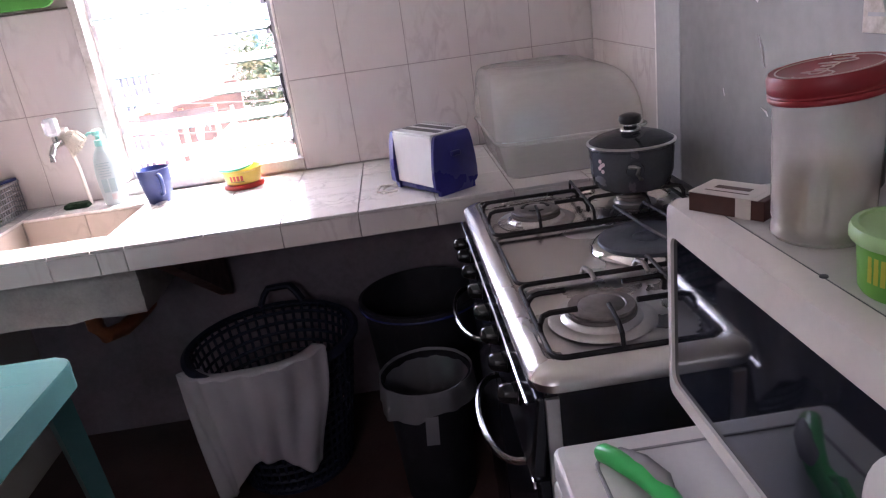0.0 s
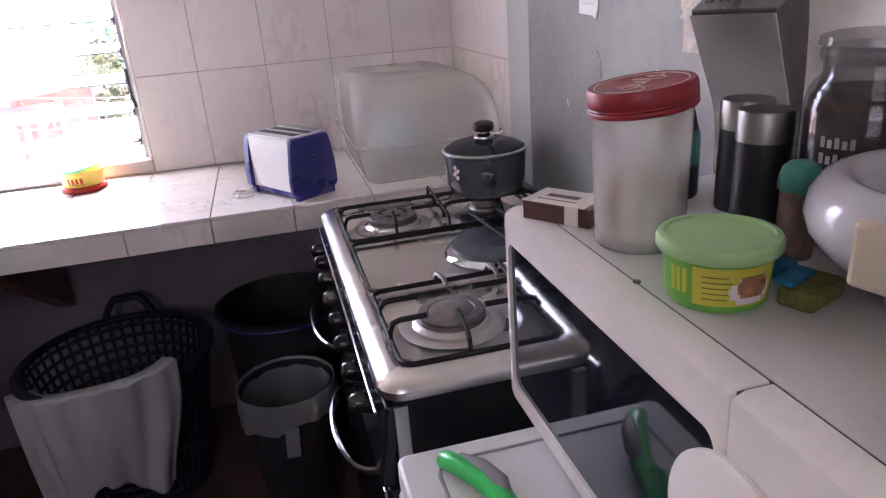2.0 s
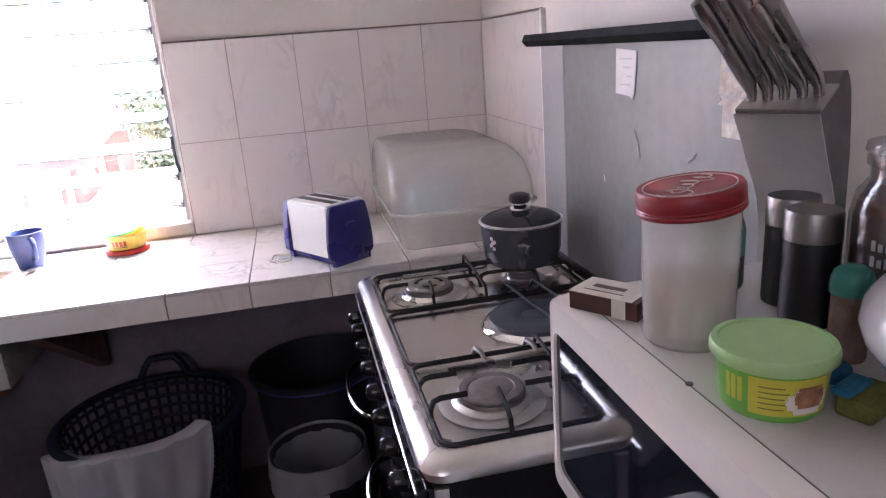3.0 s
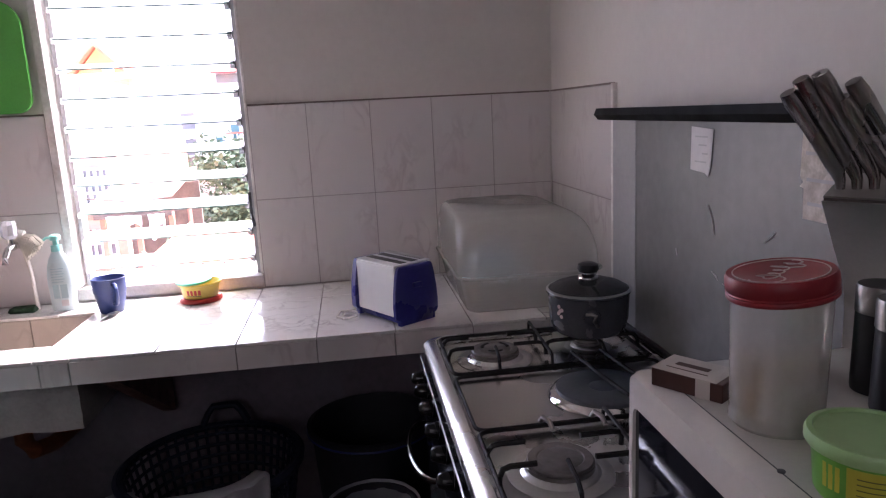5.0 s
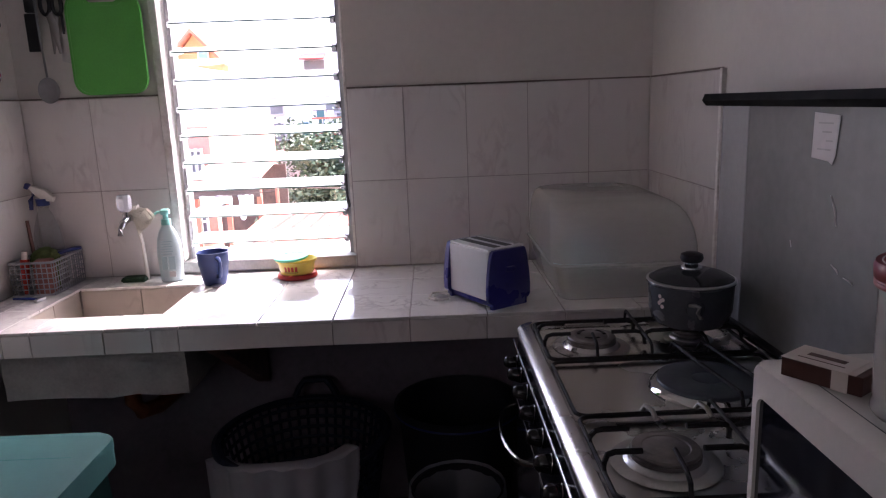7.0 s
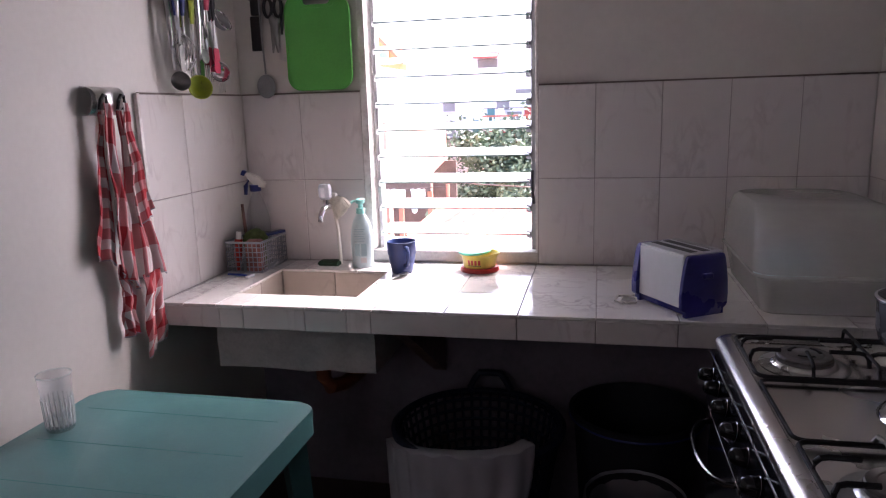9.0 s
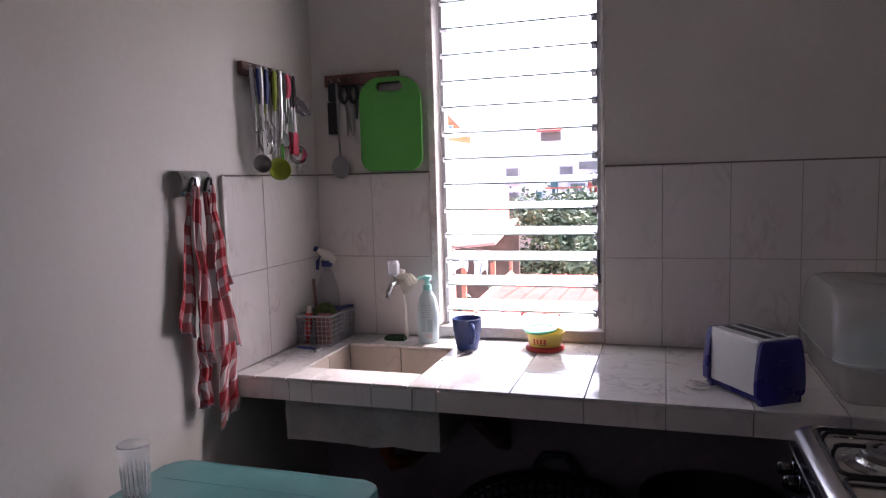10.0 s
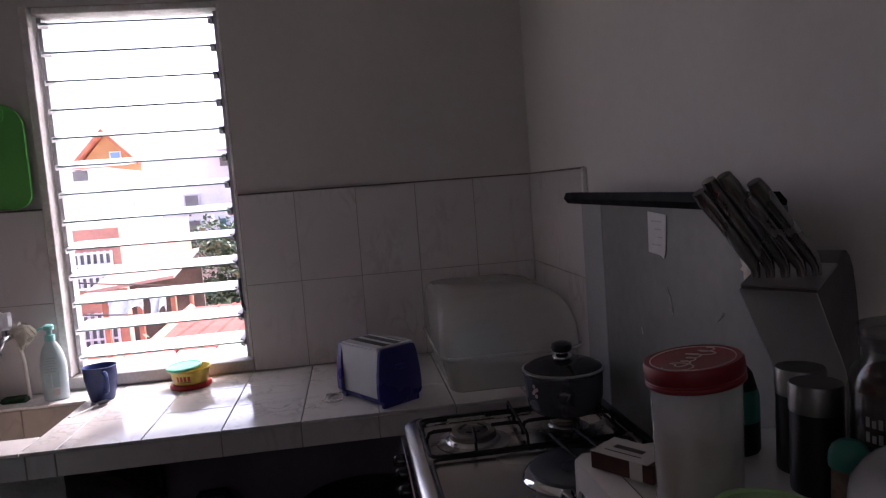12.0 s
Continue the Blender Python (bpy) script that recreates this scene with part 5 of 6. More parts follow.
part("head", tube([(-0.026, -0.020, 0.224), (-0.016, -0.022, 0.240), (0.006, -0.022, 0.236)], [0.014, 0.017, 0.013], 10), WHITEPL, brush, "", True)
b = bmesh.new()
random.seed(4)
for k in range(170):
    a, r = random.uniform(0, 6.28), random.random() ** 0.5
    p0 = Vector((-0.012 + 0.014 * r * math.cos(a), -0.022 + 0.012 * r * math.sin(a), 0.228 + 0.010 * r * math.cos(a)))
    p1 = Vector((0.030 + 0.026 * r * math.cos(a), -0.028 + 0.028 * r * math.sin(a), 0.184 + 0.026 * r * math.cos(a) + random.uniform(-0.004, 0.004)))
    b = tube([p0, (p0 + p1) / 2 + Vector((0.006, 0, 0.008)), p1], [0.0030, 0.0030, 0.0024], 4, bm=b)
part("bristles", b, BRISTLE, brush, "splayed cream bristles")
scour = thing("scouring_pad", "dark green crumpled scouring pad by the sink", "scourer", (-1.672, -0.070, T))
b = box(-0.036, 0.036, -0.020, 0.020, 0.0, 0.014, 0.003)
bmesh.ops.subdivide_edges(b, edges=b.edges[:], cuts=2)
for v in b.verts:
    if v.co.z > 0.004:
        v.co += Vector((noise.noise(v.co * 70), noise.noise(v.co * 60), noise.noise(v.co * 80))) * 0.006
part("pad", b, mat("dark_green_scourer", (0.02, 0.055, 0.025), 0.95, var=0.5, scale=80, fine=400, bump=0.8), scour)

# wire basket with its contents
wb = thing("wire_basket", "grey plastic lattice basket by the sink", "basket", (-1.919, -0.114, T), rz=1)
bx, by, bh = 0.062, 0.097, 0.098


def lattice(fn, nu, nv, r, parent):
    for i in range(nu + 1):
        part("wire", tube([fn(i / nu, 0), fn(i / nu, 1)], r, 4), GREYWIRE, parent)
    for j in range(nv + 1):
        part("wire", tube([fn(0, j / nv), fn(1, j / nv)], r, 4), GREYWIRE, parent)


lattice(lambda u, v: (-bx + 2 * bx * u, -by, 0.004 + bh * v), 8, 6, 0.0017, wb)
lattice(lambda u, v: (-bx + 2 * bx * u, by, 0.004 + bh * v), 8, 6, 0.0017, wb)
lattice(lambda u, v: (-bx, -by + 2 * by * u, 0.004 + bh * v), 14, 6, 0.0017, wb)
lattice(lambda u, v: (bx, -by + 2 * by * u, 0.004 + bh * v), 14, 6, 0.0017, wb)
part("bottom", box(-bx, bx, -by, by, 0.0, 0.003), GREYWIRE, wb)
part("rim", tube([(x, y, 0.004 + bh) for x, y in rounded(-bx - 0.003, bx + 0.003, -by - 0.003, by + 0.003, 0.008, 3)], 0.0040, 6, True), GREYWIRE, wb, "", True)
spray = thing("spray_bottle", "clear spray bottle with a white and navy trigger", "bottle", (-1.934, -0.062, T + 0.0032), rz=8)
part("bottle", lathe([(0, 0), (0.040, 0), (0.042, 0.004), (0.042, 0.14), (0.036, 0.180), (0.022, 0.225), (0.015, 0.240), (0.015, 0.252), (0, 0.252)], 28), CLEARPL, spray, "clear plastic bottle", True)
SPRAYTURN = Matrix.Translation((0, 0, 0.284)) @ Matrix.Rotation(radians(24), 4, "Y")
part("head", moved(prism([(-0.040, 0.008), (-0.036, 0.020), (0.006, 0.022), (0.036, 0.008), (0.038, -0.006), (0.012, -0.012), (-0.010, -0.008), (-0.022, 0.004)], -0.013, 0.013, 0.003), SPRAYTURN @ ON_BACK), WHITEPL, spray, "white trigger head", True)
part("nozzle", moved(box(-0.054, -0.0405, -0.010, 0.010, 0.004, 0.022, 0.003), SPRAYTURN), BLUEINK, spray, "navy nozzle", True)
part("collar", lathe([(0.019, 0.2522), (0.020, 0.274), (0, 0.274)], 20), BLUEINK, spray, "navy collar", True)
part("trigger", tube([(-0.022, 0, 0.292), (-0.034, 0, 0.270), (-0.036, 0, 0.240)], [0.007, 0.008, 0.006], 8), BLUEINK, spray, "navy trigger", True)
stick = thing("wooden_stick", "brown wooden stick standing in the basket", "stick", (-1.944, -0.128, T + 0.0032))
part("stick", tube([(0, 0, 0), (-0.004, 0, 0.10), (-0.012, 0.004, 0.215)], [0.006, 0.006, 0.005], 8), WOODDARK, stick, "", True)
ball = thing("scrub_ball", "round olive scouring ball in the basket", "scourer", (-1.912, -0.134, T + 0.0032))
b = bmesh.new()
bmesh.ops.create_icosphere(b, subdivisions=4, radius=0.042)
for v in b.verts:
    v.co *= 1 + 0.10 * noise.noise(v.co * 90)
    v.co.z += 0.090
b = lathe([(0.034, 0.0), (0.034, 0.056), (0.02, 0.06)], 16, bm=b)
part("ball", b, OLIVE, ball)
tubep = thing("paste_tube", "white and red toothpaste tube in the basket", "tube", (-1.955, -0.190, T + 0.0032))
part("tube", tube([(0, 0, 0.0), (0.002, 0.004, 0.05), (0.006, 0.010, 0.105)], [0.006, 0.013, 0.013], 12), REDPL, tubep, "", True)
part("cap", tube([(0.006, 0.010, 0.105), (0.008, 0.012, 0.130)], 0.009, 12), WHITEPL, tubep, "white cap", True)
tubep2 = thing("folded_cloth", "dull pink folded cloth in the basket", "cloth", (-1.892, -0.185, T + 0.0032))
b = box(-0.026, 0.026, -0.020, 0.02, 0.0, 0.105, 0.006, 2)
for v in b.verts:
    v.co += Vector((noise.noise(v.co * 50), noise.noise(v.co * 40), noise.noise(v.co * 45))) * 0.008 * min(1, v.co.z * 30)
part("cloth", b, mat("dull_pink_cloth", (0.30, 0.13, 0.11), 0.9, var=0.3, scale=20, bump=0.2), tubep2, "", True)
nb_ = thing("nail_brush", "navy plastic brush lying across the basket rim", "brush", (-1.872, -0.075, T + 0.1065), rz=70)
part("back", box(-0.045, 0.045, -0.012, 0.012, 0.0, 0.010, 0.003), BLUEINK, nb_, "", True)
razor = thing("razor", "blue plastic razor lying on the counter", "razor", (-1.905, -0.264, T), rz=170)
part("razor_handle", tube([(-0.030, 0, 0.005), (0.0, 0, 0.007), (0.050, 0, 0.006)], [0.004, 0.006, 0.005], 8, flat=0.7), mat("blue_razor_plastic", (0.02, 0.05, 0.36), 0.35, bump=0.01), razor, "", True)
part("razor_head", box(-0.042, -0.030, -0.019, 0.019, 0.0, 0.009, 0.002), STEEL, razor)

# ---- the left wall ----
WL = -1.998
hook = thing("towel_hook_rail", "curved steel rail with two hooks on the wall", "hook rail", (WL, -0.716, 1.418))
b = bmesh.new()
secs = [(0.002, 0.034)] + [(0.008 + 0.026 * math.cos(radians(a)), 0.034 * math.sin(radians(a))) for a in range(80, -101, -15)] + [(0.002, -0.034)]
for (xa, za), (xb, zb) in zip(secs, secs[1:]):
    vs = [b.verts.new(p) for p in ((xa, -0.062, za), (xb, -0.062, zb), (xb, 0.062, zb), (xa, 0.062, za))]
    b.faces.new(vs)
bmesh.ops.remove_doubles(b, verts=b.verts, dist=1e-5)
thicken(part("plate", b, STEEL, hook, "curved steel plate", True), 0.002)
for hy in (-0.028, 0.038):
    part("hook", tube([(0.032, hy - 0.010, -0.020), (0.040, hy - 0.012, 0.002), (0.042, hy - 0.004, 0.014), (0.042, hy + 0.006, 0.012), (0.040, hy + 0.010, -0.004), (0.034, hy + 0.008, -0.022)], 0.0045, 8), BLACKPL, hook, "dark hook", True)


def panel(parent, corners, depth, amp, seed, pattern, n=26):
    """One hanging fold of a towel between four corners (y, z), with its own stripe direction."""
    (ay, az), (by_, bz), (cy_, cz), (dy, dz) = corners
    ln = abs(az - dz)

    def fn(u, v):
        y = (ay * (1 - u) + by_ * u) * (1 - v) + (dy * (1 - u) + cy_ * u) * v
        z = (az * (1 - u) + bz * u) * (1 - v) + (dz * (1 - u) + cz * u) * v
        w = amp * (0.35 + v) * (math.sin(u * 9 + seed + v) + 0.5 * math.sin(u * 19 + 2 * seed + 2.5 * v))
        x = depth + w + 0.006 * noise.noise(Vector((u * 3 + seed, v * 7, seed)))
        return (max(0.004, x), y + 0.004 * math.sin(v * 11 + seed), z + 0.004 * math.sin(u * 12 + seed) * v)
    b = sheet(fn, n, 40)
    layer = b.loops.layers.uv.active
    for f in b.faces:
        for lp in f.loops:
            lp[layer].uv = pattern(*lp[layer].uv)
    thicken(part("fold", b, TOWEL, parent, "", True, 80), 0.0022)
    part("hem", tube([Vector(fn(k / 12, 1.0)) for k in range(13)], 0.0022, 6), LINEN, parent, "pale stitched hem")


t1 = thing("tea_towel", "red and white checked cotton tea towel gathered on a hook", "towel", (WL, -0.016, 0), group="tea towels on hooks")
panel(t1, ((-0.735, 1.412), (-0.728, 1.412), (-0.730, 1.010), (-0.805, 1.045)), 0.024, 0.006, 0.4, lambda u, v: (u * 0.8, v * 5.2))
panel(t1, ((-0.738, 1.414), (-0.712, 1.410), (-0.668, 0.925), (-0.738, 0.985)), 0.042, 0.008, 1.7, lambda u, v: (v * 2.2 + 0.5, u * 1.3 + v * 1.6))
panel(t1, ((-0.738, 1.010), (-0.690, 1.000), (-0.700, 0.812), (-0.735, 0.815)), 0.032, 0.008, 3.1, lambda u, v: (v * 1.5, u * 1.2 - v * 1.8))
t2 = thing("tea_towel", "red and white checked cotton tea towel gathered on a hook", "towel", (WL, -0.016, 0), group="tea towels on hooks")
panel(t2, ((-0.672, 1.414), (-0.650, 1.412), (-0.586, 1.130), (-0.660, 1.092)), 0.046, 0.006, 2.2, lambda u, v: (u * 0.7 + 0.4, v * 4.1 + 0.4))
panel(t2, ((-0.668, 1.400), (-0.650, 1.400), (-0.548, 0.945), (-0.650, 0.955)), 0.026, 0.008, 4.4, lambda u, v: (v * 2.0, u * 1.9 + v * 0.5))
panel(t2, ((-0.640, 0.960), (-0.575, 0.965), (-0.585, 0.770), (-0.668, 0.735)), 0.034, 0.007, 5.3, lambda u, v: (v * 1.2, u * 1.5 + v * 1.9 + 0.3))

sw = thing("light_switch", "ivory plastic light switch plate", "switch", (WL, -1.375, 1.413))
part("plate", box(0.0, 0.008, -0.042, 0.042, -0.060, 0.060, 0.003), SWITCH, sw, "", True)
part("rocker", box(0.0082, 0.012, -0.014, 0.014, -0.026, 0.000, 0.001), WHITEPL, sw)
part("rocker", box(0.0082, 0.012, -0.014, 0.014, 0.004, 0.030, 0.001), WHITEPL, sw)

rack = thing("utensil_rack", "dark red wooden utensil rack on the side wall", "rack", (WL, -0.310, 1.760))
part("board", box(0.0, 0.018, -0.146, 0.146, -0.020, 0.020, 0.002), WOODDARK, rack)
hang_y = [-0.128, -0.098, -0.068, -0.036, -0.004, 0.030, 0.062, 0.094, 0.124]
for hy in hang_y:
    part("peg", tube([(0.018, hy, -0.002), (0.034, hy, -0.004), (0.038, hy, 0.006)], 0.0025, 6), STEEL, rack)


def utensil(y, name, label, handle, hmat, head, hdmat, ln, x=0.036, wid=0.008, headr=0.03):
    """A hanging tool: a handle from its peg, a shank, and a head at the lower end."""
    swing = 1.6 * ((round(y * 1000) * 7) % 5 - 2)
    u = thing(name, label, "utensil", (WL + x, -0.310 + y, 1.756), group="utensils hanging on the rack", rx=swing)
    part("handle", tube([(0, 0, 0.004), (0, 0, -0.02), (0.001, 0, -handle * 0.6), (0, 0, -handle)], [wid * 1.0, wid * 1.4, wid * 1.5, wid * 0.9], 10, flat=0.6), hmat, u, "", True)
    part("loop", tube([(0, 0.005 * math.cos(a), 0.006 + 0.007 * math.sin(a)) for a in [2 * math.pi * k / 10 for k in range(10)]], 0.0016, 6, True), STEEL, u, "", True)
    part("shank", tube([(0, 0, -handle + 0.004), (0, 0, -ln + 0.01)], 0.0042, 8), STEEL, u, "", True)
    if head == "ladle":
        part("bowl", moved(lathe([(0, -headr), (headr * 0.6, -headr * 0.8), (headr * 0.93, -headr * 0.3), (headr, 0), (headr * 0.95, 0), (headr * 0.85, -headr * 0.3), (0, -headr * 0.9)], 24), Matrix.Translation((0.014, 0, -ln - headr * 0.8)) @ Matrix.Rotation(radians(-40), 4, "Z") @ Matrix.Rotation(radians(80), 4, "Y")), hdmat, u, "", True)
    elif head == "disc":
        part("head", moved(lathe([(0, 0.004), (headr, 0.003), (headr, 0), (0, 0)], 28), Matrix.Translation((0.004, 0, -ln - headr * 0.8)) @ Matrix.Rotation(radians(84), 4, "Y")), hdmat, u, "", True)
    elif head == "spatula":
        part("blade", moved(prism(rounded(-headr * 0.75, headr * 0.75, -0.075, 0.0, 0.010, 3), -0.0012, 0.0012), Matrix.Translation((0.003, 0, -ln + 0.006)) @ ON_LEFT), hdmat, u)
    elif head == "whisk":
        for k in range(6):
            a = math.pi * k / 6
            pts = [(headr * math.sin(math.pi * t / 12) ** 0.8 * math.cos(a) * (1 if s > 0 else -1), headr * math.sin(math.pi * t / 12) ** 0.8 * math.sin(a) * (1 if s > 0 else -1), -ln + 0.01 - 0.11 * t / 12) for s in (1,) for t in range(0, 13)]
            back = [(-x_, -y_, z_) for x_, y_, z_ in pts[::-1]]
            part("wire", tube(pts[:-1] + back[1:], 0.0012, 5), CHROME, u)
    elif head == "fork":
        part("fork_base", box(-0.002, 0.002, -0.020, 0.020, -ln - 0.004, -ln + 0.012, 0.0008), hdmat, u)
        for k in range(4):
            part("tine", tube([(0, -0.017 + 0.0113 * k, -ln), (0.004, -0.017 + 0.0113 * k, -ln - 0.055)], 0.0017, 6), hdmat, u)
    elif head == "strainer":
        part("hoop", moved(tube([(headr * math.cos(2 * math.pi * k / 24), headr * math.sin(2 * math.pi * k / 24), 0) for k in range(24)], 0.0025, 6, True), Matrix.Translation((0.030, 0, -ln - headr * 0.4)) @ Matrix.Rotation(radians(60), 4, "Y")), CHROME, u, "", True)
        part("mesh_bowl", moved(lathe([(headr, 0), (headr * 0.8, -headr * 0.5), (headr * 0.3, -headr * 0.8), (0, -headr * 0.85)], 24), Matrix.Translation((0.030, 0, -ln - headr * 0.4)) @ Matrix.Rotation(radians(60), 4, "Y")), hdmat, u, "", True)
    return u


MESH = clear("fine_wire_mesh", (0.45, 0.45, 0.47), 0.3, 0.62)
utensil(-0.128, "serving_spoon", "long pale serving spoon", 0.19, CHROME, "ladle", CAPSTEEL, 0.260, headr=0.028, wid=0.008)
utensil(-0.098, "skimmer", "steel skimmer with a navy handle", 0.10, BLUEINK, "whisk", CHROME, 0.150, headr=0.024, x=0.040)
utensil(-0.070, "whisk", "steel wire balloon whisk", 0.10, BLUEINK, "whisk", CHROME, 0.160, headr=0.032, x=0.052)
utensil(-0.040, "lime_ladle", "lime green silicone ladle", 0.12, LIME, "ladle", LIME, 0.270, headr=0.036, x=0.062)
utensil(-0.010, "long_tongs", "long bright steel tongs", 0.20, CHROME, "spatula", CHROME, 0.225, headr=0.014, x=0.064, wid=0.009)
utensil(0.026, "can_opener", "steel can opener with dark handles", 0.11, BLACKPL, "disc", CHROME, 0.120, headr=0.020, x=0.046)
utensil(0.056, "masher", "steel potato masher hanging up", 0.13, CHROME, "fork", CHROME, 0.225, x=0.040)
utensil(0.090, "red_spatula", "red silicone spatula hanging up", 0.12, PINKRED, "spatula", PINKRED, 0.180, headr=0.028, x=0.044, wid=0.006)
utensil(0.118, "tea_strainer", "small round wire tea strainer", 0.07, BLACKPL, "strainer", MESH, 0.075, headr=0.036, x=0.040, wid=0.005)
utensil(0.132, "serving_fork", "long steel serving fork", 0.14, STEEL, "fork", STEEL, 0.255, x=0.026, wid=0.005)

utensil(-0.114, "basting_spoon", "steel basting spoon with a pale handle", 0.11, STEEL, "spatula", CAPSTEEL, 0.190, headr=0.016, x=0.060, wid=0.006)
utensil(-0.055, "lime_slicer", "lime green handled slicer", 0.13, LIME, "spatula", STEEL, 0.150, headr=0.016, x=0.040, wid=0.010)
utensil(0.010, "pizza_cutter", "steel wheel cutter with a white handle", 0.12, BLACKPL, "disc", CAPSTEEL, 0.190, headr=0.022, x=0.062, wid=0.009)
utensil(0.042, "red_scissors", "red handled kitchen shears", 0.07, PINKRED, "spatula", STEEL, 0.110, headr=0.012, x=0.056, wid=0.012)
utensil(0.078, "red_brush", "red silicone basting brush", 0.10, BLACKPL, "spatula", PINKRED, 0.185, headr=0.022, x=0.060, wid=0.006)

utensil(0.062, "steel_ladle", "wide steel soup ladle hanging up", 0.10, BLACKPL, "ladle", CHROME, 0.225, headr=0.032, x=0.054, wid=0.006)
utensil(-0.020, "carving_fork", "long steel fork with a dark handle", 0.10, BLACKPL, "fork", CHROME, 0.215, x=0.044, wid=0.007)

# rack on the back wall beside the window
rack2 = thing("wall_rack", "brown wooden rack on the wall beside the window", "rack", (-1.800, 0.008, 1.770))
part("board", box(-0.138, 0.142, -0.018, 0.0, -0.020, 0.020, 0.002), WOODDARK, rack2)
for hx_ in (-0.105, -0.075, -0.035, 0.010, 0.115):
    part("peg", tube([(hx_, -0.018, -0.004), (hx_, -0.032, -0.006), (hx_, -0.035, 0.004)], 0.0025, 6), STEEL, rack2)
bx0, bx1, bz0, bz1 = -0.113, 0.113, -0.320, 0.0
cut = thing("cutting_board", "bright green plastic cutting board hanging by its handle slot", "cutting board", (-1.683, -0.026, 1.766))


def board_outline(inset):
    """Rounded board, its top corners wider than the lower ones."""
    x0, x1, z0, z1 = bx0 + inset, bx1 - inset, bz0 + inset, bz1 - inset
    out = []
    for cx, cz, a0, r in ((x1, z1, 0, 0.074), (x0, z1, 90, 0.074), (x0, z0, 180, 0.046), (x1, z0, 270, 0.046)):
        r -= inset
        mx, mz = cx + (-r if cx > 0 else r), cz + (-r if cz > -0.1 else r)
        for i in range(9):
            a = radians(a0 + 90 * i / 8)
            out.append((mx + r * math.cos(a), mz + r * math.sin(a)))
    return out


ob_ = board_outline(0.0)
ib_ = rounded(-0.048, 0.048, -0.047, -0.015, 0.0150, 8)
part("board", moved(ring_plate(ob_, ib_, -0.005, 0.005), ON_BACK), BOARDG, cut, "", True)
part("raised_rim", moved(ring_plate(board_outline(0.0), board_outline(0.007), 0.0052, 0.0075), ON_BACK), BOARDG, cut, "", True)
part("raised_rim", moved(ring_plate(rounded(-0.062, 0.062, -0.058, -0.009, 0.020, 8), rounded(-0.056, 0.056, -0.053, -0.0115, 0.018, 8), 0.0052, 0.0068), ON_BACK), BOARDG, cut)
cleaver = thing("peeling_knife", "black handled knife in its sheath on the wall rack", "knife", (-1.905, -0.020, 1.760), group="tools on the wall rack")
part("grip", box(-0.015, 0.021, -0.008, 0.008, -0.064, 0.000, 0.007), BLACKPL, cleaver, "", True)
part("sheath", box(-0.019, 0.017, -0.005, 0.005, -0.178, -0.066, 0.003), BLACKPL, cleaver)
ladle2 = thing("slotted_spoon", "grey round slotted spoon on the wall rack", "spoon", (-1.885, -0.024, 1.750), group="tools on the wall rack")
part("shaft", tube([(0, 0, 0.008), (0.0, 0, -0.12), (0.004, 0, -0.245)], [0.007, 0.005, 0.005], 8, flat=0.5), GREYRUB, ladle2, "", True)
part("bowl", moved(lathe([(0, 0.010), (0.020, 0.008), (0.034, 0.002), (0.036, -0.001), (0.032, 0.0), (0.018, 0.005), (0, 0.007)], 28, sx=0.95, sy=1.1), Matrix.Translation((0.004, 0, -0.285)) @ Matrix.Rotation(radians(-90), 4, "X")), GREYRUB, ladle2, "", True)
sciss = thing("scissors", "black handled kitchen scissors on the wall rack", "scissors", (-1.838, -0.024, 1.738), group="tools on the wall rack")
for s in (-1, 1):
    part("finger_loop", tube([(s * 0.018 + 0.014 * math.cos(a), 0, -0.020 + 0.030 * math.sin(a)) for a in [2 * math.pi * k / 16 for k in range(16)]], 0.0060, 8, True, up=(0, 1, 0)), BLACKPL, sciss, "", True)
    part("blade", tube([(s * 0.010, 0.002 * s, -0.045), (-s * 0.002, 0.002 * s, -0.085), (-s * 0.010, 0.002 * s, -0.165)], [0.010, 0.013, 0.003], 8, flat=0.25, up=(0, 1, 0)), CAPSTEEL, sciss, "", True)
spat2 = thing("cake_slice", "thin steel cake slice on the wall rack", "spatula", (-1.815, -0.014, 1.742), group="tools on the wall rack")
part("shaft", tube([(0, 0, 0.006), (0.0, 0, -0.11)], 0.004, 8), BLACKPL, spat2)
part("blade", moved(prism([(-0.010, -0.10), (0.010, -0.10), (0.014, -0.20), (-0.016, -0.19)], -0.001, 0.001), ON_BACK), STEEL, spat2)

# ---- table with a glass ----
table = thing("plastic_table", "teal moulded plastic table against the wall", "table", (-1.692, -1.350, 0))
TW, TD, TZ = 0.289, 0.497, 0.715
part("top", prism(rounded(-TW, TW, -TD, TD, 0.045, 7), TZ - 0.022, TZ, 0.006), TEAL, table, "", True)
part("skirt", ring_plate(rounded(-TW + 0.001, TW - 0.001, -TD + 0.001, TD - 0.001, 0.044, 7), rounded(-TW + 0.006, TW - 0.006, -TD + 0.006, TD - 0.006, 0.040, 7), TZ - 0.060, TZ - 0.0222), TEAL, table, "moulded skirt", True)
for k in range(6):
    yy = -TD + 0.11 + k * 0.155
    part("groove", tube([(-TW + 0.05, yy, TZ + 0.0002), (TW - 0.05, yy, TZ + 0.0002)], 0.0011, 6, flat=0.4), mat("teal_groove", (0.07, 0.22, 0.22), 0.6), table)
for sx in (-1, 1):
    for sy in (-1, 1):
        part("leg", tube([(sx * (TW - 0.052), sy * (TD - 0.052), TZ - 0.022), (sx * (TW - 0.035), sy * (TD - 0.035), 0.35), (sx * (TW - 0.020), sy * (TD - 0.020), 0.0)], [0.036, 0.030, 0.024], 4), TEAL, table)
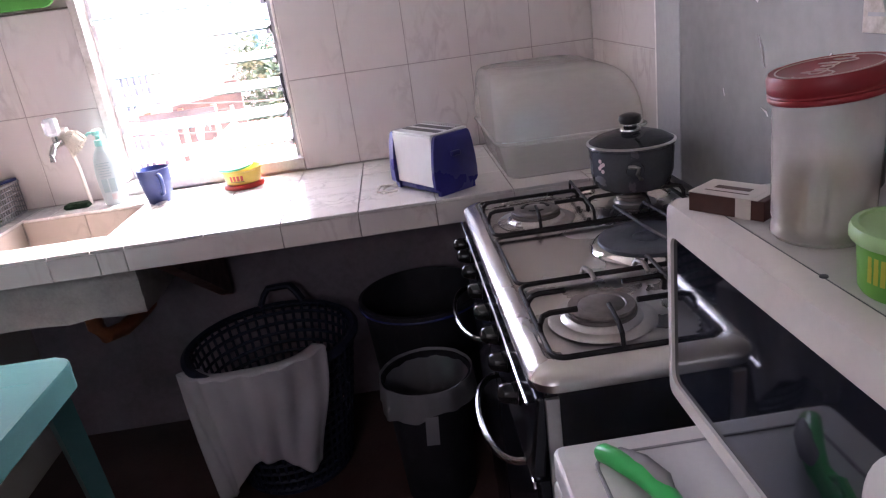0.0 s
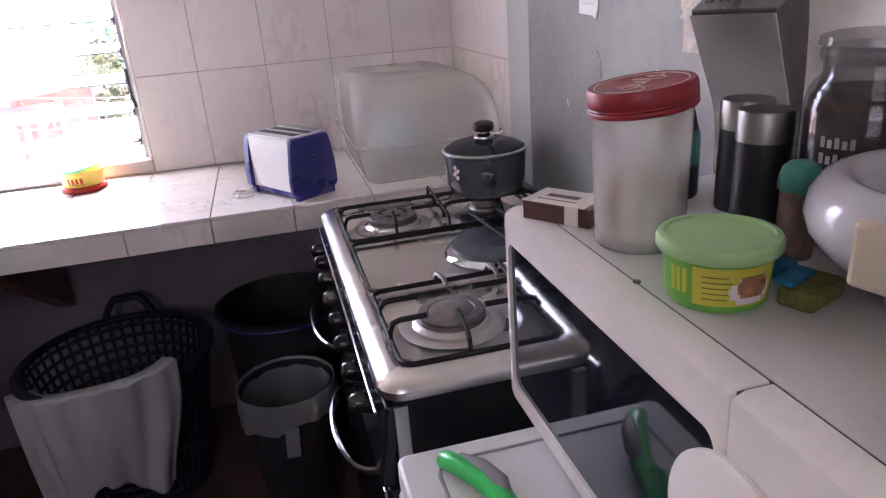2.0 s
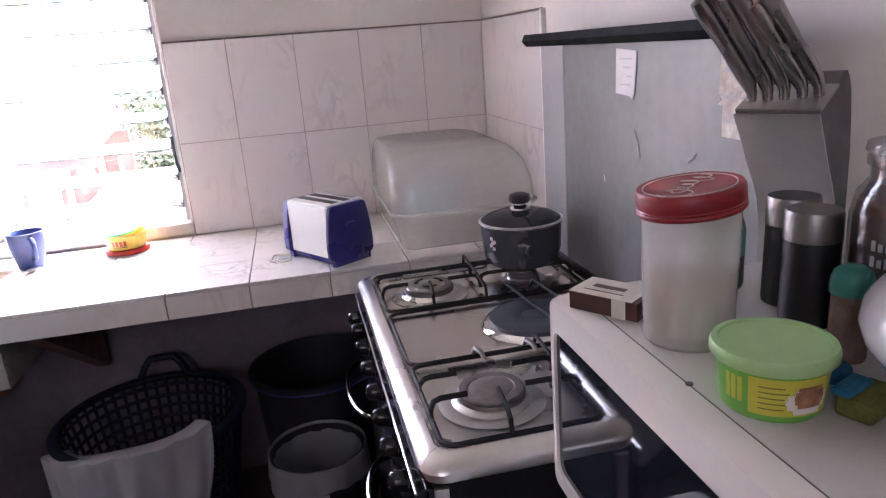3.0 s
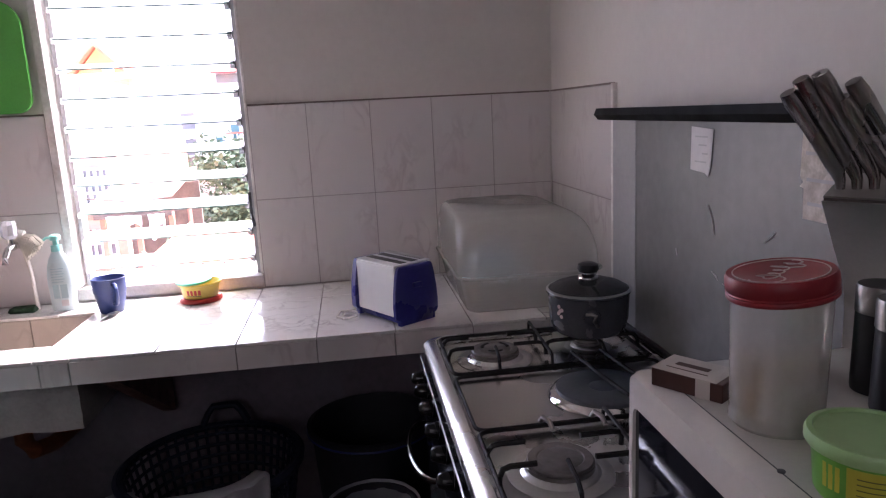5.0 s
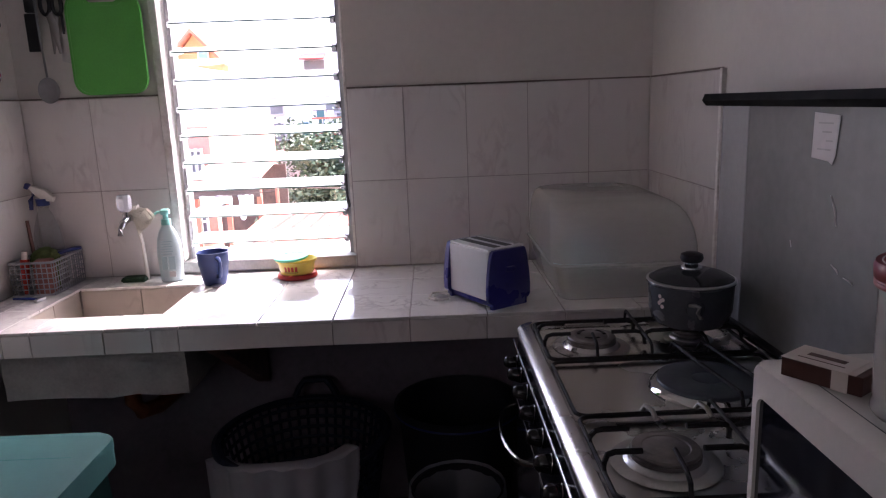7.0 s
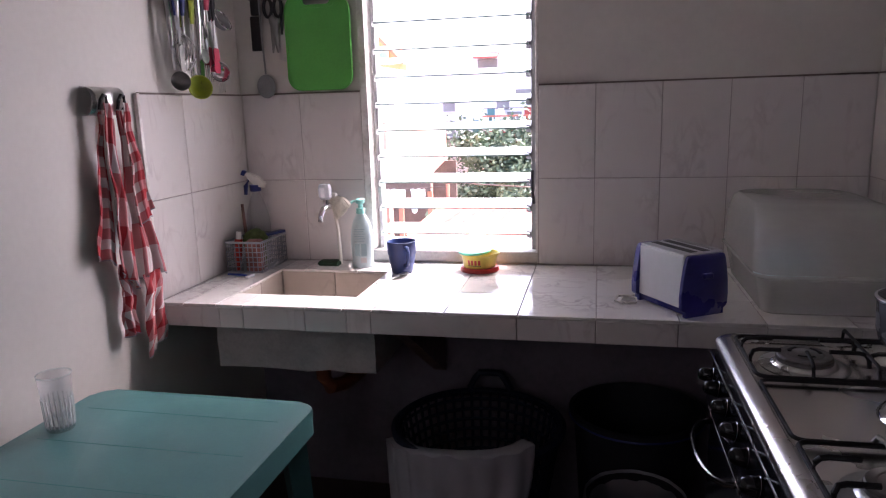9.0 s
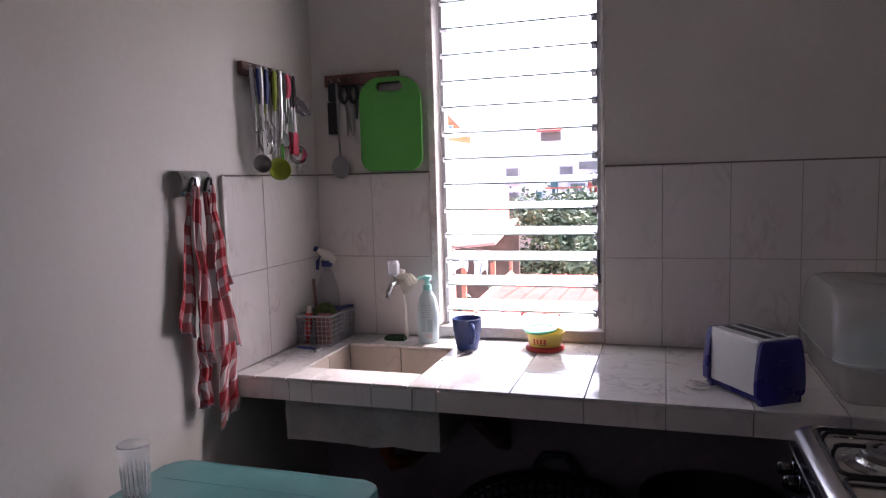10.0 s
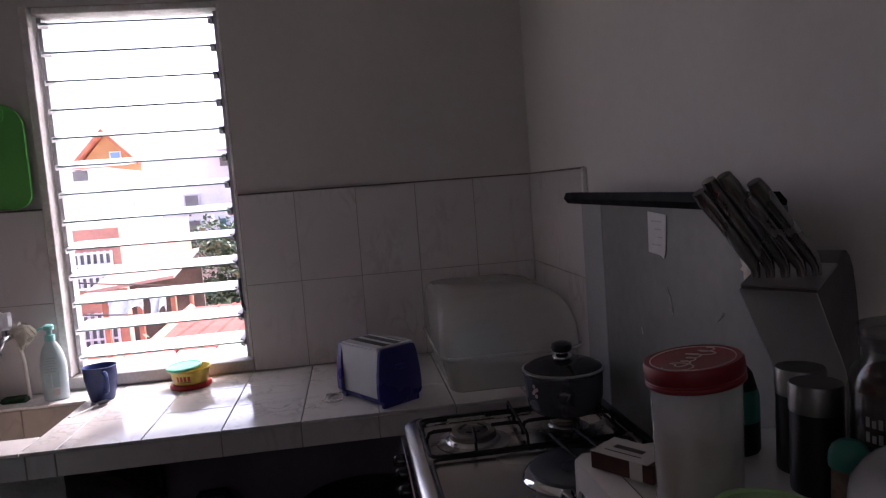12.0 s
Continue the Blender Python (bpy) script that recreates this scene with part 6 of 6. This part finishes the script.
GLASSEDGE = clear("thick_glass_edge", (0.62, 0.68, 0.68), 0.04, 0.40)
glass = thing("drinking_glass", "clear ribbed drinking glass on the table", "glass", (-1.915, -1.066, 0.715))
part("rim", tube([(0.0345 * math.cos(2 * math.pi * k / 40), 0.0345 * math.sin(2 * math.pi * k / 40), 0.1262) for k in range(40)], 0.0013, 6, True), GLASSEDGE, glass, "bright polished rim", True)
part("foot", lathe([(0, 0.0095), (0.0255, 0.0105), (0.0268, 0.016), (0, 0.0165)], 40), GLASSEDGE, glass, "thick glass bottom", True)
part("tumbler", lathe([(0, 0.0), (0.026, 0), (0.028, 0.003), (0.030, 0.060), (0.035, 0.126), (0.0335, 0.126), (0.0285, 0.056), (0.026, 0.010), (0, 0.009)], 40), CLEARPL, glass, "", True)
for k in range(20):
    a = 2 * math.pi * k / 20
    part("rib", tube([(0.0287 * math.cos(a), 0.0287 * math.sin(a), 0.010), (0.0312 * math.cos(a), 0.0312 * math.sin(a), 0.075)], 0.0016, 5), GLASSEDGE, glass)

# ---- under the counter ----
lb_ = thing("laundry_basket", "dark blue plastic lattice laundry basket", "laundry basket", (-1.120, -0.335, 0))
RB, HB = 0.245, 0.444


def rad(v):
    return 0.170 + (RB - 0.170) * v


for k in range(48):
    a = 2 * math.pi * k / 48
    part("rib", tube([(rad(v) * math.cos(a), rad(v) * math.sin(a), HB * v) for v in (0.02, 0.98)], 0.0050, 4), BASKETBLUE, lb_)
for j in range(13):
    v = 0.04 + j * 0.074
    part("hoop", tube([(rad(v) * math.cos(2 * math.pi * k / 40), rad(v) * math.sin(2 * math.pi * k / 40), HB * v) for k in range(40)], 0.0065, 4, True), BASKETBLUE, lb_)
part("base", lathe([(0, 0), (0.172, 0), (0.174, 0.030), (0.168, 0.030), (0.166, 0.006), (0, 0.006)], 40), BASKETBLUE, lb_, "", True)
part("rim", lathe([(RB - 0.010, HB - 0.014), (RB + 0.016, HB - 0.018), (RB + 0.018, HB - 0.004), (RB + 0.006, HB + 0.004), (RB - 0.008, HB)], 48), BASKETBLUE, lb_, "", True)
for a0 in (90,):
    hp_ = []
    for k in range(9):
        t = k / 8
        a = radians(a0 - 16 + 32 * t)
        hp_.append(((RB + 0.008) * math.cos(a), (RB + 0.008) * math.sin(a), HB + 0.002 + 0.055 * min(1, math.sin(math.pi * t) * 1.6)))
    part("handle", tube(hp_, 0.017, 8, flat=0.6), BASKETBLUE, lb_, "", True)


def drape(u, v):
    a = radians(205 + 108 * u)
    top = -0.026 * (1 - u) + 0.010 - 0.012 * math.cos(u * 6) + 0.034 * u ** 4
    if v < 0.15:
        r = RB - 0.03 + 0.060 * v / 0.15
        z = HB + 0.014 - 0.012 * (1 - v / 0.15)
    else:
        d = (v - 0.15) / 0.85
        r = RB + 0.030 - 0.020 * d + 0.010 * math.sin(u * 21 + 2 * d) * (0.3 + d) + 0.006 * math.sin(u * 43 + 1)
        z = HB + 0.010 - (0.36 + 0.05 * math.sin(u * 7 + 1) - 0.06 * u) * d
        a = radians(205 + 108 * (0.5 + (u - 0.5) * (1 - 0.22 * d + 0.04 * math.sin(d * 5))))
    return (r * math.cos(a), r * math.sin(a), z + top)


lin = thing("draped_cloth", "greyish white cloth draped over the laundry basket", "cloth", (-1.120, -0.335, 0))
thicken(part("cloth", sheet(drape, 60, 40), LINEN, lin, "", True), 0.003)
bigbin = thing("large_bin", "large black round plastic bin", "bin", (-0.655, -0.235, 0))
part("body", lathe([(0, 0), (0.150, 0), (0.155, 0.01), (0.185, 0.46), (0.198, 0.463), (0.198, 0.475), (0.186, 0.478), (0.180, 0.46), (0.150, 0.012), (0, 0.008)], 40), BINBLACK, bigbin, "", True)
part("blue_line", lathe([(0.1975, 0.455), (0.200, 0.458), (0.1985, 0.4625)], 40), BLUEINK, bigbin, "", True)
smallbin = thing("waste_bin", "black bin lined with a clear plastic bag", "bin", (-0.672, -0.575, 0))
part("body", lathe([(0, 0), (0.095, 0), (0.098, 0.006), (0.120, 0.375), (0.125, 0.380), (0.118, 0.381), (0.094, 0.010), (0, 0.006)], 40), BINBLACK, smallbin, "", True)


def bagfn(u, v):
    a = 2 * math.pi * u
    w = 0.0022 * math.sin(a * 9) + 0.0016 * math.sin(a * 17 + 1)
    if v < 0.5:
        d = v / 0.5
        r = 0.098 + 0.020 * d + w * 0.4 - 0.004
        z = 0.12 + 0.266 * d
    else:
        d = (v - 0.5) / 0.5
        r = 0.128 + 0.006 * d + w * (0.4 + d)
        z = 0.388 - (0.078 + 0.016 * math.sin(a * 2 + 0.6) + 0.005 * math.sin(a * 7 + 2)) * d
    return (r * math.cos(a), r * math.sin(a), z)


part("liner", sheet(bagfn, 72, 16), BAG, smallbin, "clear crumpled bin bag", True)
part("bag_tail", moved(box(-0.017, 0.017, -0.001, 0.001, -0.085, 0.0), Matrix.Translation((0.0, -0.136, 0.325)) @ Matrix.Rotation(radians(4), 4, "Y")), BAG, smallbin)

# ---- outside ----
ground = structure("ground", box(-900, 900, 0.9, 1800, -4.6, -4.5), EARTH, "dusty ground far below, paled for haze out to the horizon", "ground")


def wall_box(parent, x0, x1, y0, y1, z0, z1, m, name="wall"):
    return part(name, box(x0, x1, y0, y1, z0, z1), m, parent)


def grille_window(parent, x0, x1, z0, z1, y, bars, rails):
    w = part("window", box(x0, x1, y - 0.02, y - 0.004, z0, z1), WINDARK, parent, "dark window with a white grille")
    for k in range(bars + 1):
        xx = x0 + (x1 - x0) * k / bars
        part("bar", box(xx - 0.022, xx + 0.022, y - 0.08, y - 0.03, z0 - 0.03, z1 + 0.03), OUTWHITE, w)
    for k in range(rails + 1):
        zz = z0 + (z1 - z0) * k / rails
        part("rail", box(x0 - 0.03, x1 + 0.03, y - 0.095, y - 0.081, zz - 0.022, zz + 0.022), OUTWHITE, w)
    return w


h1 = thing("orange_house", "salmon house with brick bands and white window grilles", "house", (0, 0, -4.5))
wall_box(h1, -9.5, -5.17, 12.0, 18.0, 0.0, 5.60, SALMON)
part("brick_band", box(-9.5, -5.10, 11.93, 11.998, 4.14, 4.40), BRICK, h1, "orange brick band")
part("brick_band", box(-9.5, -5.10, 11.93, 11.998, 2.85, 3.15), BRICK, h1, "orange brick band")
grille_window(h1, -6.18, -5.34, 4.44, 5.13, 12.0, 7, 3)
grille_window(h1, -6.28, -5.36, 3.18, 3.92, 12.0, 7, 3)
grille_window(h1, -7.9, -7.0, 4.44, 5.13, 12.0, 7, 3)
grille_window(h1, -6.25, -6.05, 5.25, 5.38, 12.0, 2, 2)
rb_ = prism([(-9.6, 10.3), (-4.8, 10.3), (-5.0, 11.9), (-9.6, 11.9)], 2.75, 2.85)
for v in rb_.verts:
    v.co.z += 0.22 * (v.co.y - 10.3)
part("lean_to_roof", rb_, ROOFORANGE, h1, "orange sheet lean-to roof")

h2 = thing("terrace_house", "white house with a railed roof terrace", "house", (0, 0, -4.5))
wall_box(h2, -16.0, -6.9, 19.9, 27.0, 0, 5.62, OUTWHITE)
wall_box(h2, -16.0, -8.6, 22.4, 27.0, 5.63, 7.4, OUTWHITE)
for k in range(30):
    part("baluster", box(-12.4 + k * 0.18, -12.34 + k * 0.18, 19.95, 20.01, 5.63, 6.12), OUTWHITE, h2)
part("handrail", box(-12.5, -6.95, 19.92, 20.04, 6.12, 6.20), OUTWHITE, h2)
part("pale_roof", moved(prism([(22.0, 7.41), (27.3, 7.9), (27.3, 8.0), (22.0, 7.5)], -16.2, -8.0), Matrix(((0, 0, 1, 0), (1, 0, 0, 0), (0, 1, 0, 0), (0, 0, 0, 1)))), ROOFPALE, h2)
part("vent_window", box(-9.7, -9.25, 22.33, 22.39, 7.0, 7.32), WINDARK, h2)

h3 = thing("gable_house", "far yellow house with a steep orange gable roof", "house", (0, 0, -4.5))
g = moved(prism([(-12.1, 0.0), (-9.9, 0.0), (-9.9, 8.05), (-11.05, 9.25), (-12.1, 8.05)], -32.0, -30.0), ON_BACK)
part("wall", g, YELLOWWALL, h3)
for s, xa in ((-1, -12.45), (1, -9.65)):
    part("roof", moved(prism([(-11.05, 9.50), (-11.05, 9.32), (xa, 7.86), (xa, 8.02)], -32.1, -29.6), ON_BACK), ROOFORANGE, h3, "orange roof slope")
wg = part("window", box(-10.90, -10.42, 29.93, 29.99, 7.98, 8.52), OUTWHITE, h3)
part("pane", box(-10.85, -10.47, 29.90, 29.925, 8.03, 8.47), mat("sky_blue_pane", (0.22, 0.34, 0.50), 0.2, bump=0), wg)

h4 = thing("white_apartment_house", "white apartment house with small dark windows", "house", (0, 0, -4.5))
wall_box(h4, -7.4, -1.0, 22.0, 30.0, 0, 7.75, OUTWHITE)
for wx, wz in ((-6.1, 5.72), (-6.12, 4.86), (-4.2, 5.72), (-4.3, 4.86), (-3.0, 5.5)):
    w = part("window", box(wx, wx + 0.42, 21.93, 21.99, wz, wz + 0.52), WINDARK, h4)
    part("frame", ring_plate([(wx - 0.04, wz - 0.04), (wx + 0.46, wz - 0.04), (wx + 0.46, wz + 0.56), (wx - 0.04, wz + 0.56)], [(wx, wz), (wx + 0.42, wz), (wx + 0.42, wz + 0.52), (wx, wz + 0.52)], 0, 0.03), GREYINK, w)
    w.children[0].matrix_basis = Matrix.Translation((0, 21.955, 0)) @ ON_BACK
part("teal_shutter", box(-5.05, -4.85, 21.90, 21.98, 4.9, 5.4), TEAL, h4, "teal shutter")
part("balcony", box(-4.6, -2.5, 21.2, 21.99, 4.62, 4.74), OUTWHITE, h4)
part("balcony_wall", box(-4.6, -2.5, 21.2, 21.28, 4.75, 5.05), ROOFRED, h4)
part("upper_window", box(-3.55, -2.6, 21.93, 21.99, 6.15, 6.40), WINDARK, h4)

aw = part("window", box(-4.85, -4.17, 21.93, 21.99, 7.16, 7.44), WINDARK, h4, "window under a dark red awning")
awn = prism([(21.40, 7.44), (21.99, 7.62), (21.99, 7.66), (21.40, 7.48)], -4.92, -4.10)
part("awning", moved(awn, Matrix(((0, 0, 1, 0), (1, 0, 0, 0), (0, 1, 0, 0), (0, 0, 0, 1)))), ROOFRED, aw, "dark red awning")
can = prism([(20.90, 4.52), (21.99, 4.76), (21.99, 4.82), (20.90, 4.58)], -6.25, -4.95)
part("canopy", moved(can, Matrix(((0, 0, 1, 0), (1, 0, 0, 0), (0, 1, 0, 0), (0, 0, 0, 1)))), SHADE, h4, "brown sheet canopy")
for k in range(14):
    part("baluster", box(-4.58 + k * 0.155, -4.54 + k * 0.155, 21.22, 21.26, 5.06, 5.50), OUTWHITE, h4)
part("handrail", box(-4.6, -2.5, 21.20, 21.28, 5.50, 5.56), ROOFORANGE, h4)
part("door", box(-3.85, -3.35, 21.94, 21.99, 4.76, 5.66), WINDARK, h4, "dark balcony door")
for hx_, hw_, hm_ in ((-4.45, 0.26, TEAL), (-4.10, 0.22, SHEET), (-3.20, 0.30, ROOFRED), (-2.86, 0.20, SHEET)):
    part("laundry", box(hx_, hx_ + hw_, 21.34, 21.36, 5.30, 5.78), hm_, h4, "cloth hung on the balcony")
part("laundry_line", tube([(-4.6, 21.35, 5.79), (-2.5, 21.35, 5.79)], 0.012, 5), SHADE, h4)

h5 = thing("red_shed", "open timber shed with an orange sheet roof", "shed", (0, 0, -4.5))
rb_ = prism([(-5.0, 9.6), (-3.62, 9.6), (-3.62, 11.7), (-5.0, 11.7)], 0, 0.05)
for v in rb_.verts:
    v.co.z += 4.60 + 0.10 * (v.co.x + 5.0) + 0.14 * (v.co.y - 9.6)
part("roof", rb_, ROOFGLARE, h5, "sheet roof lightened to pale pink for glare")
part("eave", box(-4.9, -3.66, 9.62, 9.68, 4.42, 4.58), SHADE, h5)
for px in (-4.85, -4.3, -3.75):
    part("post", box(px, px + 0.08, 9.75, 9.83, 0, 4.6), ROOFORANGE, h5)
part("back_wall", box(-5.0, -3.62, 11.72, 11.8, 0, 4.8), SHADE, h5, "dark timber back wall, standing for the shed's shaded inside")

h6 = thing("near_red_roof", "nearby low house with a red sheet roof", "house", (0, 0, -4.5))
rb_ = prism([(-2.42, 3.7), (0.8, 3.7), (0.8, 6.9), (-2.72, 6.9)], 0, 0.05)
bmesh.ops.bisect_plane(rb_, geom=rb_.verts[:] + rb_.edges[:] + rb_.faces[:], plane_co=(0, 5.2, 0), plane_no=(0, 1, 0))
for v in rb_.verts:
    v.co.z += 4.66 - 0.032 * (v.co.y - 3.7)
part("roof", rb_, ROOFRED, h6, "red sheet roof")
for k in range(17):
    xx = -2.35 + k * 0.19
    part("corrugation", tube([(xx, 3.72, 4.713), (xx - 0.04, 6.85, 4.613)], 0.018, 6), ROOFRED, h6)
part("fascia", tube([(-2.46, 3.68, 4.70), (-2.76, 6.9, 4.60)], 0.06, 4), ROOFORANGE, h6)
part("wall", box(-2.3, 0.7, 3.9, 6.7, 0, 4.50), OUTWHITE, h6)

rnd_far = random.Random(21)
for k in range(9):
    fx = -34 + k * 4.6 + rnd_far.uniform(-0.8, 0.8)
    fz = rnd_far.uniform(5.2, 6.6)
    fy = rnd_far.uniform(52, 70)
    fh = thing("far_house", "far pale town house with a low roof", "house", (fx, fy, -4.5), group="far houses")
    wall_box(fh, -2.4, 2.4, 0.0, 6.0, 0.0, fz, OUTWHITE)
    part("roof", moved(prism([(-2.6, fz), (2.6, fz), (2.2, fz + 0.8), (-2.2, fz + 0.8)], -6.2, 0.2), ON_BACK), ROOFPALE if k % 3 else ROOFORANGE, fh)
    for q in range(3):
        part("window", box(-1.9 + q * 1.4, -1.2 + q * 1.4, -0.06, -0.004, fz - 1.9, fz - 1.0), WINDARK, fh)
for k, (ya, za, yb, zb, xs) in enumerate(((7.0, 0.6, 9.0, 0.45, -4.6), (6.2, 0.25, 8.4, 0.35, -4.0))):
    cab = thing("overhead_cable", "thin dark cable sagging between the houses", "cable", (0, 0, 0), group="overhead cables")
    part("cable", tube([(xs + (2.6 - xs) * t / 10, ya + (yb - ya) * t / 10, za + (zb - za) * t / 10 - 0.35 * math.sin(math.pi * t / 10)) for t in range(11)], 0.010, 5), SHADE, cab)

led = thing("outer_ledge", "rough concrete block ledge outside the window", "ledge", (0, 0, -4.5))
random.seed(11)
xx = -2.0
while xx < -0.3:
    wd = random.uniform(0.14, 0.26)
    part("block", box(xx, xx + wd - 0.01, 0.42, 0.60, 5.20, 5.33 + random.uniform(-0.01, 0.015), 0.008), CONCRETE, led)
    xx += wd
part("wall", box(-2.2, 0.0, 0.43, 0.59, 0, 5.198), CONCRETE, led)

wash = thing("washing_line", "line with white sheets hung to dry outside", "washing line", (0, 0, 0))
part("line", tube([(-4.7, 8.2, 0.20), (-3.9, 8.12, 0.13), (-3.0, 8.0, 0.20)], 0.008, 5), SHADE, wash)
part("line_post", tube([(-4.7, 8.2, -4.5), (-4.7, 8.2, 0.23)], 0.03, 6), SHADE, wash)
part("line_post", tube([(-3.0, 8.0, -4.5), (-3.0, 8.0, 0.23)], 0.03, 6), ROOFORANGE, wash)
for x0, x1, d in ((-4.20, -3.72, 0.30), (-3.62, -3.40, 0.38)):
    thicken(part("white_sheet", sheet(lambda u, v: (x0 + (x1 - x0) * u, 8.12 + 0.05 * math.sin(u * 13 + v * 3), 0.14 - d * v * (0.7 + 0.3 * math.sin(u * 6))), 16, 8), SHEET, wash, "white hanging sheet", True), 0.004)


def tree(cx, cy, z0, top, spread, seed, leaves, size=1.0):
    rnd = random.Random(seed)
    t = thing("tree", "leafy green tree between the houses", "tree", (cx, cy, z0), group="trees outside")
    h = top - z0
    tr = tube([(0, 0, 0), (0.08, 0.05, h * 0.3), (-0.05, 0.02, h * 0.55), (0.06, 0, h * 0.8)], [0.16, 0.12, 0.09, 0.03], 8)
    tips = []
    for k in range(22):
        a, zz = rnd.uniform(0, 6.28), rnd.uniform(0.42, 0.8) * h
        ln = spread * rnd.uniform(0.5, 1.0) * (1.15 - 0.5 * (zz / h))
        tip = Vector((ln * math.cos(a), ln * math.sin(a), zz + h * rnd.uniform(0.04, 0.2)))
        tr = tube([(0, 0, zz), tip * 0.5 + Vector((0, 0, zz * 0.5)), tip], [0.045, 0.028, 0.008], 5, bm=tr)
        tips.append(tip)
    part("trunk", tr, BARK, t)
    verts, faces = [], []
    for k in range(leaves):
        c = rnd.choice(tips) + Vector((rnd.gauss(0, 0.22), rnd.gauss(0, 0.22), rnd.gauss(0, 0.17))) * spread
        c = c + 0.3 * spread * Vector((noise.noise(c * 2), noise.noise(c * 2 + Vector((9, 0, 0))), noise.noise(c * 2.3)))
        d1 = Vector((rnd.gauss(0, 1), rnd.gauss(0, 1), rnd.gauss(0, 0.6))).normalized()
        d2 = d1.cross(Vector((rnd.gauss(0, 1), rnd.gauss(0, 1), rnd.gauss(0, 1)))).normalized()
        s = size * rnd.uniform(0.035, 0.075)
        n0 = len(verts)
        verts += [c - d1 * s, c + d2 * s * 0.45, c + d1 * s, c - d2 * s * 0.45]
        faces.append((n0, n0 + 1, n0 + 2, n0 + 3))
    me = bpy.data.meshes.new("crown")
    me.from_pydata([tuple(v) for v in verts], [], faces)
    me.materials.append(LEAF)
    o = new("crown", me)
    o.parent = t
    tagged(o, "uneven crown of small green leaves", "", "", "stuff")


tree(-3.75, 19.6, -4.5, 0.55, 1.75, 3, 12000, 1.7)
tree(-2.3, 18.6, -4.5, 0.40, 1.6, 8, 9000, 1.7)
tree(-3.1, 7.4, -4.5, -0.25, 0.6, 5, 3000)

# ---- tiles, piece by piece ----
tile_meshes = {}


def tile(parent, sx, sy, sz, loc, material, name="tile", rot=None):
    """One glazed tile, sx by sy by sz, its centre at loc."""
    key = (round(sx, 4), round(sy, 4), round(sz, 4), material.name)
    if key not in tile_meshes:
        bmt = box(-sx / 2, sx / 2, -sy / 2, sy / 2, -sz / 2, sz / 2, 0.0010, 1)
        me = bpy.data.meshes.new(name)
        bmt.to_mesh(me)
        bmt.free()
        me.materials.append(material)
        tile_meshes[key] = me
    o = new(name, tile_meshes[key])
    o.location = loc
    o.parent = parent
    return o


rnd = random.Random(2)


def jig():
    return rnd.uniform(-0.0004, 0.0004)


zrows = [(TOP + 0.001, ROW), (ROW, TILETOP)]
cols = [(0.0, -0.195), (-0.195, -0.392), (-0.392, -0.589), (-0.589, -0.788), (-0.788, WX1 + 0.001), (WX0 - 0.001, -1.777), (-1.777, XL)]
for z0, z1 in zrows:
    for xa, xb in cols:
        tile(wall_back, xa - xb - 2 * GAP, 0.007, z1 - z0 - 2 * GAP, ((xa + xb) / 2, 0.0035 + jig(), (z0 + z1) / 2), TILE)
    for ya, yb in ((0.0, -0.362), (-0.362, -0.565)):
        tile(wall_left, 0.007, ya - yb - 2 * GAP, z1 - z0 - 2 * GAP, (XL - 0.0035 + jig(), (ya + yb) / 2, (z0 + z1) / 2), TILE)
    tile(wall_right, 0.007, 0.5445 - 2 * GAP, z1 - z0 - 2 * GAP, (0.0035, -0.5445 / 2, (z0 + z1) / 2), TILE)

xj = [0.0, -0.190, -0.384, -0.580, -0.777, -0.972, -1.163, -1.359, -1.548, -1.734, -1.916, XL]
yj = [0.0, -0.178, -0.372, FRONT]
for xa, xb in zip(xj, xj[1:]):
    for ya, yb in zip(yj, yj[1:]):
        rects = [(xb, xa, yb, ya)]
        if xb < SX1 and xa > SX0 and yb < SY1 and ya > SY0:
            rects = []
            cx0, cx1 = max(xb, SX0), min(xa, SX1)
            if xb < SX0:
                rects.append((xb, SX0, yb, ya))
            if xa > SX1:
                rects.append((SX1, xa, yb, ya))
            if yb < SY0:
                rects.append((cx0, cx1, yb, SY0))
            if ya > SY1:
                rects.append((cx0, cx1, SY1, ya))
        for q0, q1, r0, r1 in rects:
            if q1 - q0 > 0.012 and r1 - r0 > 0.012:
                tile(counter, q1 - q0 - 2 * GAP, r1 - r0 - 2 * GAP, 0.008, ((q0 + q1) / 2, (r0 + r1) / 2, TOP - 0.004 + jig() * 0.5), TOPTILE)
xf = [0.0, -0.180, -0.382, -0.583, -0.778, -0.974, -1.363, -1.431, -1.551, -1.734, -1.807, XL]
for xa, xb in zip(xf, xf[1:]):
    tile(counter, xa - xb - 2 * GAP, 0.008, 0.058, ((xa + xb) / 2, FRONT + 0.0055 + jig(), 0.820), TILE)
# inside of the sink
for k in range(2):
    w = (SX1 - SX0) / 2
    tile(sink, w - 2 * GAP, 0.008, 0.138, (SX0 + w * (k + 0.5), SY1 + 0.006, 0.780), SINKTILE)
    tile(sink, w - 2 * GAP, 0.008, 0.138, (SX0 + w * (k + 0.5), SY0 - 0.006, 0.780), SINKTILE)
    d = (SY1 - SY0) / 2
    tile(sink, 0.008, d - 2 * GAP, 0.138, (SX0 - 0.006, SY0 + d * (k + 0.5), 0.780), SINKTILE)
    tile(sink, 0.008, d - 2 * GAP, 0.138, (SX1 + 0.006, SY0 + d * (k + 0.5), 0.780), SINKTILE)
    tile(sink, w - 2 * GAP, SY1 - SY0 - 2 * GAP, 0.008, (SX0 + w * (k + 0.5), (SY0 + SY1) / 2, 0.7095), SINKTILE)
